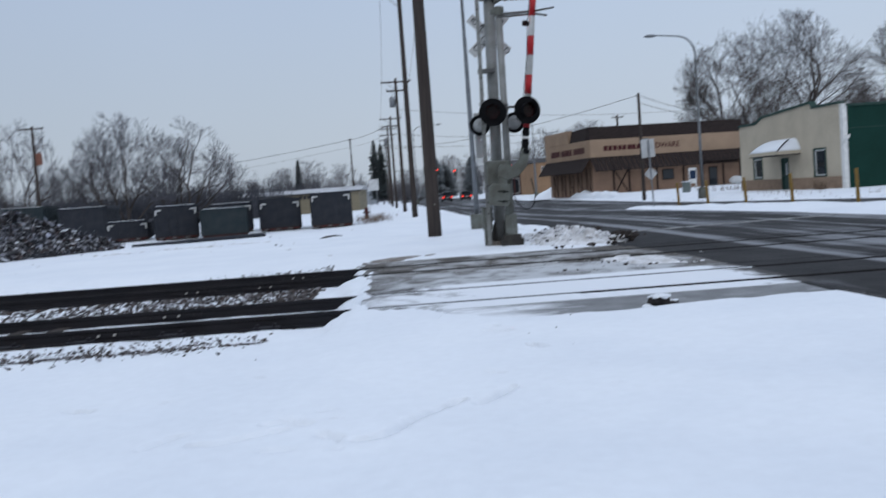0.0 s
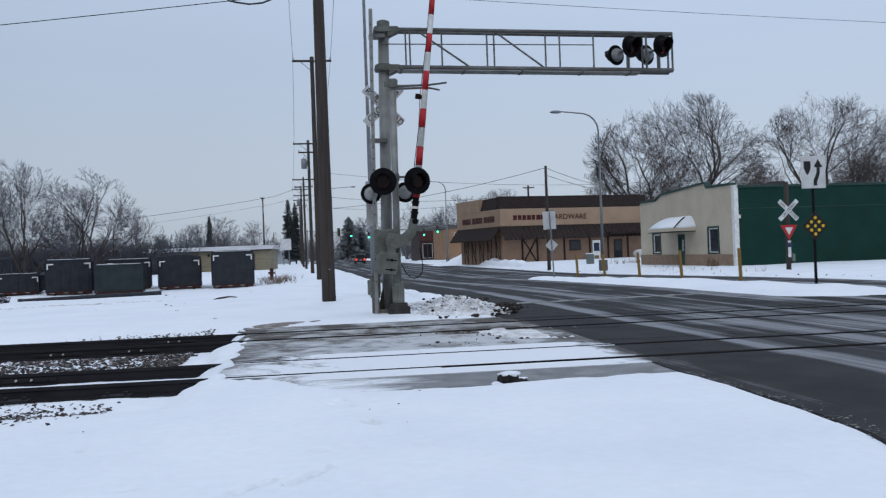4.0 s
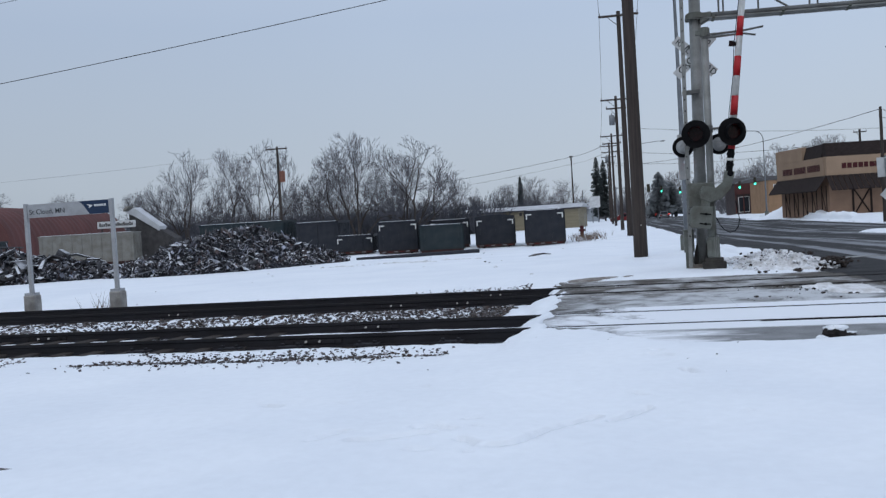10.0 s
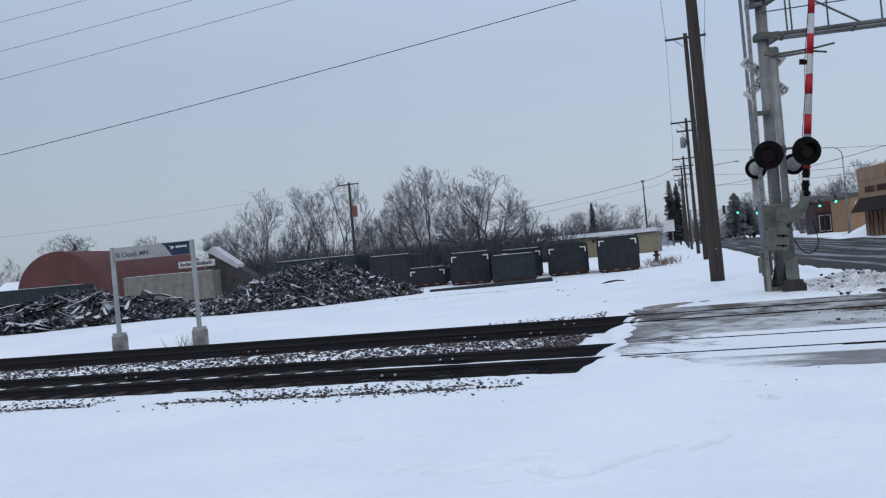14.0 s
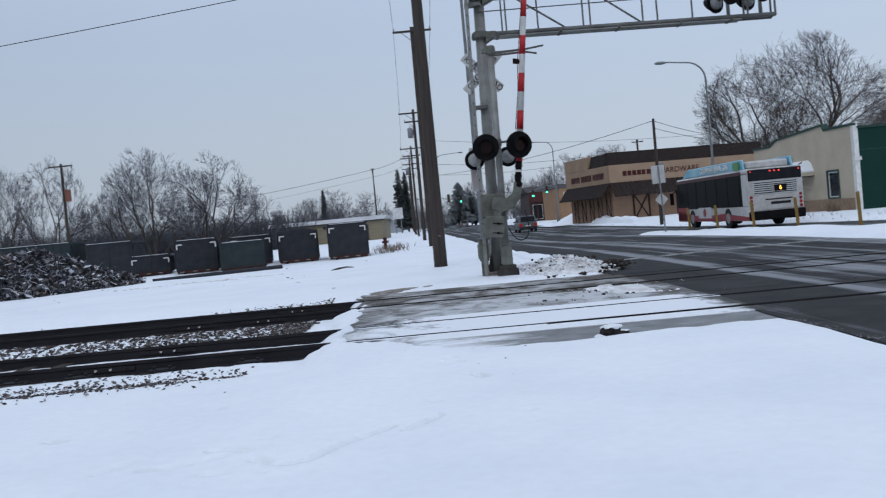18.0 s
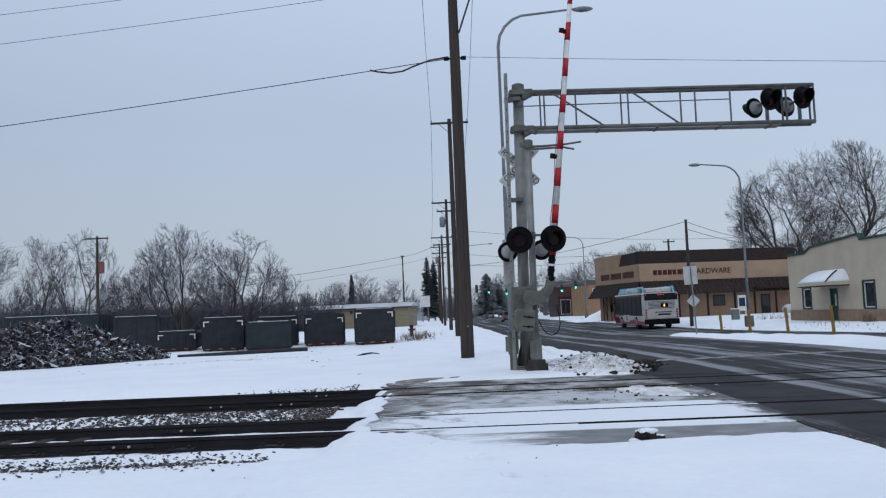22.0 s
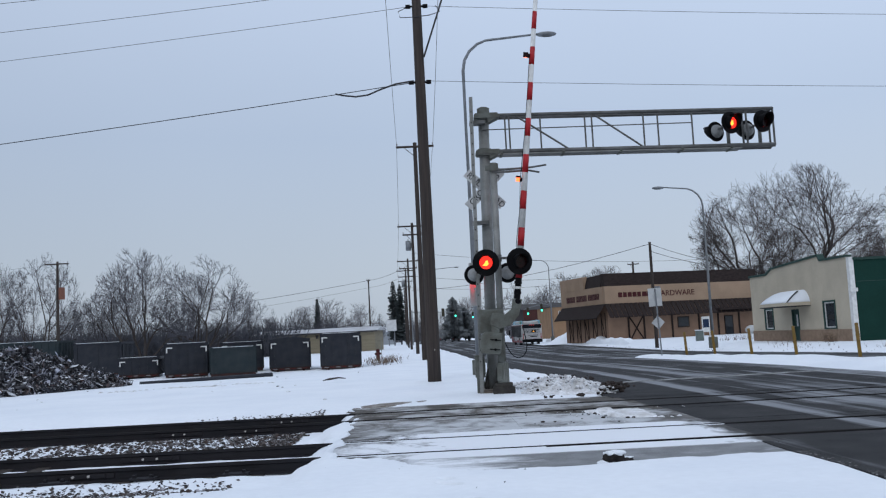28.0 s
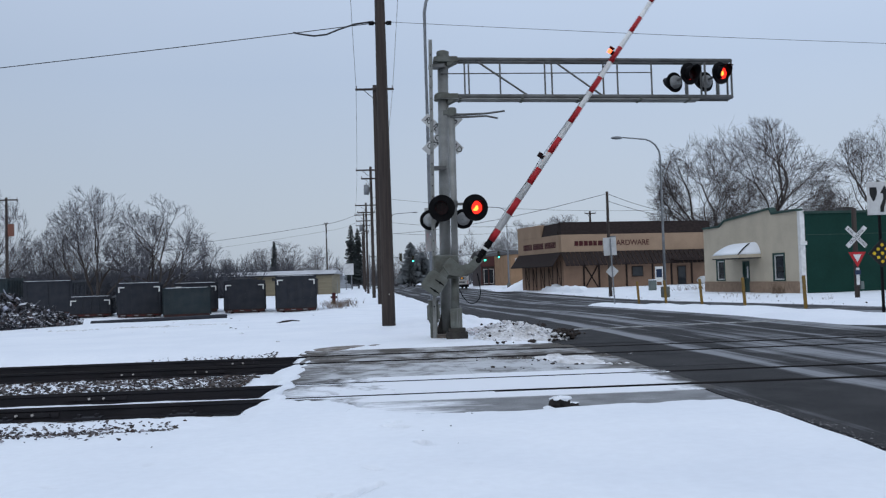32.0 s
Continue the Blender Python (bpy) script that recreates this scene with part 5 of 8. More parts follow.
def street_lamp(x, y, h, reach, base=0.22, label="curved grey street lamp with cobra head", turn=0.0, r=0.09):
    p = thing("street_lamp", label, "street lamp", Matrix.Translation((x, y, 0)) @ Matrix.Rotation(turn, 4, "Z"), "curved street lamps")
    bm = bmesh.new()
    box(bm, -base, base, -base, base, -0.1, 0.55)
    part("base", bm, M["mech"], p, bevel=0.03)
    bend = 1.1
    s = 1 if reach > 0 else -1
    pts = [(0, 0, 0.5), (0, 0, h * 0.4), (0, 0, h - bend)]
    pts += [(s * bend * (1 - math.cos(a)), 0, h - bend + bend * math.sin(a)) for a in (0.35, 0.7, 1.05, 1.35)]
    pts.append((reach, 0, h + 0.12))
    bm = bmesh.new()
    pipe(bm, pts, [r, r * 0.85, r * 0.65, r * 0.6, r * 0.58, r * 0.55, r * 0.5, r * 0.4], 12)
    part("curved_pole", bm, M["galv"], p, smooth=True)
    bm = bmesh.new()
    blob(bm, (reach + s * 0.3, 0, h + 0.1), (0.38, 0.14, 0.1), 2.0, sub=2, rough=0.05)
    part("lamp_head", bm, M["galv"], p, smooth=True)
    return p


street_lamp(1.29, 19.6, 11.9, 2.75, label="tall curved street lamp behind the signal mast")
street_lamp(16.2, 41.3, 9.45, -2.3)
street_lamp(-0.2, 118.0, 11.0, 3.4)
street_lamp(15.0, 104.0, 10.4, -2.3)


# ---------------------------------------------------------------- the yard left of the road
M["bin"] = mat("dark_painted_steel", (0.018, 0.021, 0.028), 0.6, (0.028, 0.03, 0.036), 2.5, 6, fine=30, bump=0.2)
M["bin_green"] = mat("dark_green_steel", (0.017, 0.027, 0.031), 0.6, (0.027, 0.035, 0.038), 2.5, 6, fine=30, bump=0.2)
M["rust"] = mat("rusty_steel", (0.05, 0.022, 0.019), 0.8, (0.028, 0.017, 0.016), 4, 6)


M["tape_white"] = mat("dirty_white_reflector", (0.3, 0.3, 0.3), 0.6, (0.18, 0.17, 0.17), 9, 4)
M["tape_red"] = mat("dirty_red_reflector", (0.12, 0.015, 0.012), 0.6, (0.06, 0.012, 0.01), 9, 4)


def container(name, label, x, y, turn, w, h, ln, ribs=5, material="bin", marks=True, stripes=True, arch=0.0, group="row of scrap containers", rim=0.09):
    """A roll-off container: the end towards the road, long sides with ribs, open on top."""
    c = thing(name, label, "scrap container", Matrix.Translation((x, y, 0)) @ Matrix.Rotation(radians(turn), 4, "Z"), group)
    z0 = -0.12
    bm = bmesh.new()
    t = 0.06
    box(bm, -w / 2, w / 2, 0, t, z0 + 0.16, h)
    part("end_wall", bm, M[material], c, bevel=0.012)
    bm = bmesh.new()
    box(bm, -w / 2, w / 2, ln - t, ln, z0 + 0.16, h)
    part("end_wall", bm, M[material], c)
    for s in (-1, 1):
        bm = bmesh.new()
        box(bm, s * w / 2 - t * (s > 0), s * w / 2 + t * (s < 0), t, ln - t, z0 + 0.16, h)
        part("side_wall", bm, M[material], c)
        for k in range(9):
            yy = 0.25 + (ln - 0.5) * k / 8
            bm = bmesh.new()
            box(bm, s * w / 2, s * (w / 2 + 0.07), yy - 0.05, yy + 0.05, z0 + 0.2, h - 0.05) if s > 0 else box(bm, -(w / 2 + 0.07), -w / 2, yy - 0.05, yy + 0.05, z0 + 0.2, h - 0.05)
            part("side_rib", bm, M[material], c)
    bm = bmesh.new()
    box(bm, -w / 2 + t, w / 2 - t, t, ln - t, z0 + 0.16, z0 + 0.22)
    part("floor_plate", bm, M[material], c)
    for yy0, yy1, x0, x1 in ((-0.03, t, -w / 2 - 0.05, w / 2 + 0.05), (ln - t, ln + 0.03, -w / 2 - 0.05, w / 2 + 0.05)):
        bm = bmesh.new()
        vs = []
        n = 10
        for i in range(n):
            a, b = x0 + (x1 - x0) * i / n, x0 + (x1 - x0) * (i + 1) / n
            za, zb = h + arch * math.sin(math.pi * i / n), h + arch * math.sin(math.pi * (i + 1) / n)
            lo = [bm.verts.new(v) for v in ((a, yy0, h - 0.02), (b, yy0, h - 0.02), (b, yy1, h - 0.02), (a, yy1, h - 0.02))]
            hi = [bm.verts.new(v) for v in ((a, yy0, za + rim), (b, yy0, zb + rim), (b, yy1, zb + rim), (a, yy1, za + rim))]
            bm.faces.new(hi)
            bm.faces.new(list(reversed(lo)))
            for q in range(4):
                bm.faces.new((lo[q], lo[(q + 1) % 4], hi[(q + 1) % 4], hi[q]))
        part("end_rim", bm, M[material], c)
    for s in (-1, 1):
        bm = bmesh.new()
        box(bm, min(s * w / 2, s * (w / 2 + 0.05)), max(s * w / 2, s * (w / 2 + 0.05)), t, ln - t, h, h + rim)
        part("side_rim", bm, M[material], c)
        bm = bmesh.new()
        box(bm, s * w * 0.33 - 0.06, s * w * 0.33 + 0.06, -0.05, ln, z0, z0 + 0.16)
        part("skid", bm, M["rust"], c)
    for k in range(ribs):
        xx = -w / 2 + 0.2 + (w - 0.4) * k / max(1, ribs - 1)
        bm = bmesh.new()
        box(bm, xx - 0.035, xx + 0.035, -0.035, 0, z0 + 0.2, h - 0.05)
        part("end_rib", bm, M[material], c)
    bm = bmesh.new()
    box(bm, -w / 2, w / 2, -0.05, 0.0, z0 + 0.1, z0 + 0.26)
    part("lower_beam", bm, M["rust"], c)
    if marks:
        for s in (-1, 1):
            bm = bmesh.new()
            box(bm, s * (w / 2 - 0.2) - 0.14, s * (w / 2 - 0.2) + 0.14, -0.042, -0.037, h - 0.16, h - 0.1)
            box(bm, s * (w / 2 - 0.07) - 0.03, s * (w / 2 - 0.07) + 0.03, -0.046, -0.042, h - 0.38, h - 0.1)
            part("corner_mark", bm, M["white"], c, "white reflective corner mark")
    if stripes:
        for k in range(6):
            xx = -w / 2 + 0.25 + (w - 0.5) * k / 5
            bm = bmesh.new()
            box(bm, xx - 0.11, xx + 0.11, -0.056, -0.051, z0 + 0.16, z0 + 0.2)
            part("reflector", bm, M["tape_white"] if k % 2 == 0 else M["tape_red"], c)
    for k, (x0, x1, y0, y1) in enumerate(((-w / 2 - 0.04, w / 2 + 0.04, -0.03, t),)):
        bm = bmesh.new()
        box(bm, -w / 2 + 0.1, w / 2 - 0.1, -0.02, t - 0.01, h + rim + arch, h + rim + arch + 0.02)
        if arch == 0:
            part("snow_line", bm, M["snow"], c)
        else:
            bm.free()
    return c


container("roll_off_container", "black roll-off scrap container with white corner marks", -5.2, 36.3, 6, 2.05, 1.75, 5.5)
container("roll_off_container", "black scrap container with a bowed top edge", -8.05, 37.3, 8, 2.1, 1.56, 5.5, arch=0.1, ribs=3)
container("roll_off_container", "open dark green scrap container in the snow", -9.98, 32.2, 11.5, 2.12, 1.3, 4.2, material="bin_green", ribs=2, marks=False, stripes=False)
container("roll_off_container", "dark scrap container standing behind another", -11.25, 40.2, 13, 2.3, 1.55, 5.0, stripes=False, ribs=2)
container("roll_off_container", "black scrap container with reflector strips", -13.05, 35.2, 13.5, 2.1, 1.62, 5.0)
container("roll_off_container", "low black scrap container beside the heap", -16.5, 38.2, 13, 2.1, 0.98, 5.0)
container("shipping_container", "long dark green container behind the scrap heap", -26.3, 44.0, 0, 6.0, 2.2, 2.4, ribs=14, material="bin_green", marks=False, stripes=False, group="")
container("shipping_container", "dark steel container behind the scrap heap", -21.0, 44.2, 0, 2.9, 1.95, 2.4, ribs=3, marks=False, stripes=False, group="")
container("shipping_container", "dark green container with a ribbed wall", -53.0, 47.0, 20, 9.0, 2.05, 2.4, ribs=18, material="bin_green", marks=False, stripes=False, group="")
M["pale_steel"] = mat("pale_grey_corrugated_steel", (0.2, 0.195, 0.175), 0.7, (0.15, 0.14, 0.12), 2, 5)
container("shipping_container", "pale grey ribbed container with a small opening", -39.3, 46.0, 18, 6.6, 2.15, 2.4, ribs=10, material="pale_steel", marks=False, stripes=False, group="")
bm = bmesh.new()
tube(bm, (-13.2, 28.2, -0.02), (-7.9, 31.0, 0.0), 0.11, seg=8)
tagged(part("steel_beam", bm, M["bin"]), "dark steel beam lying in the snow", "beam")

# --- scrap heaps
M["scrap"] = mat("mixed_scrap_metal", (0.05, 0.054, 0.064), 0.55, (0.08, 0.078, 0.083), 1.2, 5, fine=25, bump=0.2)
by_island(M["scrap"], ((0.0, (0.35, 0.35, 0.36)), (0.4, (0.7, 0.6, 0.58)), (0.6, (1.1, 1.1, 1.15)), (0.74, (1.8, 1.3, 1.1)), (0.82, (3.0, 3.0, 3.1)), (0.92, (6.0, 6.1, 6.4))), 0.8)


def scrap_piece(verts, faces, c, s, rng):
    """A bent strip, a plate, a bar or a crumpled box of scrap."""
    tip = 1.2 if s < 0.15 else 0.5
    q = Euler((rng.uniform(-tip, tip), rng.uniform(-tip, tip), rng.uniform(0, 6.3))).to_matrix()
    o = len(verts)
    kind = rng.random()
    if kind < 0.5:
        lx, ly, lz = s * rng.uniform(0.6, 1.3), s * rng.uniform(0.3, 0.75), s * 0.04
    elif kind < 0.94:
        lx, ly, lz = s * rng.uniform(1.0, 2.6), s * rng.uniform(0.06, 0.18), s * rng.uniform(0.04, 0.11)
    else:
        lx, ly, lz = s * rng.uniform(0.3, 0.7), s * rng.uniform(0.3, 0.5), s * rng.uniform(0.2, 0.4)
    bend = rng.uniform(-0.7, 0.7) * s
    for i in range(3):
        for sy in (-1, 1):
            for sz in (-1, 1):
                v = q @ Vector(((i - 1) * lx, sy * ly * rng.uniform(0.7, 1.1), sz * lz + (bend if i == 1 else 0)))
                verts.append((c[0] + v.x, c[1] + v.y, max(-0.1, c[2] + v.z)))
    for i in range(2):
        a, b = o + 4 * i, o + 4 * (i + 1)
        faces += [(a, a + 1, b + 1, b), (a + 1, a + 3, b + 3, b + 1), (a + 3, a + 2, b + 2, b + 3), (a + 2, a, b, b + 2)]
    faces += [(o, o + 2, o + 3, o + 1), (o + 8, o + 9, o + 11, o + 10)]


def scrap_heap(name, label, cx, cy, rx, ry, h, turn, loose, picked, seed, sizes=(0.12, 0.16, 0.2, 0.28)):
    rng = random.Random(seed)
    heap = thing(name, label, "scrap heap", Matrix.Translation((cx, cy, 0)) @ Matrix.Rotation(radians(turn), 4, "Z"), "scrap heaps")

    def hz(u, v):
        d = math.hypot(u, v)
        return h * max(0.0, 1 - d ** 1.6) * (1 + 0.45 * noise.fractal(Vector((u * 2.4 + seed, v * 2.4, 0)), 1, 2, 3))

    bm = bmesh.new()
    g = [[bm.verts.new((rx * (i / 10 - 1) * 1.02, ry * (j / 10 - 1) * 1.02, hz(i / 10 - 1, j / 10 - 1) * 0.85 - 0.1)) for j in range(21)] for i in range(21)]
    for i in range(20):
        for j in range(20):
            bm.faces.new((g[i][j], g[i + 1][j], g[i + 1][j + 1], g[i][j + 1]))
    part("heap_core", bm, M["bin"], heap)

    def spot():
        while True:
            u, v = rng.uniform(-1, 1), rng.uniform(-1, 0.75)
            if math.hypot(u, v) < 1.0:
                return rx * u, ry * v, hz(u, v)

    verts, faces = [], []
    for _ in range(loose):
        x, y, z = spot()
        scrap_piece(verts, faces, (x, y, z + rng.uniform(-0.05, 0.12)), rng.choice((0.04, 0.06, 0.08, 0.1, 0.14)), rng)
    tagged(mesh_of("loose_scrap", verts, faces, M["scrap"], heap), kind="stuff")
    for _ in range(picked):
        x, y, z = spot()
        v2, f2 = [], []
        scrap_piece(v2, f2, (0, 0, 0), rng.choice(sizes), rng)
        lo = min(v[2] for v in v2)
        ob = mesh_of("scrap_piece", v2, f2, M["scrap_one"], heap)
        ob.matrix_basis = Matrix.Translation((x, y, z + 0.1))
    return heap


M["scrap_one"] = mat("bent_sheet_metal", (0.11, 0.112, 0.12), 0.55, (0.035, 0.032, 0.033), 2, 5, per_object=0.85, fine=25, bump=0.2)
by_island(M["scrap_one"], ((0.0, (0.8, 0.8, 0.8)), (0.6, (1.2, 1.2, 1.2))), 0.75)
scrap_heap("scrap_heap", "tall heap of tangled dark scrap metal dusted with snow", -17.8, 24.6, 5.4, 3.2, 1.45, 42, 9500, 190, 3)
scrap_heap("scrap_heap", "low heap of twisted scrap and car parts", -26.6, 20.6, 5.6, 2.6, 1.15, 22, 5500, 210, 7, (0.16, 0.25, 0.36, 0.5))
scrap_heap("scrap_heap", "far heap of scrap metal behind the platform sign", -33.0, 20.5, 5.0, 3.0, 1.3, 5, 3600, 130, 9, (0.16, 0.25, 0.36, 0.5))

# --- the station sign
M["text_grey"] = mat("dark_grey_lettering", (0.05, 0.055, 0.06), 0.5, bump=0)
M["navy"] = mat("navy_sign_panel", (0.012, 0.028, 0.065), 0.4, (0.02, 0.035, 0.07), 4, 3, bump=0.02)
M["grey_post"] = mat("grey_painted_post", (0.34, 0.35, 0.36), 0.5, (0.28, 0.285, 0.29), 4, 4)
SA, SB = Vector((-14.42, 6.95, 0)), Vector((-12.22, 7.05, 0))
ss = thing("station_sign", "grey station name sign on two posts in concrete", "station sign", Matrix.Translation(SA) @ Matrix.Rotation(math.atan2(SB.y - SA.y, SB.x - SA.x), 4, "Z"))
W = (SB - SA).length
for x in (0, W):
    bm = bmesh.new()
    box(bm, -0.145, 0.145, -0.145, 0.145, -0.25, 0.33)
    b = part("footing", bm, M["concrete"], ss, "stained concrete footing", at=Matrix.Translation((x, 0, 0)), bevel=0.02)
    bm = bmesh.new()
    box(bm, -0.12, 0.12, -0.12, 0.12, 0.33, 0.39)
    part("base_plate", bm, M["grey_post"], ss, at=Matrix.Translation((x, 0, 0)))
    bm = bmesh.new()
    box(bm, -0.045, 0.045, -0.045, 0.045, 0.39, 2.5)
    part("post", bm, M["grey_post"], ss, at=Matrix.Translation((x, 0, 0)), bevel=0.008)
bm = bmesh.new()
box(bm, 0.047, W - 0.047, -0.03, 0.03, 2.16, 2.48)
part("sign_panel", bm, M["grey_post"], ss, bevel=0.006)
bm = bmesh.new()
prism(bm, [(1.38, 2.475), (1.47, 2.42), (1.56, 2.3), (1.66, 2.165), (W - 0.06, 2.165), (W - 0.06, 2.475)], 0.031, 0.035, Matrix.Rotation(radians(90), 4, "X"))
part("blue_field", bm, M["navy"], ss, "navy blue end of the sign")
bm = bmesh.new()
prism(bm, [(1.58, 2.4), (1.74, 2.37), (1.72, 2.34), (1.64, 2.3), (1.66, 2.35)], 0.036, 0.039, Matrix.Rotation(radians(90), 4, "X"))
part("emblem", bm, M["sign_white"], ss)
for k in range(5):
    bm = bmesh.new()
    box(bm, 1.78 + 0.062 * k, 1.83 + 0.062 * k, -0.039, -0.036, 2.335, 2.385)
    part("lettering_bar", bm, M["sign_white"], ss)
words("St Cloud, MN", 0.165, M["text_grey"], ss, Matrix.Translation((0.1, -0.032, 2.29)) @ FACE, "dark lettering", align="LEFT")

# --- weeds and small things in the snow
M["weed"] = mat("dry_weeds", (0.16, 0.11, 0.075), 0.9, (0.1, 0.07, 0.05), 5, 3, bump=0)


def weeds(name, label, cx, cy, rx, ry, count, h, seed):
    rng = random.Random(seed)
    verts, faces = [], []
    for _ in range(count):
        x, y = cx + rng.gauss(0, rx), cy + rng.gauss(0, ry)
        z = ground_z(x, y)
        for _ in range(3):
            a, ln, w = rng.uniform(0, 6.3), h * rng.uniform(0.4, 1.1), 0.008
            tip = (x + math.cos(a) * ln * 0.45, y + math.sin(a) * ln * 0.45, z + ln)
            o = len(verts)
            verts += [(x - w, y, z), (x + w, y, z), (x, y + 2 * w, z), tip]
            faces += [(o, o + 1, o + 3), (o + 1, o + 2, o + 3), (o + 2, o, o + 3)]
    return tagged(mesh_of(name, verts, faces, M["weed"]), label, "weeds", kind="stuff")


weeds("dry_weeds", "dry brown weeds beside the scrap container", -3.2, 39.5, 0.5, 1.6, 90, 0.5, 1)
weeds("dry_weeds", "thin dry weeds round the hydrant", -3.6, 47.0, 0.7, 2.5, 60, 0.45, 2)
weeds("dry_weeds", "few dry stalks in the snow by the sign", -13.0, 7.6, 0.25, 0.2, 4, 0.45, 3)
weeds("dry_weeds", "dry weeds on the edge of the yard", -13.3, 7.9, 0.2, 0.2, 3, 0.5, 4)
M["hydrant"] = mat("dull_dark_red_iron", (0.07, 0.012, 0.012), 0.7, (0.03, 0.01, 0.01), 6, 4)
hyd = thing("fire_hydrant", "small dark red fire hydrant in the snow", "fire hydrant", Matrix.Translation((-4.1, 50.0, -0.05)))
bm = bmesh.new()
tube(bm, (0, 0, 0), (0, 0, 0.6), 0.13, 0.12, 12)
part("barrel", bm, M["hydrant"], hyd, smooth=True)
bm = bmesh.new()
blob(bm, (0, 0, 0.66), (0.15, 0.15, 0.12), 1.0, 2, 0.02)
part("bonnet", bm, M["hydrant"], hyd, smooth=True)
for s in (-1, 1):
    bm = bmesh.new()
    tube(bm, (s * 0.1, 0, 0.45), (s * 0.22, 0, 0.45), 0.07, seg=10)
    part("nozzle", bm, M["hydrant"], hyd)
bm = bmesh.new()
tube(bm, (0.25, 0, 0), (0.25, 0, 1.6), 0.02, seg=6)
part("marker_rod", bm, M["alu"], hyd)
bm = bmesh.new()
pipe(bm, [(-4.3, 21.1, 0.02), (-4.1, 21.35, 0.07), (-3.8, 21.5, 0.1), (-3.55, 21.75, 0.06)], [0.03, 0.04, 0.03, 0.015], 6)
tagged(part("fallen_branch", bm, M["pole"]), "broken dark branch lying on the snow", "branch")


# --- far buildings on the left
def house(name, label, x, y, turn, w, d, h, roof, wall, roof_mat, category="building", gable=True, overhang=0.3, windows=(), letters=False):
    b = thing(name, label, category, Matrix.Translation((x, y, -0.1)) @ Matrix.Rotation(radians(turn), 4, "Z"))
    bm = bmesh.new()
    box(bm, 0, w, 0, d, 0, h)
    part("wall", bm, M[wall], b)
    bm = bmesh.new()
    o = overhang
    if gable == "x":
        pts = [(-o, h), (d / 2, h + roof), (d + o, h)]
        lo = [bm.verts.new((-o, p[0], p[1])) for p in pts]
        hi = [bm.verts.new((w + o, p[0], p[1])) for p in pts]
    else:
        pts = [(-o, h), (w / 2, h + roof), (w + o, h)]
        lo = [bm.verts.new((p[0], -o, p[1])) for p in pts]
        hi = [bm.verts.new((p[0], d + o, p[1])) for p in pts]
    for i in range(2):
        bm.faces.new((lo[i], lo[i + 1], hi[i + 1], hi[i]))
    bm.faces.new(lo)
    bm.faces.new(list(reversed(hi)))
    bm.faces.new((lo[0], hi[0], hi[2], lo[2]))
    bmesh.ops.recalc_face_normals(bm, faces=bm.faces)
    part("roof", bm, M[roof_mat], b)
    for x0, x1, z0, z1 in windows:
        bm = bmesh.new()
        box(bm, x0, x1, -0.03, 0.02, z0, z1)
        wdw = part("window", bm, M["white"], b)
        bm = bmesh.new()
        box(bm, x0 + 0.08, x1 - 0.08, -0.045, -0.03, z0 + 0.08, z1 - 0.08)
        part("pane", bm, M["pane"], wdw)
    return b


M["pane"] = mat("dark_window_glass", (0.02, 0.024, 0.03), 0.1, (0.03, 0.035, 0.04), 3, 2, bump=0, spec=0.35)
M["tan_wall"] = mat("dull_yellow_siding", (0.25, 0.215, 0.15), 0.85, (0.2, 0.175, 0.12), 1.0, 4, stretch=(0.3, 0.3, 4))
M["grey_wall"] = mat("pale_grey_siding", (0.32, 0.34, 0.36), 0.8, (0.26, 0.28, 0.3), 1.0, 4, stretch=(0.3, 0.3, 4))
M["dark_roof"] = mat("dark_shingle_roof", (0.045, 0.042, 0.042), 0.9, (0.07, 0.066, 0.065), 2, 5)
M["red_steel"] = mat("dull_red_corrugated_steel", (0.115, 0.047, 0.043), 0.8, (0.09, 0.04, 0.037), 0.7, 5, stretch=(1, 1, 0.3), fine=14)
M["roof_snow"] = mat("thin_dirty_roof_snow", (0.5, 0.51, 0.53), 0.8, (0.38, 0.385, 0.39), 0.8, 5)
lb = house("long_building", "long low tan building with a thin snowy roof", -22.7, 101.0, -4, 15.2, 8, 2.55, 0.55, "tan_wall", "roof_snow", gable="x", overhang=0.35)
for k in range(5):
    bm = bmesh.new()
    box(bm, 7.8 + 0.5 * k, 8.15 + 0.5 * k, -0.05, -0.01, 1.85, 2.25)
    part("lettering_bar", bm, M["dark_roof"], lb)
bm = bmesh.new()
box(bm, -0.35, 15.55, -0.4, -0.35, 2.38, 2.56)
part("fascia_board", bm, M["dark_roof"], lb)
bm = bmesh.new()
box(bm, 12.6, 13.5, -0.05, 0, 0, 2.0)
part("door", bm, M["dark_roof"], lb)
for x in (2.0, 5.0, 10.5):
    bm = bmesh.new()
    box(bm, x - 0.05, x + 0.05, -0.04, 0.0, 0, 2.5)
    part("pilaster", bm, M["tan_wall"], lb)

house("house", "small pale gabled house behind the containers", -30.2, 108.0, 0, 5.0, 6, 2.0, 1.3, "grey_wall", "snow", "house", windows=((1.6, 2.6, 1.0, 1.8),))
house("shed", "low shed with a snowy roof", -70, 62, 25, 9, 6, 2.4, 0.9, "grey_wall", "snow", "shed", gable="x")

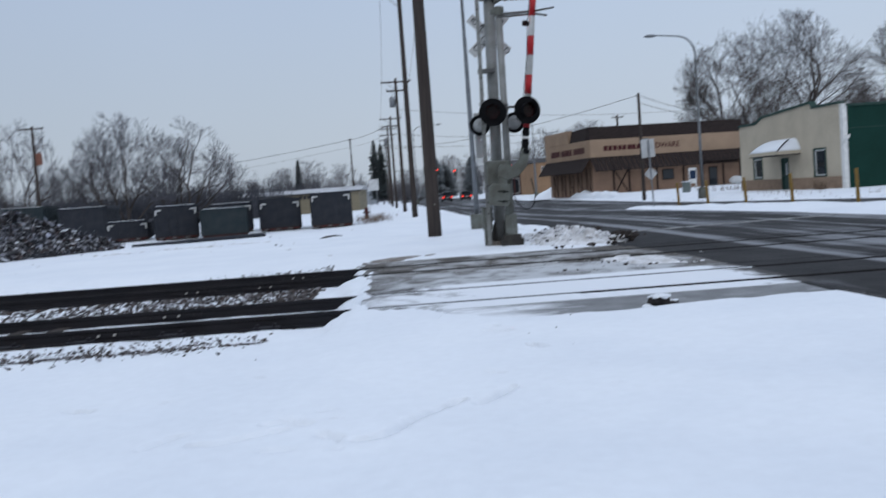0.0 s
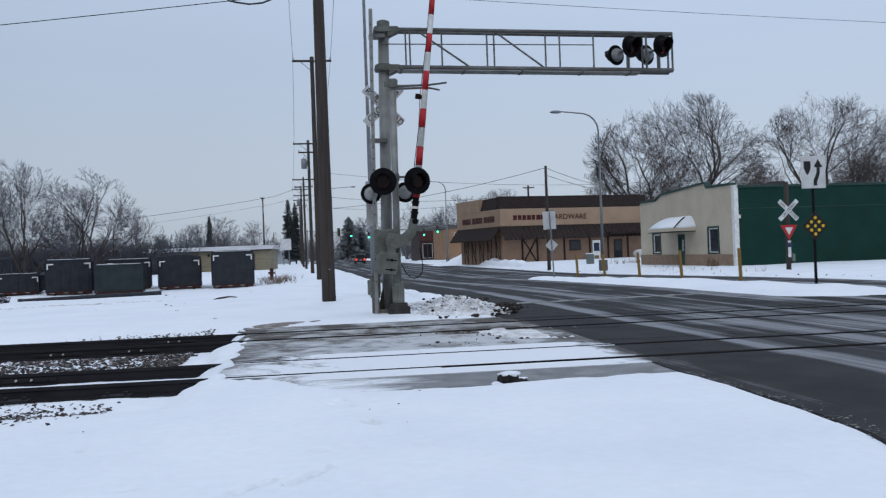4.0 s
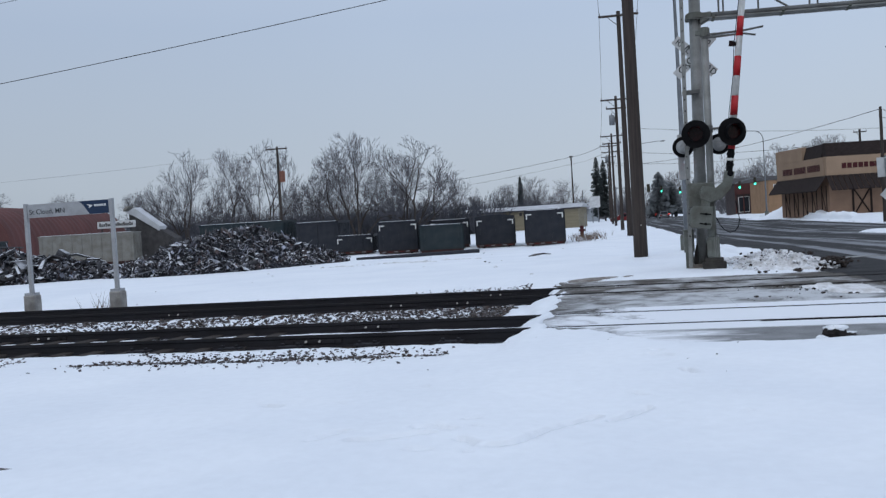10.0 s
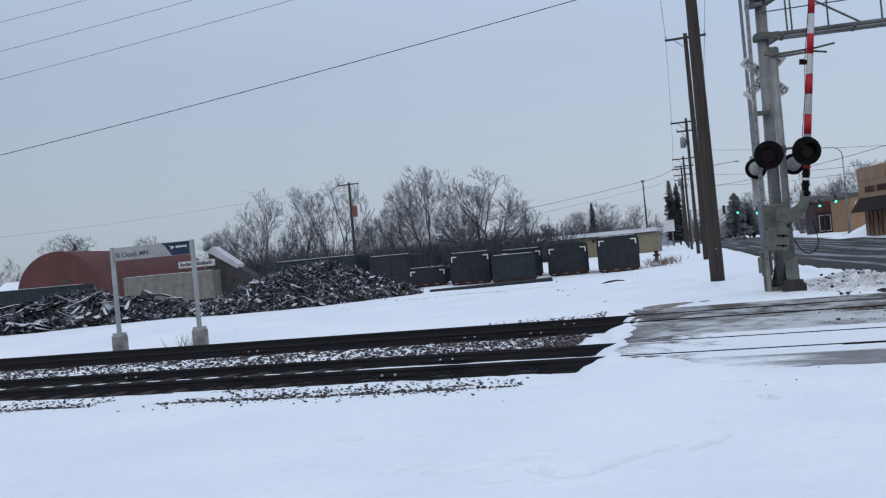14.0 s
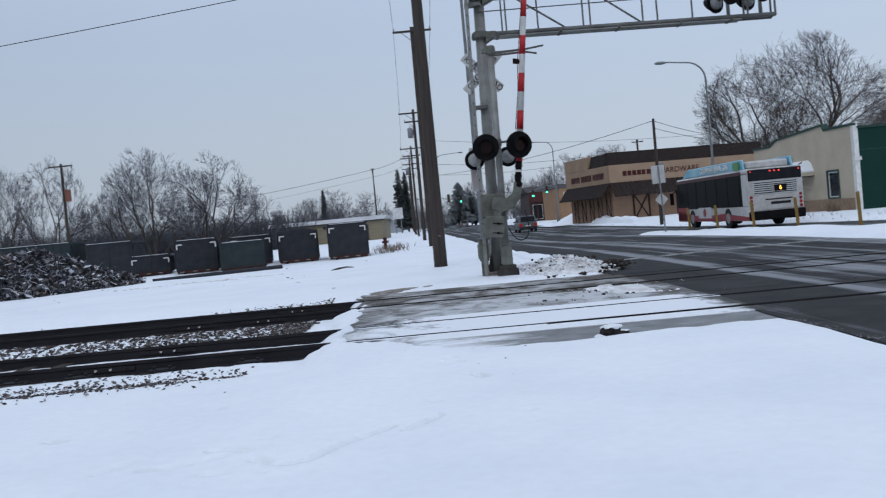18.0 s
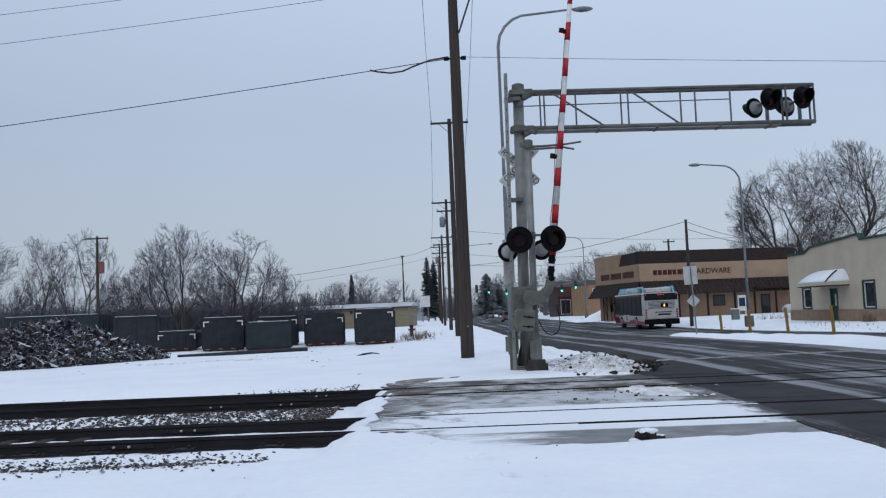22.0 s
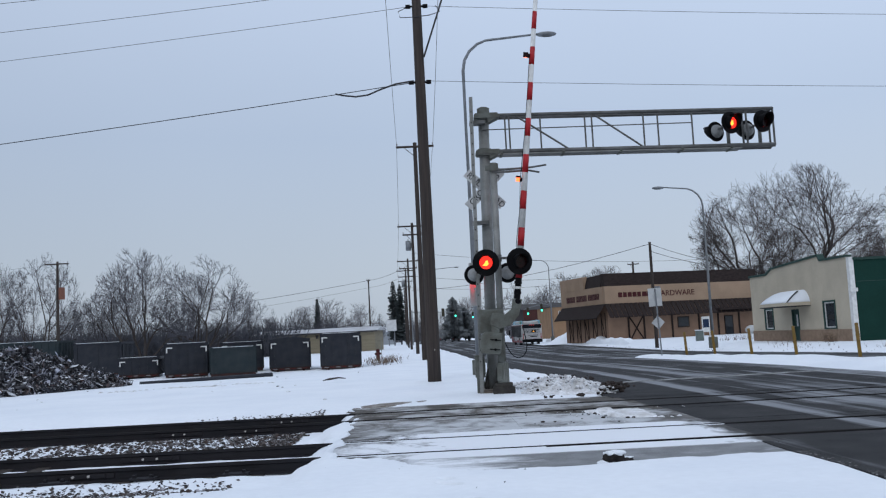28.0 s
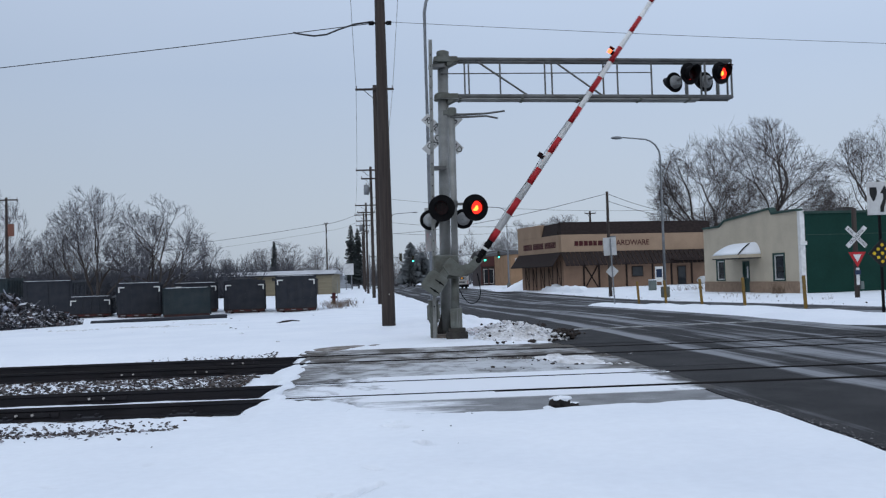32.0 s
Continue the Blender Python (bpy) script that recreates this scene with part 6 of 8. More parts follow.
qh = thing("quonset_hut", "dull red corrugated arched steel hut", "steel hut", Matrix.Translation((-59.8, 58.5, -0.1)) @ Matrix.Rotation(radians(10), 4, "Z"))
QR, QL, QS = 4.1, 27.0, 1.55
bm = bmesh.new()
n = 30
arch = [(QR, 0.0)] + [(QR * math.cos(math.pi * i / n), QS + QR * math.sin(math.pi * i / n)) for i in range(n + 1)] + [(-QR, 0.0)]
rings = []
for j in range(55):
    y = QL * j / 54
    s = 1 + (0.006 if j % 2 else -0.006)
    rings.append([bm.verts.new((x * s, y, z * s)) for x, z in arch])
for a, b in zip(rings, rings[1:]):
    for i in range(len(arch) - 1):
        bm.faces.new((a[i], a[i + 1], b[i + 1], b[i]))
part("arched_roof", bm, M["red_steel"], qh)
bm = bmesh.new()
prism(bm, [(x * 0.99, z * 0.99) for x, z in arch], -0.1, 0.1, Matrix.Rotation(radians(90), 4, "X"))
part("end_wall", bm, M["red_steel"], qh)
for x0, x1, z0, z1 in ((0.3, 1.5, 2.6, 2.9), (0.4, 1.4, 1.2, 2.4)):
    bm = bmesh.new()
    box(bm, x0, x1, -0.13, -0.1, z0, z1)
    part("vent", bm, M["dark_roof"], qh)
bm = bmesh.new()
tube(bm, (0.4, 3.0, 5.7), (0.4, 3.0, 6.3), 0.2, seg=8)
part("roof_vent", bm, M["dark_roof"], qh)

rs = thing("company_sign", "white sign board on the scrap yard shed", "sign", Matrix.Translation((-40.6, 49.5, 2.62)) @ Matrix.Rotation(radians(10), 4, "Z"))
bm = bmesh.new()
box(bm, 0, 2.95, -0.04, 0.04, 0, 0.52)
part("board", bm, M["sign_white"], rs)
for k in range(17):
    bm = bmesh.new()
    box(bm, 0.16 + 0.155 * k, 0.27 + 0.155 * k, -0.05, -0.04, 0.14, 0.34 if k % 3 else 0.42)
    part("lettering_bar", bm, M["dark_roof"], rs)
for x in (0.3, 2.65):
    bm = bmesh.new()
    tube(bm, (x, 0.1, -2.72), (x, 0.1, 0.6), 0.06, seg=8)
    part("post", bm, M["dark_roof"], rs)
cv = thing("lean_to_shed", "dark shed with a steep snowy lean-to roof", "shed", Matrix.Translation((-36.3, 51.0, 0)))
bm = bmesh.new()
prism(bm, [(-2.5, -0.1), (1.2, -0.1), (1.2, 1.6), (0.0, 2.35), (-2.3, 3.7), (-2.5, 3.7)], -1.2, 0.0, Matrix.Rotation(radians(90), 4, "X"))
part("wall", bm, M["dark_roof"], cv)
bm = bmesh.new()
prism(bm, [(-2.65, 3.75), (-2.0, 4.12), (0.12, 2.56), (0.02, 2.22), (-2.0, 3.45)], -0.9, 0.12, Matrix.Rotation(radians(90), 4, "X"))
part("roof", bm, M["roof_snow"], cv, "steep white roof")
bm = bmesh.new()
prism(bm, [(-2.75, 3.86), (-2.35, 4.12), (-2.3, 4.26), (-2.5, 4.24), (-2.8, 3.98)], -0.4, 0.35, Matrix.Rotation(radians(90), 4, "X"))
part("roof_peak", bm, M["pale_steel"], cv)
for x in (0.35, 0.75, 1.1):
    bm = bmesh.new()
    box(bm, x - 0.12, x + 0.12, -0.06, 0.02, 0.4, 1.3)
    part("vent", bm, M["dark_roof"], cv)


# ---------------------------------------------------------------- right of the road
M["brown"] = mat("dark_brown_shingles", (0.02, 0.014, 0.013), 0.9, (0.032, 0.023, 0.021), 3, 5, fine=20, stretch=(1, 1, 3), spec=0.2)
M["tan_block"] = mat("tan_painted_block", (0.27, 0.175, 0.122), 0.9, (0.22, 0.142, 0.1), 0.8, 5, fine=25, bump=0.2)
M["tan_fascia"] = mat("tan_fascia_panel", (0.33, 0.232, 0.158), 0.85, (0.285, 0.2, 0.137), 0.7, 5, fine=20)
M["maroon"] = mat("dark_red_letters", (0.06, 0.008, 0.01), 0.6, bump=0)
M["cream"] = mat("cream_block_wall", (0.5, 0.44, 0.34), 0.85, (0.44, 0.385, 0.3), 0.9, 5, fine=25, bump=0.2)
M["green_wall"] = mat("deep_green_painted_block", (0.003, 0.028, 0.02), 0.85, (0.005, 0.036, 0.027), 0.8, 5, fine=15, bump=0.25)
M["green_trim"] = mat("dark_green_trim", (0.02, 0.05, 0.042), 0.6, (0.03, 0.06, 0.05), 3, 4)
M["brick"] = mat("tan_brick", (0.26, 0.185, 0.13), 0.9, (0.2, 0.14, 0.1), 3, 5, per_object=0.18)
M["yellow"] = mat("faded_yellow_bollard", (0.2, 0.12, 0.025), 0.7, (0.14, 0.09, 0.03), 4, 5, fine=20)
M["amber"] = mat("amber_reflector", (0.75, 0.5, 0.03), 0.3, bump=0)
M["sign_back"] = mat("aluminium_sign_back", (0.5, 0.51, 0.51), 0.5, (0.42, 0.43, 0.43), 3, 4, metal=0.1)
M["lit_lamp"] = mat("lit_sodium_lamp", (0.8, 0.5, 0.3), 0.4, bump=0, emit=(1.0, 0.34, 0.1), strength=2.6)
M["cabinet"] = mat("grey_green_cabinet", (0.14, 0.17, 0.16), 0.6, (0.11, 0.13, 0.125), 3, 4)


def mound(name, label, outline_x0, outline_x1, y0, y1, h, step=0.5, category="snow", material="snow", seed=1.0, base=None):
    """A long low body of snow between two edges that follow the road."""
    ys = steps(y0, (y1, step))
    n = 10
    verts, faces = [], []
    for y in ys:
        a, b = outline_x0(y), outline_x1(y)
        end = min(1.0, (y - y0) / 2.0, (y1 - y) / 2.5)
        end = math.sin(max(0.0, end) * math.pi / 2)
        mid = (a + b) / 2
        a, b = mid + (a - mid) * max(0.12, end), mid + (b - mid) * max(0.12, end)
        zb = (base(y) if base else 0.0)
        for k in range(n + 1):
            u = k / n
            x = a + (b - a) * u + 0.12 * fbm(y, k, 0.5, seed)
            edge = min(1.0, min(u, 1 - u) * 5)
            z = zb - 0.03 + (h * math.sin(edge * math.pi / 2) * (0.85 + 0.5 * fbm(x, y, 0.6, seed + 2))) * max(0.1, end)
            verts.append((x, y, z))
    w = n + 1
    for j in range(len(ys) - 1):
        for k in range(n):
            q = j * w + k
            faces.append((q, q + 1, q + 1 + w, q + w))
    return tagged(mesh_of(name, verts, faces, M[material], smooth=True), label, category, kind="structure")


mound("traffic_island", "snow-covered traffic island between the lanes", lambda y: road_x(11.25 + 0.35 * smooth_step(20, 40, y), y), lambda y: road_x(15.0 - 1.6 * smooth_step(18, 36, y), y), 8.6, 38.0, 0.16, base=road_z)
mound("snow_verge", "snow bank along the far kerb", lambda y: road_x(17.9, y), lambda y: road_x(21.5, y), -8, 150.0, 0.2, 1.2, seed=4.0, base=road_z)
mound("snow_ridge", "ridge of ploughed snow along the store", lambda y: road_x(18.9, y), lambda y: road_x(20.4, y), 66.0, 112.0, 0.75, 1.0, seed=8.0, base=road_z)
mound("snow_ridge", "bank of snow along the near kerb", lambda y: road_x(2.9, y), lambda y: road_x(3.85, y), 12.5, 150.0, 0.16, 1.0, seed=9.0, base=road_z)


def pile_z(x, y):
    """A wedge of ploughed snow that rises towards the store's corner."""
    u = smooth_step(12.6, 17.6, x) * smooth_step(90.5, 93.5, y + 0.4 * fbm(x, y, 0.5, 5.0)) * smooth_step(103.0, 97.0, y) * smooth_step(19.2, 18.0, x)
    return -0.3 + u * (1.75 + 0.5 * fbm(x, y, 0.45, 12.0) + 0.2 * fbm(x, y, 1.6, 3.0))


tagged(sheet("snow_pile", steps(12.0, (19.6, 0.25)), steps(90.0, (104.0, 0.3)), pile_z, M["snow"]), "tall heap of ploughed snow beside the store", "snow", kind="structure")


random.seed(31)
lumps("frozen_slush", "dark grit and slush along the far kerb", 90, lambda: (lambda y: (road_x(18.0, y) + random.gauss(0, 0.5), y, road_z(y) + random.uniform(0.03, 0.16)))(random.uniform(14, 70)), (0.008, 0.03), M["dark_lump"], "slush")


def bollard(x, y, h=1.2, lean=0.0):
    b = thing("bollard", "faded yellow steel bollard standing in the snow", "bollard", Matrix.Translation((x, y, 0)) @ Matrix.Rotation(lean, 4, "Y"), "row of yellow bollards")
    bm = bmesh.new()
    h *= 0.86
    tube(bm, (0, 0, -0.2), (0, 0, h), 0.062, 0.058, 14)
    part("tube", bm, M["yellow"], b, smooth=True)
    bm = bmesh.new()
    tube(bm, (0, 0, h), (0, 0, h + 0.02), 0.058, 0.04, 14)
    part("cap", bm, M["yellow"], b)
    bm = bmesh.new()
    tube(bm, (0, 0, h * 0.62), (0, 0, h * 0.62 + 0.1), 0.064, 0.064, 14)
    part("band", bm, M["yellow"], b)
    return b


for x, y, h, ln in ((11.9, 31.7, 1.15, -0.05), (12.3, 28.6, 1.2, -0.06), (12.9, 25.6, 1.25, -0.06), (13.27, 21.9, 1.3, -0.05), (13.8, 18.0, 1.35, -0.03)):
    bollard(x, y, h, ln)


def sign_post(name, label, x, y, h, r=0.035, lean=0.0, material="galv", category="road sign"):
    s = thing(name, label, category, Matrix.Translation((x, y, 0)) @ Matrix.Rotation(lean, 4, "Y"))
    bm = bmesh.new()
    box(bm, -r, r, -r, r, -0.2, h)
    part("post", bm, M[material], s, bevel=0.006)
    return s


# keep-right sign over an object marker on the nose of the island
kr = sign_post("island_sign", "white sign with a black arrow above a dotted marker", 14.03, 13.6, 3.9, 0.034, material="black")
bm = bmesh.new()
box(bm, -0.38, 0.38, -0.07, -0.055, 2.9, 3.86)
part("sign_plate", bm, M["sign_white"], kr, bevel=0.004)
UP = Matrix.Rotation(radians(90), 4, "X")
bm = bmesh.new()
prism(bm, [(-0.3, 3.7), (-0.3, 3.5), (-0.24, 3.36), (-0.19, 3.28), (-0.14, 3.36), (-0.08, 3.5), (-0.08, 3.7)], 0.0705, 0.074, UP)
part("island_symbol", bm, M["text_black"], kr)
bm = bmesh.new()
prism(bm, [(0.0, 2.98), (0.11, 2.98), (0.11, 3.1), (0.17, 3.24), (0.2, 3.34), (0.2, 3.52), (0.29, 3.52), (0.15, 3.76), (0.01, 3.52), (0.1, 3.52), (0.1, 3.38), (0.06, 3.28), (0.0, 3.14)], 0.0705, 0.074, UP)
part("arrow_symbol", bm, M["text_black"], kr)
bm = bmesh.new()
prism(bm, [(0, 1.37), (0.42, 1.79), (0, 2.21), (-0.42, 1.79)], 0.046, 0.062, UP)
mk = part("object_marker", bm, M["text_black"], kr, "black diamond plate with amber reflectors")
for dx, dz in ((0, 0), (0, 0.24), (0, -0.24), (0.24, 0), (-0.24, 0), (0.12, 0.12), (-0.12, 0.12), (0.12, -0.12), (-0.12, -0.12)):
    bm = bmesh.new()
    tube(bm, (dx, -0.069, 1.79 + dz), (dx, -0.078, 1.79 + dz), 0.048, seg=14)
    part("reflector", bm, M["amber"], mk)

# crossbuck with a yield sign on the far side
xb = thing("crossbuck_post", "white crossbuck above a yield sign on a wooden post", "crossbuck", Matrix.Translation((20.4, 27.0, 0)))
bm = bmesh.new()
tube(bm, (0, 0, -0.2), (0, 0, 4.0), 0.11, 0.1, 12)
part("post", bm, M["pole"], xb, smooth=True)
bm = bmesh.new()
box(bm, -0.07, 0.07, -0.135, -0.115, 0.6, 1.35)
part("white_strip", bm, M["sign_white"], xb)
crossbuck(xb, Matrix.Translation((0, -0.13, 2.72)), 1.22, 0.2, 0.17)
bm = bmesh.new()
prism(bm, [(-0.4, 2.05), (0.4, 2.05), (0, 1.37)], 0.125, 0.135, UP)
ys = part("yield_plate", bm, M["red"], xb, "red and white yield triangle")
bm = bmesh.new()
prism(bm, [(-0.19, 1.94), (0.19, 1.94), (0, 1.6)], 0.1355, 0.139, UP)
part("white_centre", bm, M["sign_white"], ys)
bm = bmesh.new()
box(bm, -0.13, 0.13, -0.15, -0.13, 1.05, 1.25)
part("blue_plate", bm, M["navy"], xb)
bm = bmesh.new()
box(bm, 0.14, 0.28, -0.1, 0.05, 0.4, 0.75)
part("meter_box", bm, M["cabinet"], xb)

# sign seen from behind at the end of the island
bs = sign_post("road_sign", "road sign seen from behind with a diamond plate", 11.0, 32.9, 3.2, 0.03, lean=-0.035)
bm = bmesh.new()
box(bm, -0.36, 0.3, 0.04, 0.055, 2.35, 3.25)
part("sign_plate", bm, M["sign_back"], bs, "dull aluminium back of a sign")
bm = bmesh.new()
prism(bm, [(0, 1.2), (0.33, 1.54), (0, 1.88), (-0.33, 1.54)], -0.055, -0.04, UP)
part("diamond_plate", bm, M["sign_back"], bs, "dull aluminium back of a diamond sign")

# --- hardware store
HW = thing("hardware_store", "tan hardware store with a brown mansard awning", "store", Matrix.Translation((17.2, 78.0, -0.2)) @ Matrix.Rotation(math.atan2(0.223, 0.975), 4, "Z"))
FL, SD = 17.0, 11.5
bm = bmesh.new()
box(bm, 0, FL, 0, 0.25, 0, 4.0)
part("front_wall", bm, M["tan_block"], HW)
bm = bmesh.new()
box(bm, 0, 0.25, 0.25, SD, 0, 4.0)
part("side_wall", bm, M["tan_block"], HW)
bm = bmesh.new()
box(bm, FL - 0.25, FL, 0.25, SD, 0, 5.6)
part("side_wall", bm, M["tan_block"], HW)
bm = bmesh.new()
box(bm, 0.25, FL - 0.25, SD - 0.25, SD, 0, 5.6)
part("back_wall", bm, M["tan_block"], HW)
bm = bmesh.new()
box(bm, -0.35, FL, -0.4, 0.0, 3.9, 5.65)
part("fascia", bm, M["tan_fascia"], HW, "tan fascia with dark red letters", bevel=0.02)
bm = bmesh.new()
box(bm, -0.4, 0.0, 0.0, SD, 3.9, 5.65)
part("fascia", bm, M["tan_fascia"], HW, bevel=0.02)
bm = bmesh.new()
box(bm, -0.42, 0.1, 4.8, SD, 5.65, 6.95)
part("parapet", bm, M["tan_fascia"], HW)
def mansard(a, b, inward, z0, z1, back, label=""):
    """A steep dark roof band from a to b, leaning inwards."""
    a, b, inward = Vector(a), Vector(b), Vector(inward)
    bm = bmesh.new()
    lo = [bm.verts.new(p + Vector((0, 0, z0))) for p in (a, b, b + inward * back, a + inward * back)]
    hi = [bm.verts.new(p + Vector((0, 0, z1))) for p in (a + inward * 0.35, b + inward * 0.35, b + inward * back, a + inward * back)]
    bm.faces.new(hi)
    bm.faces.new(list(reversed(lo)))
    for k in range(4):
        bm.faces.new((lo[k], lo[(k + 1) % 4], hi[(k + 1) % 4], hi[k]))
    bmesh.ops.recalc_face_normals(bm, faces=bm.faces)
    part("mansard_roof", bm, M["brown"], HW, label)


mansard((-0.2, -0.2, 0), (FL, -0.2, 0), (0, 1, 0), 5.65, 6.95, 0.9, "dark brown mansard roof")
mansard((-0.3, 0.75, 0), (-0.3, 4.8, 0), (1, 0, 0), 5.65, 6.9, 0.9)
bm = bmesh.new()
box(bm, 0.2, FL - 0.2, 0.2, SD - 0.2, 5.25, 5.4)
part("roof", bm, M["snow"], HW)


def awning_strip(a, b, out, z0, z1, parent, n=24, name="awning_board"):
    """A sloping shingled awning from point a to b along the wall, as narrow boards."""
    a, b, out = Vector(a), Vector(b), Vector(out)
    for i in range(n):
        p, q = a.lerp(b, i / n), a.lerp(b, (i + 1) / n - 0.004)
        bm = bmesh.new()
        vs = [bm.verts.new(v) for v in (p + Vector((0, 0, z1)), q + Vector((0, 0, z1)), q + out + Vector((0, 0, z0)), p + out + Vector((0, 0, z0)))]
        ws = [bm.verts.new(v.co + Vector((0, 0, -0.08))) for v in vs]
        bm.faces.new(list(reversed(vs)))
        bm.faces.new(ws)
        for k in range(4):
            bm.faces.new((vs[k], vs[(k + 1) % 4], ws[(k + 1) % 4], ws[k]))
        bmesh.ops.recalc_face_normals(bm, faces=bm.faces)
        part(name, bm, M["brown"], parent)


awning_strip((-0.4, -0.4, 0), (FL, -0.4, 0), (0, -1.1, 0), 2.55, 3.9, HW, 34)
awning_strip((-0.4, -0.4, 0), (-0.4, SD, 0), (-1.0, 0, 0), 2.55, 3.9, HW, 22)
bm = bmesh.new()
box(bm, 11.5, FL, -1.8, -0.45, 2.75, 2.95)
part("porch_roof", bm, M["brown"], HW)
# half-timber braces along the walls
for x in (2.2, 3.9, 7.0, 10.0, 12.2, 14.6, 16.6):
    bm = bmesh.new()
    box(bm, x - 0.09, x + 0.09, -0.06, 0.0, 0, 3.0)
    part("timber", bm, M["brown"], HW)
for s in (0, 1):
    bm = bmesh.new()
    tube(bm, (2.25, -0.04, 0.1 + 2.5 * s), (3.85, -0.04, 2.6 - 2.5 * s), 0.07, seg=4)
    part("timber", bm, M["brown"], HW)
for k in range(5):
    y = 0.6 + 2.2 * k
    for dy in (0, 1.0):
        bm = bmesh.new()
        box(bm, -0.05, 0.0, y + dy - 0.045, y + dy + 0.045, 0, 3.0)
        part("timber", bm, M["brown"], HW)
    bm = bmesh.new()
    tube(bm, (-0.02, y, 0.1), (-0.02, y + 1.0, 2.5), 0.04, seg=4)
    part("timber", bm, M["brown"], HW)
for x0, x1, z0, z1 in ((7.6, 8.9, 1.2, 2.3), (12.9, 13.9, 0.1, 2.2)):
    bm = bmesh.new()
    box(bm, x0, x1, -0.05, 0.0, z0, z1)
    w = part("window", bm, M["brown"], HW)
    bm = bmesh.new()
    box(bm, x0 + 0.1, x1 - 0.1, -0.06, -0.05, z0 + 0.1, z1 - 0.1)
    part("pane", bm, M["pane"], w)
words("HARDWARE", 0.78, M["maroon"], HW, Matrix.Translation((7.35, -0.41, 4.72)) @ FACE, "dark red raised letters", 0.02)
for k, w in enumerate((0.42, 0.4, 0.42, 0.42, 0.38, 0.48, 0.4, 0.42)):
    x = 1.1 + 0.52 * k
    bm = bmesh.new()
    box(bm, x, x + w, -0.43, -0.405, 4.5, 4.98)
    part("letter_bar", bm, M["maroon"], HW, "dark red plain bar")
for k in range(25):
    if k in (8, 17):
        continue
    y = 0.9 + 0.36 * k
    bm = bmesh.new()
    box(bm, -0.43, -0.405, y, y + 0.25, 4.38, 5.0)
    part("letter_bar", bm, M["maroon"], HW, "dark red plain bar")
# things before the store
cb = thing("utility_cabinet", "grey-green utility cabinet in the snow", "utility cabinet", Matrix.Translation((19.9, 56.5, -0.1)))
bm = bmesh.new()
box(bm, -0.26, 0.26, -0.22, 0.22, -0.1, 0.9)
part("cabinet_body", bm, M["cabinet"], cb, bevel=0.03)
bm = bmesh.new()
box(bm, -0.28, 0.28, -0.24, 0.24, 0.9, 0.96)
part("snow_cap", bm, M["snow"], cb, bevel=0.02)
pb = thing("notice_board", "white framed notice board on posts", "sign", Matrix.Translation((20.9, 58.0, -0.1)))
bm = bmesh.new()
box(bm, -0.3, 0.3, -0.05, 0.05, 0.75, 1.95)
part("board", bm, M["white"], pb, bevel=0.01)
bm = bmesh.new()
box(bm, -0.23, 0.23, -0.06, -0.051, 1.1, 1.75)
part("panel", bm, M["navy"], pb)
for x in (-0.25, 0.25):
    bm = bmesh.new()
    box(bm, x - 0.04, x + 0.04, -0.04, 0.04, -0.1, 0.75)
    part("leg", bm, M["white"], pb)
tb = thing("covered_pallet", "grey wrapped pallet stack by the store door", "pallet", Matrix.Translation((31.9, 78.9, -0.15)))
bm = bmesh.new()
blob(bm, (0, 0, 0.55), (0.7, 0.5, 0.5), 4.0, 3, 0.12)
part("cover", bm, M["sign_back"], tb, smooth=True)
bm = bmesh.new()
box(bm, -0.65, 0.65, -0.45, 0.45, -0.1, 0.12)
part("pallet_deck", bm, M["pole"], tb)
weeds("dry_shrubs", "dry brown shrubs before the store", 21.9, 53.2, 0.8, 0.8, 50, 0.5, 8)
weeds("dry_shrubs", "dry brown shrubs against the cream wall", 20.9, 36.2, 0.25, 0.3, 40, 0.75, 9)
weeds("dry_shrubs", "dry weeds along the far kerb", 18.2, 33.0, 0.4, 3.0, 40, 0.3, 10)

# --- cream and green building
TB = thing("cream_building", "cream block building with green side and trim", "building", Matrix.Translation((22.0, 36.0, -0.1)) @ Matrix.Rotation(math.atan2(11.7, -1.0) - math.pi / 2, 4, "Z"))
# in its space y runs along the front (from the corner), x away from the road
FB = 11.9


def front_top(y):
    if y < 2.7:
        return 4.62
    if y < 2.9:
        return 4.62 + (y - 2.7) * 1.5
    if y < 8.7:
        return 4.92 - (y - 2.9) * 0.055
    if y < 9.5:
        return 4.6 - (y - 8.7) * 0.4
    return 4.28


HOLES = ((1.43, 2.76, 0.8, 2.4), (5.6, 6.45, 0.05, 2.02), (8.86, 10.1, 0.82, 2.2))
bm = bmesh.new()
cuts = sorted({0.0, FB, 2.72, 2.9, 8.7, 9.5} | {v for h in HOLES for v in h[:2]})
for a, b in zip(cuts, cuts[1:]):
    hole = next((h for h in HOLES if h[0] <= a and b <= h[1]), None)
    spans = [(0.0, None)] if hole is None else [(0.0, hole[2]), (hole[3], None)]
    for z0, z1 in spans:
        za, zb = (front_top(a + 0.001), front_top(b - 0.001)) if z1 is None else (z1, z1)
        lo = [bm.verts.new(v) for v in ((0, a, z0), (0, b, z0), (0.25, b, z0), (0.25, a, z0))]
        hi = [bm.verts.new(v) for v in ((0, a, za), (0, b, zb), (0.25, b, zb), (0.25, a, za))]
        bm.faces.new(hi)
        bm.faces.new(list(reversed(lo)))
        for k in range(4):
            bm.faces.new((lo[k], lo[(k + 1) % 4], hi[(k + 1) % 4], hi[k]))
bmesh.ops.remove_doubles(bm, verts=bm.verts, dist=0.0005)
bmesh.ops.recalc_face_normals(bm, faces=bm.faces)
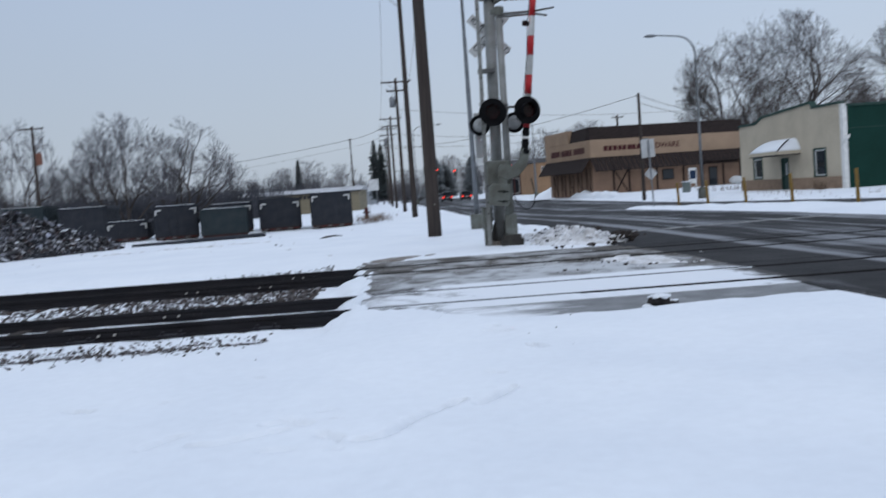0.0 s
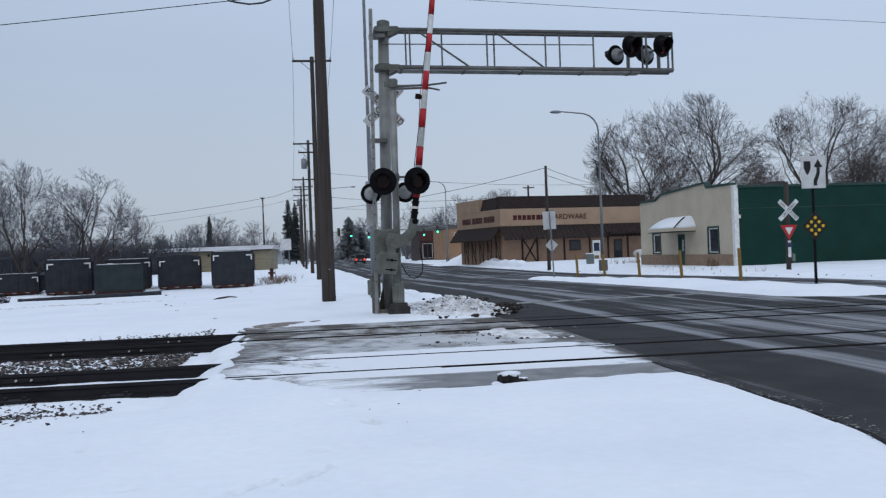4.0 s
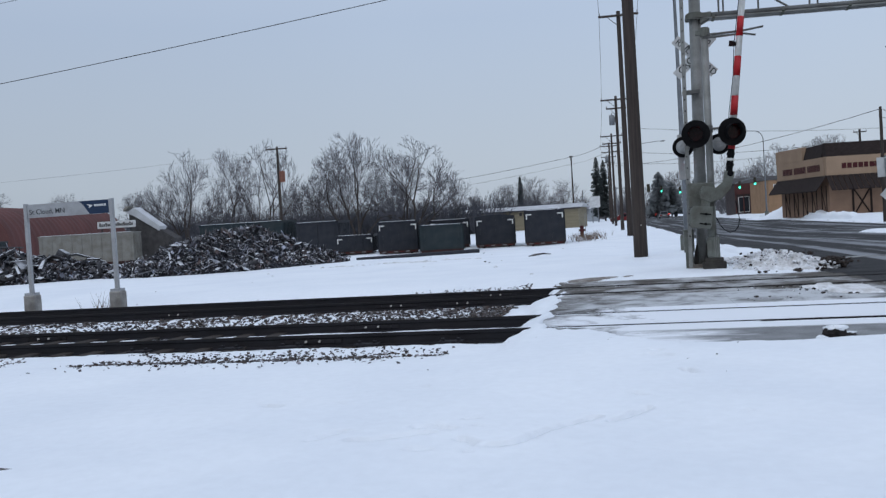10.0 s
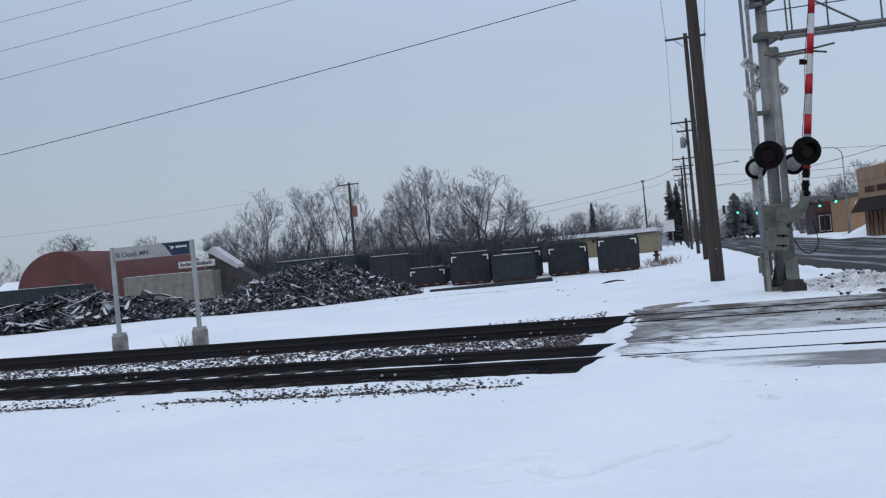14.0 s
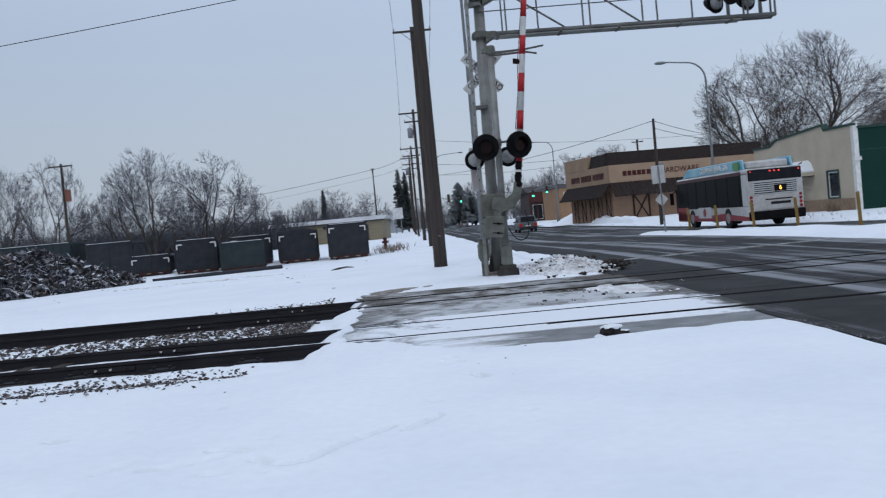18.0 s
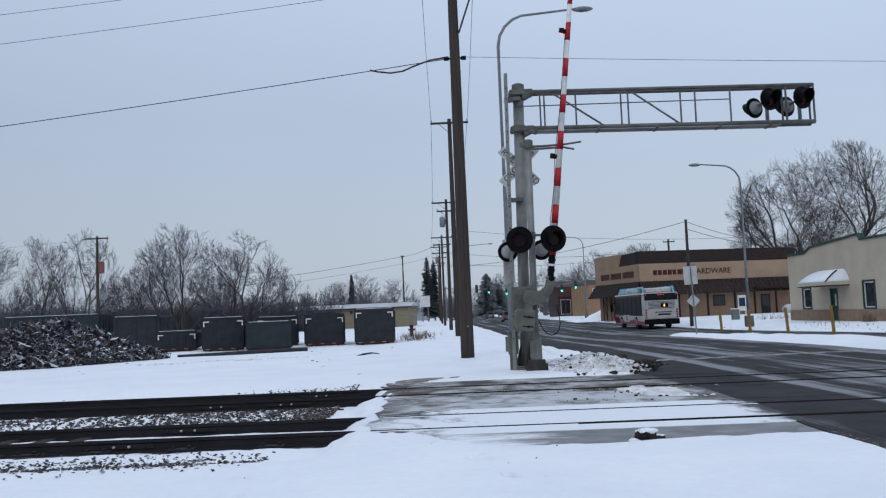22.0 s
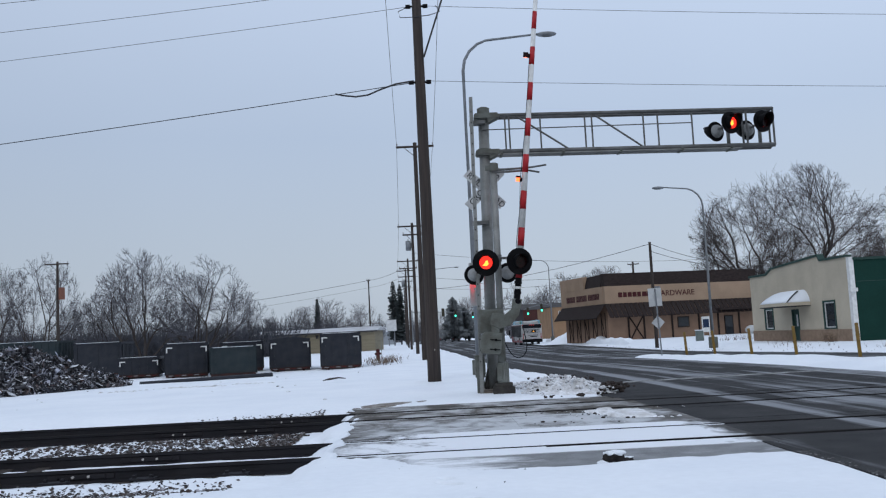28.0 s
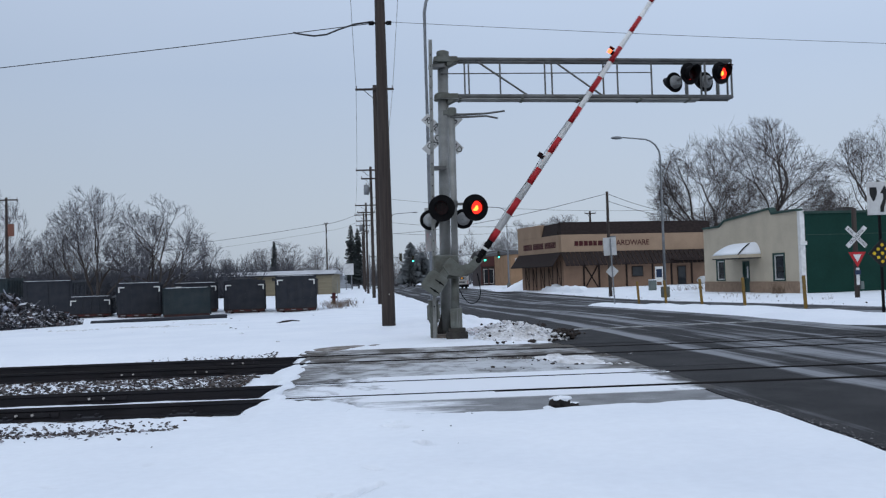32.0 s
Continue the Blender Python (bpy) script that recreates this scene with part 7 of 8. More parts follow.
part("front_wall", bm, M["cream"], TB, "cream painted block front")
# block courses told apart as proud courses
for k in range(14):
    z = 1.0 + 0.22 * k
    for y0, y1 in ((0.02, 1.4), (2.8, 5.57), (6.48, 8.83), (10.13, FB)) if z < 2.3 else ((0.02, FB),):
        bm = bmesh.new()
        box(bm, -0.006, 0.0, y0, y1, z, z + 0.205)
        part("block_course", bm, M["cream"], TB)
for a, b in zip((0, 2.7, 2.9, 8.7, 9.5), (2.7, 2.9, 8.7, 9.5, FB)):
    bm = bmesh.new()
    lo = [bm.verts.new(v) for v in ((-0.08, a, front_top(a + 0.001)), (-0.08, b, front_top(b - 0.001)), (0.33, b, front_top(b - 0.001)), (0.33, a, front_top(a + 0.001)))]
    hi = [bm.verts.new(v.co + Vector((0, 0, 0.13))) for v in lo]
    bm.faces.new(hi)
    bm.faces.new(list(reversed(lo)))
    for k in range(4):
        bm.faces.new((lo[k], lo[(k + 1) % 4], hi[(k + 1) % 4], hi[k]))
    bmesh.ops.recalc_face_normals(bm, faces=bm.faces)
    part("coping", bm, M["green_trim"], TB)
# brick wainscot
bm = bmesh.new()
for y0, y1 in ((0.0, 5.58), (6.47, FB)):
    bm = bmesh.new()
    box(bm, -0.05, 0.0, y0, y1, 0.0, 0.78)
    part("wainscot", bm, M["brick"], TB, "tan brick wainscot")
for y0, y1, z0, z1 in HOLES:
    door = z0 < 0.2
    bm = bmesh.new()
    for a, b, c, d in ((y0, y0 + 0.1, z0, z1), (y1 - 0.1, y1, z0, z1), (y0 + 0.1, y1 - 0.1, z1 - 0.1, z1), (y0 + 0.1, y1 - 0.1, z0, z0 + 0.08)):
        box(bm, -0.04, 0.12, a, b, c, d)
    fr = part("door_frame" if door else "window_frame", bm, M["green_trim"], TB)
    bm = bmesh.new()
    if door:
        box(bm, 0.04, 0.09, y0 + 0.1, y1 - 0.1, z0 + 0.08, z1 - 0.1)
        dr = part("door", bm, M["green_trim"], TB, "dark green door with a narrow pane")
        bm = bmesh.new()
        box(bm, 0.02, 0.04, y0 + 0.22, y0 + 0.4, 1.0, 1.7)
        part("pane", bm, M["sign_back"], dr)
        bm = bmesh.new()
        tube(bm, (0.0, y1 - 0.2, 1.0), (0.04, y1 - 0.2, 1.0), 0.03, seg=8)
        part("handle", bm, M["alu"], dr)
    else:
        box(bm, 0.07, 0.09, y0 + 0.1, y1 - 0.1, z0 + 0.08, z1 - 0.1)
        pn = part("pane", bm, M["pane"], TB)
        bm = bmesh.new()
        for a, b, c, d in ((y0 + 0.1, y0 + 0.16, z0 + 0.08, z1 - 0.1), (y1 - 0.16, y1 - 0.1, z0 + 0.08, z1 - 0.1), (y0 + 0.16, y1 - 0.16, z1 - 0.17, z1 - 0.1), (y0 + 0.16, y1 - 0.16, z0 + 0.08, z0 + 0.14)):
            box(bm, 0.03, 0.07, a, b, c, d)
        part("sash", bm, M["white"], TB)
        bm = bmesh.new()
        box(bm, 0.055, 0.068, (y0 + y1) / 2 - 0.32, (y0 + y1) / 2 + 0.32, 1.35, 1.6)
        part("window_notice", bm, M["text_black"], TB)
# snow-covered awning over the door
q0, q1, ou = 4.14, 7.7, -1.42
AWN = 10
bm = bmesh.new()
rows_ = []
for i in range(AWN + 1):
    u = i / AWN
    lift = math.sin(u * math.pi / 2) ** 0.9
    inset = 0.72 * u ** 1.3
    z = 2.4 + 0.74 * lift
    rows_.append([bm.verts.new(v) for v in ((0, q0 + inset, z), (ou * (1 - u), q0 + inset, z), (ou * (1 - u), q1 - inset, z), (0, q1 - inset, z))])
for a, b in zip(rows_, rows_[1:]):
    for k in range(3):
        bm.faces.new((a[k], a[k + 1], b[k + 1], b[k]))
bm.faces.new(rows_[0])
bmesh.ops.recalc_face_normals(bm, faces=bm.faces)
part("awning_snow", bm, M["snow"], TB, "thick snow on the awning", smooth=True)
for a, b, c, d in ((ou - 0.03, ou + 0.03, q0 - 0.03, q1 + 0.03), (ou + 0.03, 0, q0 - 0.03, q0 + 0.03), (ou + 0.03, 0, q1 - 0.03, q1 + 0.03)):
    bm = bmesh.new()
    box(bm, a, b, c, d, 2.22, 2.41)
    part("awning_edge", bm, M["cream"], TB)
bm = bmesh.new()
box(bm, ou, 0, q0, q1, 2.16, 2.22)
part("awning_underside", bm, M["dark_roof"], TB)
bm = bmesh.new()
pipe(bm, [(ou * (1 - i / 6) - 0.02, q0 + 0.72 * (i / 6) ** 1.3 - 0.02, 2.4 + 0.74 * math.sin(i / 6 * math.pi / 2) ** 0.9 + 0.01) for i in range(5)], 0.035, 6)
part("awning_rib", bm, M["text_black"], TB)
# green side
GW = 26.0
bm = bmesh.new()
box(bm, 0.26, 10.2, -0.25, 0.0, 0, 4.45)
part("side_wall", bm, M["green_wall"], TB, "deep green painted side wall")
bm = bmesh.new()
box(bm, 10.2, GW, -0.25, 0.0, 0, 4.3)
part("side_wall", bm, M["green_wall"], TB, "deep green painted side wall")
bm = bmesh.new()
box(bm, 0.2, 10.2, -0.33, 0.08, 4.45, 4.57)
part("coping", bm, M["green_trim"], TB)
bm = bmesh.new()
box(bm, 10.2, GW, -0.33, 0.08, 4.3, 4.42)
part("coping", bm, M["green_trim"], TB)
bm = bmesh.new()
box(bm, 0.0, 0.26, -0.27, 0.0, 0.0, 4.6)
part("white_downpipe", bm, M["white"], TB, "white corner board")
bm = bmesh.new()
box(bm, -0.1, 0.3, -0.4, -0.25, 2.75, 2.95)
part("corner_lamp", bm, M["white"], TB)
bm = bmesh.new()
box(bm, 0.3, 10.5, -0.27, -0.25, 3.28, 3.31)
part("conduit", bm, M["green_trim"], TB)
for x0, x1, z0, z1 in ((10.55, 11.75, 1.35, 2.9), (18.0, 19.3, 1.3, 3.0)):
    bm = bmesh.new()
    box(bm, x0, x1, -0.29, -0.25, z0, z1)
    w = part("window_frame", bm, M["galv"], TB)
    for k in range(4):
        bm = bmesh.new()
        dz_ = (z1 - z0 - 0.1) / 4
        box(bm, x0 + 0.05, x1 - 0.05, -0.3, -0.285, z0 + 0.06 + dz_ * k, z0 + 0.03 + dz_ * (k + 1))
        part("pane", bm, M["pane"], w)
for y0, y1, x0, x1 in ((0.25, FB, 0.25, GW),):
    bm = bmesh.new()
    box(bm, x0, x1, 0.0, y1, 3.9, 4.0)
    part("roof", bm, M["snow"], TB)
bm = bmesh.new()
box(bm, 0.3, GW, FB - 0.25, FB, 0, 4.2)
part("back_wall", bm, M["cream"], TB)
bm = bmesh.new()
box(bm, 3.3, 4.0, 1.0, 1.6, 4.0, 4.85)
box(bm, 3.36, 3.94, 0.97, 1.0, 4.5, 4.75)
part("roof_unit", bm, M["dark_roof"], TB)
# lit lamp on a pole beyond the green wall
yl = thing("yard_lamp", "lit orange yard lamp on a dark pole", "lamp", Matrix.Translation((36.1, 42.0, -0.15)))
bm = bmesh.new()
tube(bm, (0, 0, -0.1), (0, 0, 7.2), 0.1, 0.07, 10)
part("pole", bm, M["pole"], yl)
bm = bmesh.new()
tube(bm, (0, 0, 5.6), (0.35, -0.3, 5.5), 0.04, seg=6)
part("bracket", bm, M["galv"], yl)
bm = bmesh.new()
blob(bm, (0.4, -0.35, 5.32), (0.15, 0.15, 0.15), 1.0, 2, 0.0)
part("glowing_globe", bm, M["lit_lamp"], yl, "glowing orange lamp globe")

# --- far end of the road: side buildings and traffic signals
M["shop_fascia"] = mat("dull_red_brown_fascia", (0.1, 0.04, 0.035), 0.8, (0.07, 0.03, 0.03), 1, 4)
M["shop_wall"] = mat("dull_brown_shop_wall", (0.07, 0.055, 0.052), 0.85, (0.05, 0.04, 0.04), 1, 4)
M["orange_wall"] = mat("orange_tan_wall", (0.32, 0.2, 0.12), 0.85, (0.27, 0.17, 0.1), 1, 4)
house("corner_building", "small orange-tan flat-roofed building by the road", 18.3, 126.0, 8, 12, 10, 4.9, 0.15, "orange_wall", "dark_roof", gable="x", overhang=0.1, windows=((0.7, 2.2, 3.2, 4.3),))
sh = house("shop", "dark roofed shop with a dull red fascia", 15.0, 140.0, 4, 8, 9, 5.0, 1.1, "shop_wall", "dark_roof", "shop", gable="x", windows=((0.5, 2.2, 0.4, 2.9), (2.7, 4.4, 0.4, 2.9)))
bm = bmesh.new()
box(bm, -0.05, 8.05, -0.25, -0.02, 3.3, 5.0)
part("fascia", bm, M["shop_fascia"], sh, "dull red-brown fascia")
for x in (0.1, 1.3, 2.4, 3.5, 4.7):
    bm = bmesh.new()
    box(bm, x - 0.08, x + 0.08, -0.22, -0.06, 0, 3.3)
    part("pillar", bm, M["shop_fascia"], sh)
house("house", "far pale house beyond the junction", -16.0, 182.0, 0, 7, 7, 2.8, 1.8, "grey_wall", "snow", "house")
house("house", "far dark house beyond the junction", 20.0, 200.0, 0, 12, 8, 3.4, 2.2, "grey_wall", "dark_roof", "house")
bb = thing("billboard", "white blank billboard on two posts", "billboard", Matrix.Translation((-7.8, 150.0, 0)))
bm = bmesh.new()
box(bm, -0.9, 0.9, -0.1, 0.1, 2.6, 4.6)
part("board", bm, M["sign_white"], bb)
for x in (-0.5, 0.5):
    bm = bmesh.new()
    tube(bm, (x, 0, -0.1), (x, 0, 2.7), 0.09, seg=8)
    part("post", bm, M["galv"], bb)
M["sig_green"] = mat("lit_green_signal", (0.1, 0.5, 0.4), 0.4, bump=0, emit=(0.06, 1.0, 0.62), strength=3.2)
M["sig_red"] = mat("lit_red_signal", (0.5, 0.05, 0.04), 0.4, bump=0, emit=(1.0, 0.05, 0.03), strength=4.0)
M["sig_body"] = mat("signal_housing", (0.05, 0.045, 0.03), 0.6, bump=0)
RED_FLAPS, GREEN_FLAPS = [], []


def signal_head(parent, x, y, z, s=1.0):
    """A three-lamp traffic signal; flaps inside the visors stand for lamps that are off."""
    bm = bmesh.new()
    box(bm, x - 0.17 * s, x + 0.17 * s, y, y + 0.2, z - 0.55 * s, z + 0.55 * s)
    h = part("signal_head", bm, M["sig_body"], parent, bevel=0.02)
    for dz, m, flaps in ((0.36, "sig_red", RED_FLAPS), (0.0, None, None), (-0.36, "sig_green", GREEN_FLAPS)):
        bm = bmesh.new()
        tube(bm, (x, y - 0.02, z + dz * s), (x, y, z + dz * s), 0.14 * s, seg=14)
        part("signal_lens", bm, M[m] if m else M["sig_body"], h)
        if flaps is not None:
            bm = bmesh.new()
            box(bm, -0.16 * s, 0.16 * s, -0.005, 0.005, -0.32 * s, 0)
            flaps.append(part("signal_flap", bm, M["sig_body"], h, at=Matrix.Translation((x, y - 0.04, z + (dz + 0.16) * s))))
    return h


for px, reach, heads, label in ((17.5, -15.5, (4.15, 7.58), "traffic signal mast over the far junction"), (-10.8, 0.0, (-10.4,), "traffic signal on a post at the far junction")):
    tm = thing("traffic_signal", label, "traffic signal", Matrix.Translation((0, 165.0, 0)), "far traffic signals")
    bm = bmesh.new()
    tube(bm, (px, 0, -0.3), (px, 0, 6.2), 0.14, 0.1, 10)
    part("pole", bm, M["galv"], tm)
    if reach:
        bm = bmesh.new()
        tube(bm, (px, 0, 6.0), (px + reach, 0, 5.7), 0.1, 0.05, 8)
        part("mast_arm", bm, M["galv"], tm)
    for x in heads:
        signal_head(tm, x, -0.3, (5.42 if x < 5 else 5.02) if reach else 3.3, 1.15)
tm = thing("traffic_signal", "green traffic signals on a short arm by the store", "traffic signal", Matrix.Translation((0, 122.0, 0)), "far traffic signals")
bm = bmesh.new()
tube(bm, (17.4, 0, -0.5), (17.4, 0, 5.4), 0.1, 0.08, 10)
part("pole", bm, M["galv"], tm)
bm = bmesh.new()
pipe(bm, [(17.4, 0, 5.0), (16.4, 0, 5.25), (15.0, 0, 5.05), (13.3, 0, 4.6)], 0.05, 8)
part("mast_arm", bm, M["galv"], tm)
for x, z in ((13.87, 4.3), (15.94, 4.7)):
    signal_head(tm, x, -0.3, z, 1.0)
tm = thing("traffic_signal", "traffic signal seen from behind on its arm", "traffic signal", Matrix.Translation((0, 158.0, 0)), "far traffic signals")
bm = bmesh.new()
tube(bm, (-4.2, 0, -0.3), (-4.2, 0, 6.3), 0.13, 0.1, 10)
part("pole", bm, M["galv"], tm)
bm = bmesh.new()
tube(bm, (-4.2, 0, 6.0), (1.9, 0, 5.6), 0.09, 0.05, 8)
part("mast_arm", bm, M["galv"], tm)
bm = bmesh.new()
box(bm, 1.4, 1.95, -0.1, 0.2, 4.9, 6.4)
part("signal_head", bm, M["sig_body"], tm, "dark back of a signal head", bevel=0.03)


# ---------------------------------------------------------------- bare winter trees
M["bark"] = mat("dark_bark", (0.042, 0.034, 0.031), 0.95, (0.065, 0.056, 0.052), 5, 4, stretch=(3, 3, 0.6), bump=0.4)
M["twig"] = mat("frosted_twigs", (0.05, 0.042, 0.042), 0.9, (0.085, 0.075, 0.074), 2.0, 3, bump=0)
# from here to fir_far the greys carry distance haze, painted into the colour
M["bark_far"] = mat("haze_grey_bark", (0.075, 0.07, 0.072), 0.95, (0.1, 0.095, 0.098), 5, 4, bump=0)
M["twig_far"] = mat("haze_paled_twigs", (0.12, 0.115, 0.122), 0.95, (0.165, 0.16, 0.168), 1.2, 3, bump=0)
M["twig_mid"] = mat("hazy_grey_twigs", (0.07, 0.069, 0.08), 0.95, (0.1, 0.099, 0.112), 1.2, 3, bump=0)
M["scrub"] = mat("haze_grey_scrub", (0.062, 0.065, 0.076), 0.95, (0.09, 0.092, 0.104), 1.2, 3, bump=0)
M["fir_far"] = mat("haze_grey_fir_needles", (0.128, 0.143, 0.150), 0.95, (0.180, 0.195, 0.203), 3, 4, bump=0)
# needles lightened a little, again for painted haze
M["fir"] = mat("dark_fir_needles", (0.04, 0.05, 0.05), 0.95, (0.065, 0.075, 0.075), 3, 4, bump=0)


def seg_tube(verts, faces, a, b, ra, rb, sides):
    d = (b - a)
    if d.length < 1e-5:
        return
    q = d.to_track_quat("Z", "Y")
    o = len(verts)
    for p, r in ((a, ra), (b, rb)):
        for k in range(sides):
            t = 2 * math.pi * k / sides
            verts.append(p + q @ Vector((r * math.cos(t), r * math.sin(t), 0)))
    for k in range(sides):
        faces.append((o + k, o + (k + 1) % sides, o + sides + (k + 1) % sides, o + sides + k))


def grow(seed, limbs, spread, low, r0, twig, levels, sides):
    """A leafless tree 1 high and 1 wide: limbs fan out from the foot and fork, level by level, down to fine twigs that fill a lumpy dome."""
    rnd = random.Random(seed)
    mid = Vector((0, 0, low + 0.36 * (1 - low)))
    big, big_f, fine, fine_f = [], [], [], []

    def inside(p):
        v = p - mid
        e = Vector((v.x / 0.5, v.y / 0.5, v.z / (1 - mid.z) if v.z > 0 else 0.55 * v.z / (mid.z - low + 0.04)))
        lump = 0.96 + 0.22 * noise.fractal(e.normalized() * 2.6 + Vector((seed * 3.1, 0, 0)), 1.0, 2.0, 2)
        return e.length < min(1.02, lump)

    def turned(d, angle):
        side = d.cross(Vector((rnd.gauss(0, 1), rnd.gauss(0, 1), rnd.gauss(0, 1)))).normalized()
        return (d * math.cos(angle) + side * math.sin(angle)).normalized()

    def branch(p, d, ln, r, level):
        full = ln
        while level and ln > 0.2 * full and not inside(p + d * ln * (1.5 if level < 3 else 1.0)):
            ln *= 0.85
        if ln < 0.2 * full:
            return
        r *= max(0.45, ln / full) ** 0.5
        n = (9, 6, 5, 3, 2, 1)[min(level, 5)]
        last = level >= levels
        shoots = [] if last else sorted(rnd.uniform((0.55, 0.35, 0.2, 0.15, 0.1)[level], 0.97) for _ in range(sides + rnd.choice((0, 1, 1))))
        end_r = max(twig * 0.6, r * (0.6 if not last else 0.5))
        for k in range(n):
            q = p + d * (ln / n)
            if level > 2 and not inside(q):
                return
            a, b = r + (end_r - r) * k / n, r + (end_r - r) * (k + 1) / n
            if b > 0.0028:
                seg_tube(big, big_f, p, q, a, b, 6)
            else:
                seg_tube(fine, fine_f, p, q, a, b, 3)
            while shoots and shoots[0] <= (k + 1) / n:
                f = shoots.pop(0)
                c = turned(d, radians(rnd.uniform(28, 58)))
                c.z += 0.12
                branch(p.lerp(q, f * n - k if 0 <= f * n - k <= 1 else 1.0), c.normalized(), ln * rnd.uniform(0.5, 0.78), max(twig, b * 0.5), level + 1)
            p = q
            d = (d + Vector((rnd.gauss(0, 0.11), rnd.gauss(0, 0.11), rnd.gauss(0.03 if level else -0.01, 0.08)))).normalized()
        if not last:
            for _ in range(2):
                branch(p, turned(d, radians(rnd.uniform(12, 34))), ln * rnd.uniform(0.58, 0.78), max(twig, end_r * 0.85), level + 1)

    for i in range(limbs):
        th = radians(spread) * math.sqrt((i + 0.35) / limbs) * rnd.uniform(0.9, 1.1)
        az = seed + 2.4 * i + rnd.uniform(-0.3, 0.3)
        d = Vector((math.cos(az) * math.sin(th), math.sin(az) * math.sin(th), math.cos(th)))
        out = 0.1
        while out < 1.0 and inside(d * out):
            out += 0.02
        branch(Vector((0, 0, -0.03)), d, max(0.2, out * rnd.uniform(0.44, 0.56)), r0 * rnd.uniform(0.8, 1.1), 0)
    return big, big_f, fine, fine_f


TREES = {}


def tree(kind, label, x, y, h, wide=1.0, turn=0.0, mats=("bark", "twig"), group="", z=-0.15):
    """One tree; trees of a kind share their meshes."""
    if (kind, mats) not in TREES:
        big, bf, fine, ff = grow(*kind)
        meshes = []
        for nm, v, f, m in (("trunk", big, bf, mats[0]), ("crown", fine, ff, mats[1])):
            me = bpy.data.meshes.new(nm)
            me.from_pydata([tuple(c) for c in v], [], f)
            me.materials.append(M[m])
            me.update()
            meshes.append(me)
        TREES[(kind, mats)] = meshes
    t = thing("tree", label, "tree", Matrix.Translation((x, y, z)) @ Matrix.Rotation(turn, 4, "Z") @ Matrix.Diagonal((h * wide, h * wide, h, 1)), group)
    for nm, me in zip(("trunk", "crown"), TREES[(kind, mats)]):
        ob = new(nm, me)
        ob.parent = t
    return t


K1, K2, K3, K4 = [(seed, 5, sp, 0.1, 0.012, 0.0017, 4, 2) for seed, sp in ((3, 50), (8, 58), (15, 46), (21, 54))]
L1, L2, L3, L4 = [(seed, n, sp, 0.14, 0.0135, 0.0012, 5, 1) for seed, sp, n in ((4, 50, 6), (9, 58, 6), (16, 46, 5), (23, 54, 7))]
B1, B2 = (5, 11, 64, 0.03, 0.0145, 0.0006, 5, 2), (12, 11, 62, 0.03, 0.0145, 0.0006, 5, 2)
# haze-paled bark and twigs for the farthest trees
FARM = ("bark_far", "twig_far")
g = "bare trees behind the cream building"
tree(B1, "large bare spreading tree behind the cream building", 42.6, 95.5, 21.2, 1.12, 0.3, group=g)
tree(B2, "large bare spreading tree behind the green wall", 62.6, 95.5, 20.6, 1.08, 1.6, group=g)
tree(L2, "bare tree behind the green wall", 52.0, 116.0, 15.0, 0.9, 4.0, group=g)
tree(L1, "bare tree beyond the green wall", 80.0, 98.0, 16.0, 0.9, 5.0, group=g)
g = "bare trees behind the scrap yard"
lab = "tall bare tree behind the scrap yard"
for k, (x, y, h, w, kind) in enumerate(((-52.6, 86, 10.0, 7.6, L2), (-47.6, 87, 9.6, 6.2, L3), (-42.3, 86, 10.1, 7.2, L4), (-36.9, 90, 7.2, 4.8, L1), (-31.7, 86, 10.5, 9.4, L1),
                                        (-25.7, 87, 9.3, 9.6, L4), (-28.2, 93, 8.4, 6.0, L3), (-22.4, 98, 6.7, 5.0, L2), (-59.0, 92, 7.2, 6.6, L1), (-64.5, 96, 6.8, 6.2, L3), (-84.0, 90, 7.8, 8.0, L3),
                                        (-76.0, 96, 7.2, 7.0, L1), (-92.0, 84, 7.0, 7.0, L2), (-56.0, 104, 7.4, 6.4, L4), (-39.5, 104, 7.2, 6.4, L2), (-45.5, 106, 7.2, 6.4, L1), (-33.5, 108, 6.6, 6.0, L3))):
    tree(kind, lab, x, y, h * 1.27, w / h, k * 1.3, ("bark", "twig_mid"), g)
g = "distant bare trees beyond the junction"
for k, (x, y, h, w, kind) in enumerate(((-20.5, 160, 10.0, 1.1, K3), (-25.5, 165, 8.6, 1.1, K1), (-14.2, 165, 9.6, 1.1, K2), (-33, 170, 7.0, 1.0, K1), (1.0, 225, 9.0, 1.0, K2), (8.5, 215, 11.0, 0.9, K1), (15.0, 225, 11.5, 1.0, K3),
                                        (24.5, 150, 12.0, 1.1, K3), (31, 148, 12.5, 1.1, K1), (19.0, 170, 13.0, 1.1, K4), (26.0, 174, 13.0, 1.1, K2), (20.0, 156, 11.0, 1.0, K2), (-2.5, 232, 8.5, 1.0, K1), (38, 120, 10, 1.1, K2))):
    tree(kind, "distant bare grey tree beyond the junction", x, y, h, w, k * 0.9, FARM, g)


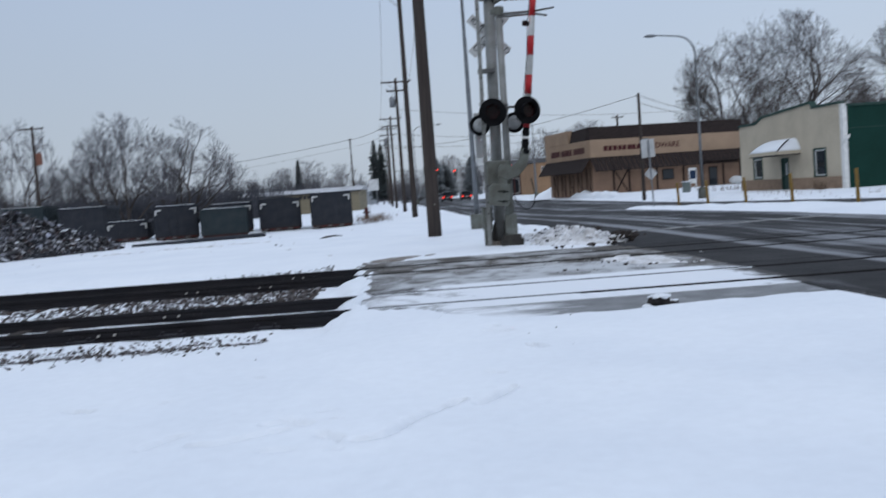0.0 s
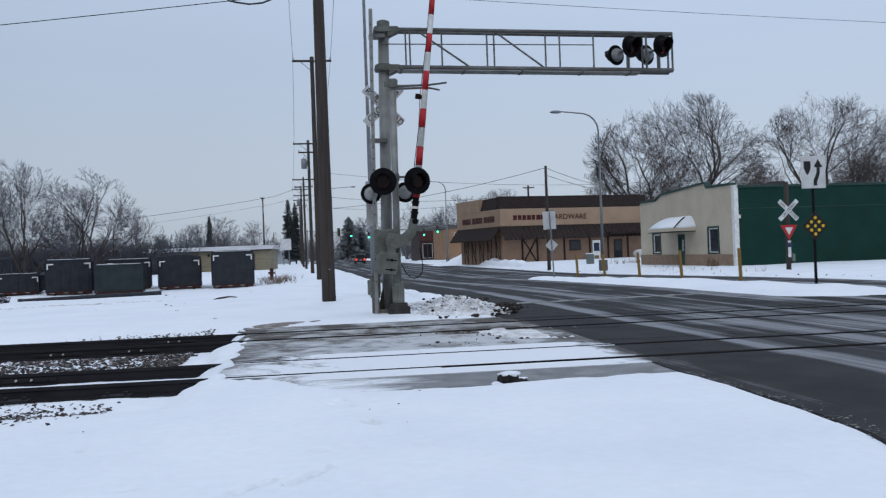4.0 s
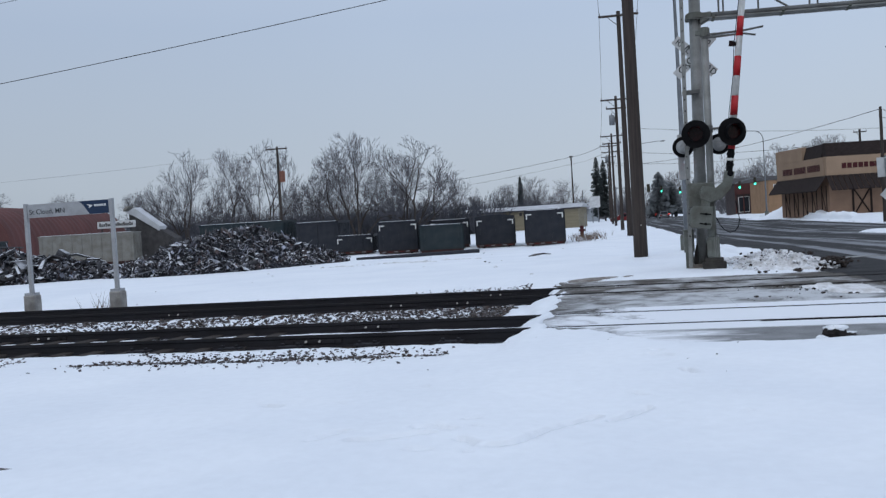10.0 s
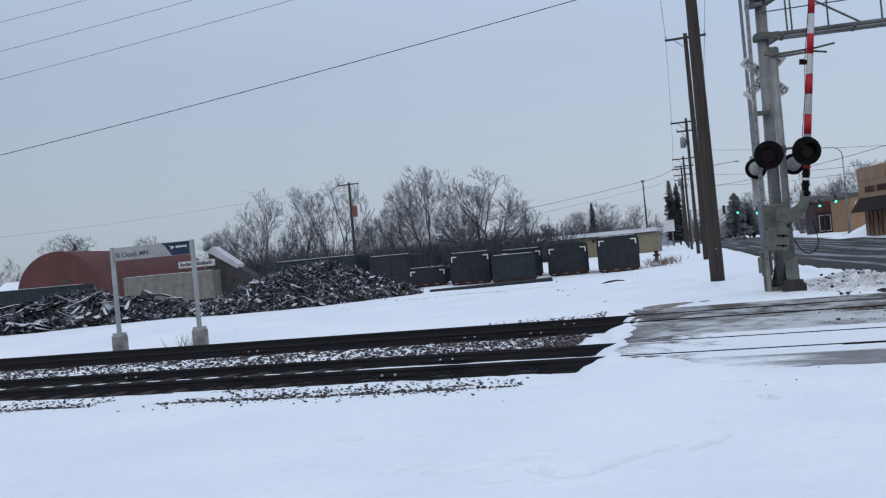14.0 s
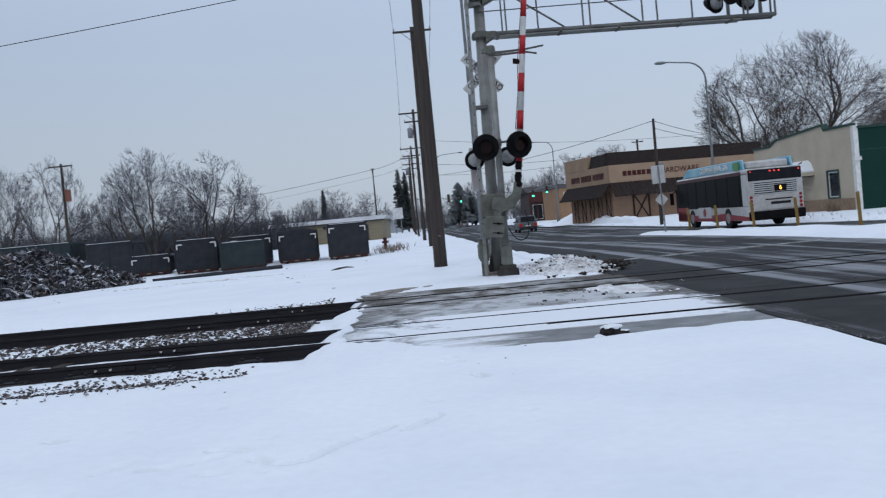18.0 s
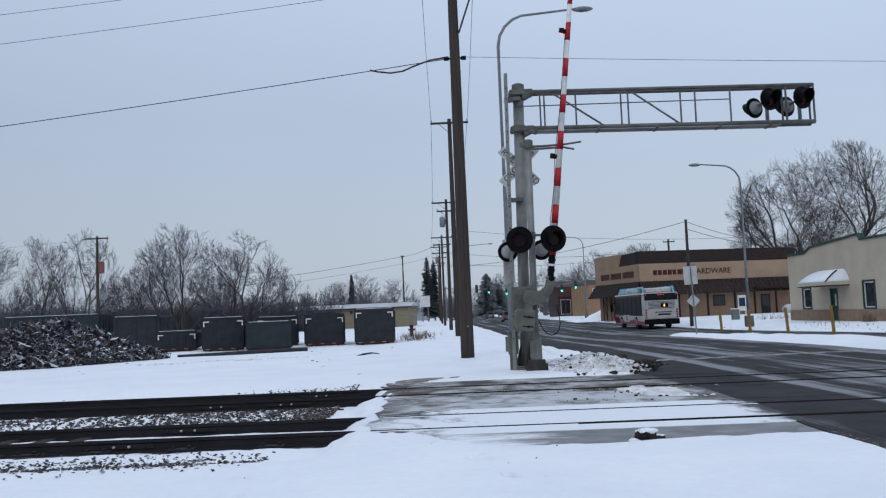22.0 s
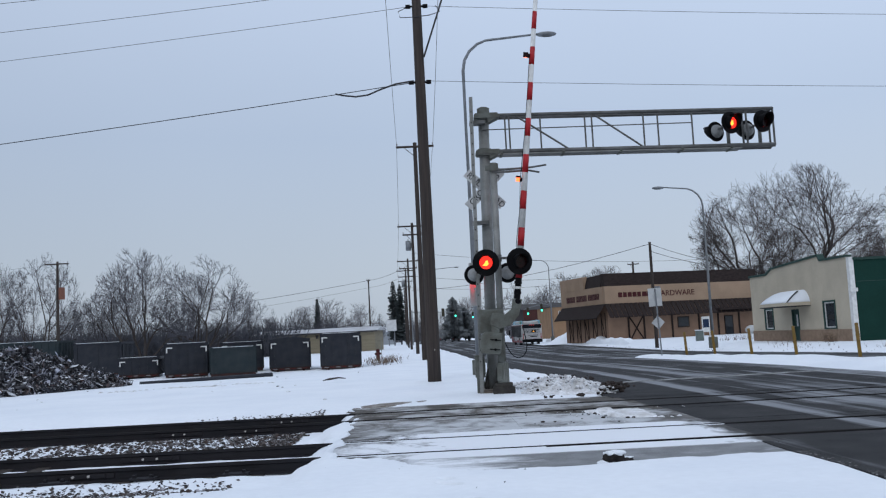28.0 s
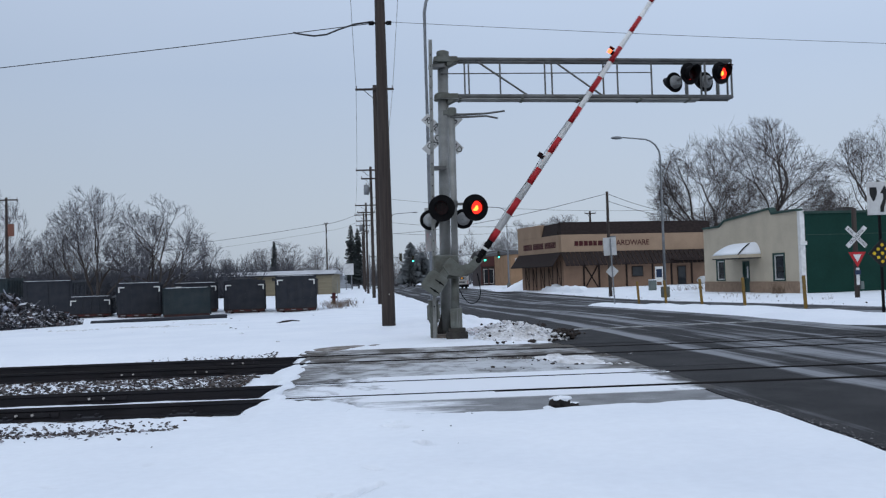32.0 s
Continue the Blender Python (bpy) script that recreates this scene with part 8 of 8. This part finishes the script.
def fir(x, y, h, r, seed, label="dark fir tree beyond the junction", needles="fir"):
    rng = random.Random(seed)
    t = thing("fir_tree", label, "fir tree", Matrix.Translation((x, y, -0.2)))
    bm = bmesh.new()
    tube(bm, (0, 0, 0), (0, 0, h), 0.18, 0.03, 8)
    part("trunk", bm, M["bark_far"], t)
    verts, faces = [], []
    for i in range(950):
        u = rng.random() ** 0.85
        z = h * (0.1 + 0.9 * u)
        a = rng.uniform(0, 6.3)
        lump = 1 + 0.55 * noise.noise(Vector((math.cos(a) * 1.3, math.sin(a) * 1.3, z * 0.55 + seed * 7)))
        rr = r * (1 - u) ** 0.5 * lump * rng.uniform(0.3, 1.1) + 0.08
        c, s = math.cos(a), math.sin(a)
        o = len(verts)
        w = 0.1 + 0.14 * (1 - u)
        verts += [(0, 0, z + 0.15), (c * rr - s * w, s * rr + c * w, z - 0.25 * rr), (c * rr * 1.1, s * rr * 1.1, z - 0.1 * rr), (c * rr + s * w, s * rr - c * w, z - 0.25 * rr)]
        faces += [(o, o + 1, o + 2), (o, o + 2, o + 3), (o, o + 3, o + 1)]
    mesh_of("crown", verts, faces, M[needles], t)
    return t


fir(-8.05, 168, 12.8, 1.5, 1)
fir(-6.75, 169, 12.2, 1.4, 2)
fir(-22.0, 158, 9.5, 0.9, 3, "slim dark fir among bare trees")
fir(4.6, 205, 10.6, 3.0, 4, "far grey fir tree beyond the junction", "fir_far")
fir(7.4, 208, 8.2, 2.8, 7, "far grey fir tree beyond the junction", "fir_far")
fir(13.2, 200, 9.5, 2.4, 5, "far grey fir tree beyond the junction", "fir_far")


def thicket(name, label, spots, seed, material="twig_far"):
    """Low far scrub: many short bare stems."""
    rng = random.Random(seed)
    verts, faces = [], []
    for x0, x1, y, h, count in spots:
        for _ in range(count):
            x, yy = rng.uniform(x0, x1), y + rng.uniform(-4, 4)
            p = Vector((x, yy, -0.3))
            hh = h * rng.uniform(0.5, 1.1)
            for _ in range(5):
                d = Vector((rng.gauss(0, 0.35), rng.gauss(0, 0.35), 1)).normalized()
                q = p + d * hh * rng.uniform(0.5, 1.0)
                seg_tube(verts, faces, p, q, 0.05, 0.02, 3)
                for _ in range(3):
                    e = p.lerp(q, rng.uniform(0.3, 0.95))
                    f = e + (d + Vector((rng.gauss(0, 0.8), rng.gauss(0, 0.8), rng.gauss(0.3, 0.4)))).normalized() * hh * 0.3
                    seg_tube(verts, faces, e, f, 0.025, 0.012, 3)
    return tagged(mesh_of(name, verts, faces, M[material]), label, "scrub", kind="stuff")


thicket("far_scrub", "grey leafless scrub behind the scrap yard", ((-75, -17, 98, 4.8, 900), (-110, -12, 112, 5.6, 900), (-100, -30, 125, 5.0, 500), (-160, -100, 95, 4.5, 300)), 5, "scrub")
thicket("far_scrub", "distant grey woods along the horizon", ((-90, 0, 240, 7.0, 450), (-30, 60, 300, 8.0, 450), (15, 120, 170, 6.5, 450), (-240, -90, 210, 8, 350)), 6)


# ---------------------------------------------------------------- vehicles
M["tyre"] = mat("tyre_rubber", (0.015, 0.015, 0.016), 0.85, (0.03, 0.03, 0.03), 8, 3)
M["hub"] = mat("wheel_hub", (0.3, 0.3, 0.31), 0.4, (0.2, 0.2, 0.2), 6, 3, metal=0.5)
M["glass"] = mat("tinted_glass", (0.008, 0.01, 0.013), 0.2, (0.014, 0.016, 0.02), 2, 2, bump=0, spec=0.1)
M["bus_white"] = mat("bus_white_paint", (0.48, 0.48, 0.47), 0.4, (0.36, 0.35, 0.34), 0.8, 5, fine=6, bump=0)
M["bus_red"] = mat("bus_red_paint", (0.25, 0.02, 0.03), 0.35, (0.2, 0.02, 0.03), 0.8, 5, bump=0)
M["bus_glass"] = mat("dark_bus_glass", (0.004, 0.005, 0.006), 0.3, bump=0, spec=0.03)
M["bus_maroon"] = mat("bus_maroon_paint", (0.06, 0.012, 0.016), 0.4, (0.045, 0.01, 0.014), 0.8, 5, bump=0)
M["bus_blue"] = mat("sky_blue_panel", (0.12, 0.36, 0.52), 0.4, (0.3, 0.5, 0.55), 0.5, 3, bump=0)
M["bus_green"] = mat("leaf_green_panel", (0.1, 0.3, 0.09), 0.4, bump=0)
M["tail"] = mat("tail_light_red", (0.4, 0.02, 0.02), 0.3, bump=0, emit=(1.0, 0.06, 0.04), strength=1.6)
M["tail_dim"] = mat("dim_tail_light", (0.22, 0.015, 0.015), 0.3, bump=0, emit=(1.0, 0.06, 0.04), strength=0.12)
M["tail_off"] = mat("red_light_lens", (0.25, 0.015, 0.015), 0.3, bump=0)
M["head"] = mat("head_light", (0.8, 0.8, 0.75), 0.3, bump=0, emit=(1.0, 0.95, 0.85), strength=5.0)
M["led"] = mat("amber_display", (0.5, 0.25, 0.05), 0.4, bump=0, emit=(1.0, 0.42, 0.06), strength=3.5)
for nm, c in (("car_silver", (0.11, 0.125, 0.14)), ("car_red", (0.16, 0.014, 0.016)), ("car_dark", (0.03, 0.03, 0.035)), ("car_grey", (0.14, 0.145, 0.15))):
    M[nm] = mat(nm + "_paint", c, 0.35, tuple(v * 0.8 for v in c), 1.0, 4, fine=8, bump=0)


def wheel(parent, x, y, r, w, name="wheel"):
    bm = bmesh.new()
    tube(bm, (-w / 2, 0, 0), (w / 2, 0, 0), r, seg=20)
    tr = part(name, bm, M["tyre"], parent, at=Matrix.Translation((x, y, r)), bevel=0.02)
    s = 1 if x > 0 else -1
    bm = bmesh.new()
    tube(bm, (s * (w / 2 - 0.02), 0, 0), (s * (w / 2 + 0.012), 0, 0), r * 0.58, r * 0.5, 14)
    part("rim", bm, M["hub"], tr)
    return tr


def loft(bm, sections, index=0):
    """Joins rings of points into a closed hull."""
    rings = [[bm.verts.new(p) for p in s] for s in sections]
    n = len(rings[0])
    for a, b in zip(rings, rings[1:]):
        for k in range(n):
            bm.faces.new((a[k], a[(k + 1) % n], b[(k + 1) % n], b[k]))
    bm.faces.new(list(reversed(rings[0])))
    bm.faces.new(rings[-1])
    bmesh.ops.recalc_face_normals(bm, faces=bm.faces)


def car(name, label, paint, ln=4.5, wd=1.8, h=1.5, van=False, lit="tail", category="car"):
    """A car pointing along +y, with the rear bumper at y = 0."""
    c = thing(name, label, category)
    hw = wd / 2
    belt = 0.58 * h
    prof = [(0.0, 0.35), (0.0, belt * 0.95), (ln * 0.02, belt), (ln * 0.78, belt), (ln * 0.97, belt * 0.82), (ln, 0.45), (ln, 0.28), (ln * 0.02, 0.25)]
    bm = bmesh.new()
    loft(bm, [[(-hw, y, z) for y, z in prof], [(hw, y, z) for y, z in prof]])
    part("body", bm, M[paint], c, bevel=0.06)
    r0, r1, r2, r3 = (0.0, 0.06, 0.62, 0.84) if van else (0.04, 0.16, 0.55, 0.76)
    cab = [(ln * r0 + 0.01, belt - 0.02), (ln * r1, h), (ln * r2, h), (ln * r3, belt - 0.02)]
    bm = bmesh.new()
    loft(bm, [[(-hw * (0.96 if z < h else 0.84), y, z) for y, z in cab], [(hw * (0.96 if z < h else 0.84), y, z) for y, z in cab]])
    part("cabin", bm, M[paint], c, bevel=0.05)
    # panes, proud of the cabin
    def pane(nm, pts, mt="glass"):
        bm = bmesh.new()
        vs = [bm.verts.new(p) for p in pts]
        f = bm.faces.new(vs)
        ret = bmesh.ops.extrude_face_region(bm, geom=[f])
        nrm = f.normal if f.normal.length else Vector((0, -1, 0))
        bm.normal_update()
        bmesh.ops.translate(bm, verts=[v for v in ret["geom"] if isinstance(v, bmesh.types.BMVert)], vec=f.normal * 0.012)
        bmesh.ops.recalc_face_normals(bm, faces=bm.faces)
        return part(nm, bm, M[mt], c)
    a, b = 0.14, 0.88
    ya0, ya1 = cab[0][0], cab[1][0]
    pane("rear_window", [(-hw * 0.8, ya0 + (ya1 - ya0) * a - 0.012, belt + (h - belt) * a), (hw * 0.8, ya0 + (ya1 - ya0) * a - 0.012, belt + (h - belt) * a), (hw * 0.72, ya0 + (ya1 - ya0) * b - 0.012, belt + (h - belt) * b), (-hw * 0.72, ya0 + (ya1 - ya0) * b - 0.012, belt + (h - belt) * b)])
    yb0, yb1 = cab[3][0], cab[2][0]
    pane("windscreen", [(hw * 0.8, yb0 + (yb1 - yb0) * a + 0.012, belt + (h - belt) * a), (-hw * 0.8, yb0 + (yb1 - yb0) * a + 0.012, belt + (h - belt) * a), (-hw * 0.72, yb0 + (yb1 - yb0) * b + 0.012, belt + (h - belt) * b), (hw * 0.72, yb0 + (yb1 - yb0) * b + 0.012, belt + (h - belt) * b)])
    for s in (-1, 1):
        x0, x1 = s * (hw * 0.955 + 0.004), s * (hw * 0.86 + 0.004)
        for u0, u1 in ((0.1, 0.36), (0.39, 0.62), (0.65, 0.86)) if van else ((0.12, 0.45), (0.49, 0.84)):
            yl = lambda u, top: (cab[0][0] + (cab[3][0] - cab[0][0]) * u) if not top else (cab[1][0] + (cab[2][0] - cab[1][0]) * u)
            pts = [(x0, yl(u0, False), belt + 0.05), (x0, yl(u1, False), belt + 0.05), (x1, yl(u1, True), h - 0.09), (x1, yl(u0, True), h - 0.09)]
            pane("side_window", pts if s > 0 else list(reversed(pts)))
        bm = bmesh.new()
        box(bm, min(s * hw * 0.62, s * hw * 0.96), max(s * hw * 0.62, s * hw * 0.96), -0.03, 0.04, belt * 0.62, belt * 0.92)
        part("tail_light", bm, M["tail"] if lit == "tail" else M["tail_dim"] if lit == "dim" else M["tail_off"], c)
        bm = bmesh.new()
        box(bm, min(s * hw * 0.55, s * hw * 0.93), max(s * hw * 0.55, s * hw * 0.93), ln - 0.04, ln + 0.03, 0.55, 0.72)
        part("head_light", bm, M["head"] if lit == "head" else M["sign_back"], c)
        for y in (ln * 0.19, ln * 0.8):
            wheel(c, s * (hw - 0.1), y, 0.33, 0.22)
        bm = bmesh.new()
        box(bm, min(s * hw, s * (hw + 0.16)), max(s * hw, s * (hw + 0.16)), ln * 0.66, ln * 0.66 + 0.1, belt + 0.02, belt + 0.18)
        part("mirror", bm, M[paint], c)
    bm = bmesh.new()
    box(bm, -hw * 0.96, hw * 0.96, -0.08, 0.05, 0.3, 0.55)
    part("rear_bumper", bm, M["car_dark"] if van else M[paint], c, bevel=0.03)
    bm = bmesh.new()
    box(bm, -0.26, 0.26, -0.09, -0.08, belt * 0.62, belt * 0.62 + 0.13)
    part("number_plate", bm, M["sign_white"], c)
    return c


def city_bus():
    """A low-floor city bus pointing along +y, rear at y = 0."""
    b = thing("city_bus", "white and red city bus with a blue roof panel", "bus")
    L, hw, H = 10.4, 1.27, 2.66
    # walls in bands, so that windows lie between them
    bm = bmesh.new()
    box(bm, -hw, hw, 0.0, L, 0.33, 1.0)
    part("lower_body", bm, M["bus_white"], b, bevel=0.05)
    bm = bmesh.new()
    box(bm, -hw, hw, 0.0, L, 2.42, H)
    part("upper_body", bm, M["bus_white"], b, bevel=0.08)
    bm = bmesh.new()
    box(bm, -hw + 0.006, hw - 0.006, 0.7, L - 0.1, 1.0, 2.42)
    part("window_band", bm, M["bus_glass"], b, "dark tinted side windows")
    bm = bmesh.new()
    box(bm, -hw, hw, 0.0, 0.7, 1.0, 2.42)
    part("rear_corner", bm, M["bus_white"], b, bevel=0.03)
    for s in (-1, 1):
        x = s * hw
        for k in range(7):
            y = 1.0 + (L - 1.3) * k / 6
            bm = bmesh.new()
            box(bm, min(x - s * 0.03, x + s * 0.004), max(x - s * 0.03, x + s * 0.004), y - 0.03, y + 0.03, 1.0, 2.42)
            part("window_post", bm, M["black"], b)
        bm = bmesh.new()
        prism(bm, [(0.0, 0.36), (L, 0.36), (L, 0.9), (L * 0.62, 0.58), (L * 0.3, 0.7), (0.0, 0.52)], 0, 0.012,
              Matrix.Translation((x + (0.012 if s > 0 else 0.0), 0, 0)) @ Matrix.Rotation(radians(90), 4, "Z") @ Matrix.Rotation(radians(90), 4, "X") @ Matrix.Translation((0, 0, -0.012)) if s > 0 else
              Matrix.Translation((x - 0.012, 0, 0)) @ Matrix.Rotation(radians(90), 4, "Z") @ Matrix.Rotation(radians(90), 4, "X"))
        part("red_sweep", bm, M["bus_red"], b, "red painted skirt")
        bm = bmesh.new()
        box(bm, min(x, x + s * 0.01), max(x, x + s * 0.01), 0.7, L - 0.1, 2.42, 2.57)
        part("eave_stripe", bm, M["bus_maroon"], b, "dark maroon stripe above the windows")
        bm = bmesh.new()
        box(bm, min(x, x + s * 0.012), max(x, x + s * 0.012), L - 1.6, L - 0.05, 0.4, 1.09)
        part("front_panel", bm, M["bus_red"], b)
        bm = bmesh.new()
        box(bm, min(x, x + s * 0.014), max(x, x + s * 0.014), 4.9, 6.9, 0.5, 1.05)
        ad = part("advert_panel", bm, M["sign_back"], b)
        bm = bmesh.new()
        tube(bm, (x, 5.9, 0.78), (x + s * 0.02, 5.9, 0.78), 0.22, seg=16)
        part("round_emblem", bm, M["bus_red"], ad)
        # roof fairing
        bm = bmesh.new()
        prism(bm, [(0.6, H - 0.02), (0.75, H + 0.46), (8.6, H + 0.46), (9.6, H + 0.02)], 0, 0.1,
              Matrix.Translation((x - s * 0.16 + 0.05, 0, 0)) @ Matrix.Rotation(radians(90), 4, "Z") @ Matrix.Rotation(radians(90), 4, "X") @ Matrix.Translation((0, 0, -0.1)))
        fr = part("roof_fairing", bm, M["bus_blue"], b, "sky blue roof side panel", bevel=0.03)
        bm = bmesh.new()
        box(bm, min(x - s * 0.04, x - s * 0.0), max(x - s * 0.04, x), 0.9, 1.6, H + 0.03, H + 0.36)
        part("green_end", bm, M["bus_green"], fr)
    words("CLEAN NATURAL GAS", 0.4, M["sign_white"], b, Matrix.Translation((-hw + 0.095, 4.5, H + 0.22)) @ Matrix.Rotation(radians(-90), 4, "Z") @ FACE, "white lettering", 0.02)
    bm = bmesh.new()
    box(bm, -hw + 0.3, hw - 0.3, 0.7, 8.9, H, H + 0.36)
    part("roof_housing", bm, M["bus_white"], b, bevel=0.08)
    # rear
    bm = bmesh.new()
    box(bm, -hw + 0.06, hw - 0.06, -0.03, 0.0, 2.1, 2.6)
    part("rear_window", bm, M["glass"], b, bevel=0.02)
    bm = bmesh.new()
    box(bm, -hw + 0.25, hw - 0.25, -0.025, 0.0, 1.48, 2.07)
    gr = part("grille", bm, M["sign_back"], b)
    for k in range(6):
        bm = bmesh.new()
        box(bm, -hw + 0.3, hw - 0.3, -0.035, -0.025, 1.52 + 0.09 * k, 1.555 + 0.09 * k)
        part("slat", bm, M["black"], gr)
    bm = bmesh.new()
    box(bm, -0.05, 0.5, -0.05, -0.036, 1.58, 1.86)
    ds = part("route_display", bm, M["black"], b)
    words("6", 0.26, M["led"], ds, Matrix.Translation((0.22, -0.053, 1.72)) @ FACE, "glowing amber number", 0.002)
    bm = bmesh.new()
    box(bm, -hw + 0.2, hw - 0.2, -0.02, 0.0, 0.78, 1.44)
    hd = part("engine_door", bm, M["bus_white"], b, bevel=0.015)
    for z, x0, x1, hgt in ((1.2, -0.5, 0.75, 0.06), (1.0, -0.25, 0.65, 0.12)):
        bm = bmesh.new()
        box(bm, x0, x1, -0.026, -0.021, z, z + hgt)
        part("lettering_bar", bm, M["text_black"], hd)
    bm = bmesh.new()
    box(bm, -hw, hw, -0.12, 0.05, 0.33, 0.74)
    part("rear_bumper", bm, M["black"], b, bevel=0.04)
    for s in (-1, 1):
        for k, z in enumerate((0.86, 1.03, 1.2, 1.37)):
            bm = bmesh.new()
            tube(bm, (s * 1.12, -0.03, z), (s * 1.12, 0.0, z), 0.07, seg=12)
            part("tail_light", bm, M["tail_dim"] if k == 1 else M["tail_off"], b)
        bm = bmesh.new()
        tube(bm, (s * 1.1, -0.03, 2.5), (s * 1.1, 0.0, 2.5), 0.035, seg=10)
        part("marker_light", bm, M["tail"], b)
        for y in (2.6, 7.9):
            wheel(b, s * (hw - 0.14), y, 0.48, 0.3)
        bm = bmesh.new()
        tube(bm, (s * (hw + 0.02), L - 0.1, 2.1), (s * (hw + 0.28), L + 0.1, 1.9), 0.03, seg=6)
        box(bm, s * (hw + 0.28) - 0.1, s * (hw + 0.28) + 0.1, L + 0.05, L + 0.13, 1.3, 1.95)
        part("mirror", bm, M["black"], b)
    for x in (-0.2, 0.0, 0.2):
        bm = bmesh.new()
        tube(bm, (x, -0.04, 2.5), (x, 0.0, 2.5), 0.035, seg=8)
        part("marker_light", bm, M["tail"], b)
    # front
    bm = bmesh.new()
    box(bm, -hw + 0.08, hw - 0.08, L, L + 0.03, 1.1, 2.55)
    part("windscreen", bm, M["glass"], b)
    for s in (-1, 1):
        bm = bmesh.new()
        box(bm, s * 0.9 - 0.2, s * 0.9 + 0.2, L, L + 0.03, 0.65, 0.85)
        part("head_light", bm, M["head"], b)
    return b


bus = city_bus()
van = car("minivan", "silver grey minivan driving away along the road", "car_silver", 4.5, 1.8, 1.62, van=True, lit="dim", category="minivan")
suv = car("suv", "dark car with glowing tail lights", "car_dark", 4.6, 1.9, 1.75, van=True, category="car")
sedan = car("sedan", "red car turning at the far junction", "car_red", 4.6, 1.8, 1.45, lit="none")
far_car = car("car", "grey car far down the road", "car_grey", 4.5, 1.8, 1.5, lit="none")
oncoming = car("oncoming_car", "dark car with lit headlights far off", "car_dark", 4.5, 1.8, 1.5, lit="head")
parked = car("pickup", "dark car waiting at the far junction", "car_dark", 4.7, 1.9, 1.7, van=True)


# ---------------------------------------------------------------- what moves
FLASH_START, FLASH = 26.55, 0.70


def motions():
    # the gate: at rest until 30 s, then it comes down
    arm = [(0, 6.8), (15, 6.8), (29.6, 6.8), (29.8, 7.6), (30.0, 9.4), (30.25, 13.0), (30.5, 17.2), (31.0, 23.0), (31.5, 29.2), (32.0, 35.7)]
    walk(gate_arm, [(t, Matrix.Translation(PIV) @ Matrix.Rotation(radians(a), 4, "Y")) for t, a in arm])
    # the lights: the added blades turn edge-on by turns, left and right, seven tenths of a second each
    for side, first in (("left", 0), ("right", 1)):
        rows = [(0.0, 0), (FLASH_START - 0.06, 0)]
        k = 0
        while FLASH_START + k * FLASH < 32.0:
            a, b = FLASH_START + k * FLASH, FLASH_START + (k + 1) * FLASH
            ang = 86 if k % 2 == first else 0
            rows += [(a + 0.05, ang), (b - 0.05, ang)]
            k += 1
        rows = [r for r in rows if r[0] <= 32.0] + [(32.0, rows[-1][1])] if rows[-1][0] > 32.0 else rows
        for blade in SHUTTERS[side]:
            base = Matrix.Translation(blade.matrix_basis.translation)
            walk(blade, [(t, base @ Matrix.Rotation(radians(-a), 4, "X")) for t, a in rows])

    # far signals turn from red to green at 3.5 s
    for flaps, rows in ((RED_FLAPS, ((0, 86), (3.4, 86), (3.5, 0), (32, 0))), (GREEN_FLAPS, ((0, 0), (3.4, 0), (3.5, 86), (32, 86)))):
        for f in flaps:
            base = Matrix.Translation(f.matrix_basis.translation)
            walk(f, [(t, base @ Matrix.Rotation(radians(-a), 4, "X")) for t, a in rows])

    def lane(x0, y, back=False):
        return Matrix.Translation((road_x(x0, y), y, road_z(y))) @ Matrix.Rotation(math.atan(-LEAN) + (math.pi if back else 0), 4, "Z")

    walk(bus, [(t, lane(15.95, y)) for t, y in ((0, -70), (8, -27), (13, 4), (15.5, 17.0), (17.5, 25.8), (18.5, 30.8), (19.5, 36.4), (20.5, 43.2), (21.5, 50.5), (22.5, 57.8),
                                               (23.5, 65.4), (25, 77.3), (28, 101.5), (30, 117), (32, 132))])
    walk(van, [(t, lane(10.35 + 1.2 * smooth_step(13.6, 15.2, t) - 0.5 * smooth_step(16, 19, t), (y + 11.9) * (1.07 + 0.1 * smooth_step(12.0, 15.0, t)) - 11.9)) for t, y in ((0, -160), (8, -60), (12, 0), (14.0, 25.5), (14.6, 31.5), (15, 35.5), (15.5, 40.5), (17.5, 58), (18, 63), (18.5, 68), (19, 73), (20, 84), (22, 108), (25, 150), (28, 200), (32, 260))])
    walk(suv, [(t, lane(11.4, y)) for t, y in ((0, 156), (3.5, 156), (5, 158), (6, 162), (8, 185), (12, 250), (32, 400))])
    walk(parked, [(t, lane(15.0, y)) for t, y in ((0, 156), (3.8, 156), (6, 172), (9, 210), (14, 290), (32, 400))])
    walk(sedan, [(t, Matrix.Translation((x, 158, -0.25)) @ Matrix.Rotation(radians(90), 4, "Z")) for t, x in ((0, 40), (6, 14), (8, 4.8), (9, 2.9), (9.5, 1.5), (10.5, -4), (14, -30), (32, -60))])
    walk(far_car, [(t, lane(x0, y)) for t, y, x0 in ((0, 188, 12.2), (15, 190, 12.3), (20, 197, 12.6), (28, 208, 13.0), (32, 214, 13.0))])
    walk(oncoming, [(t, lane(5.4, y, True)) for t, y in ((0, 330), (26, 300), (28, 270), (30, 235), (32, 205))])


motions()
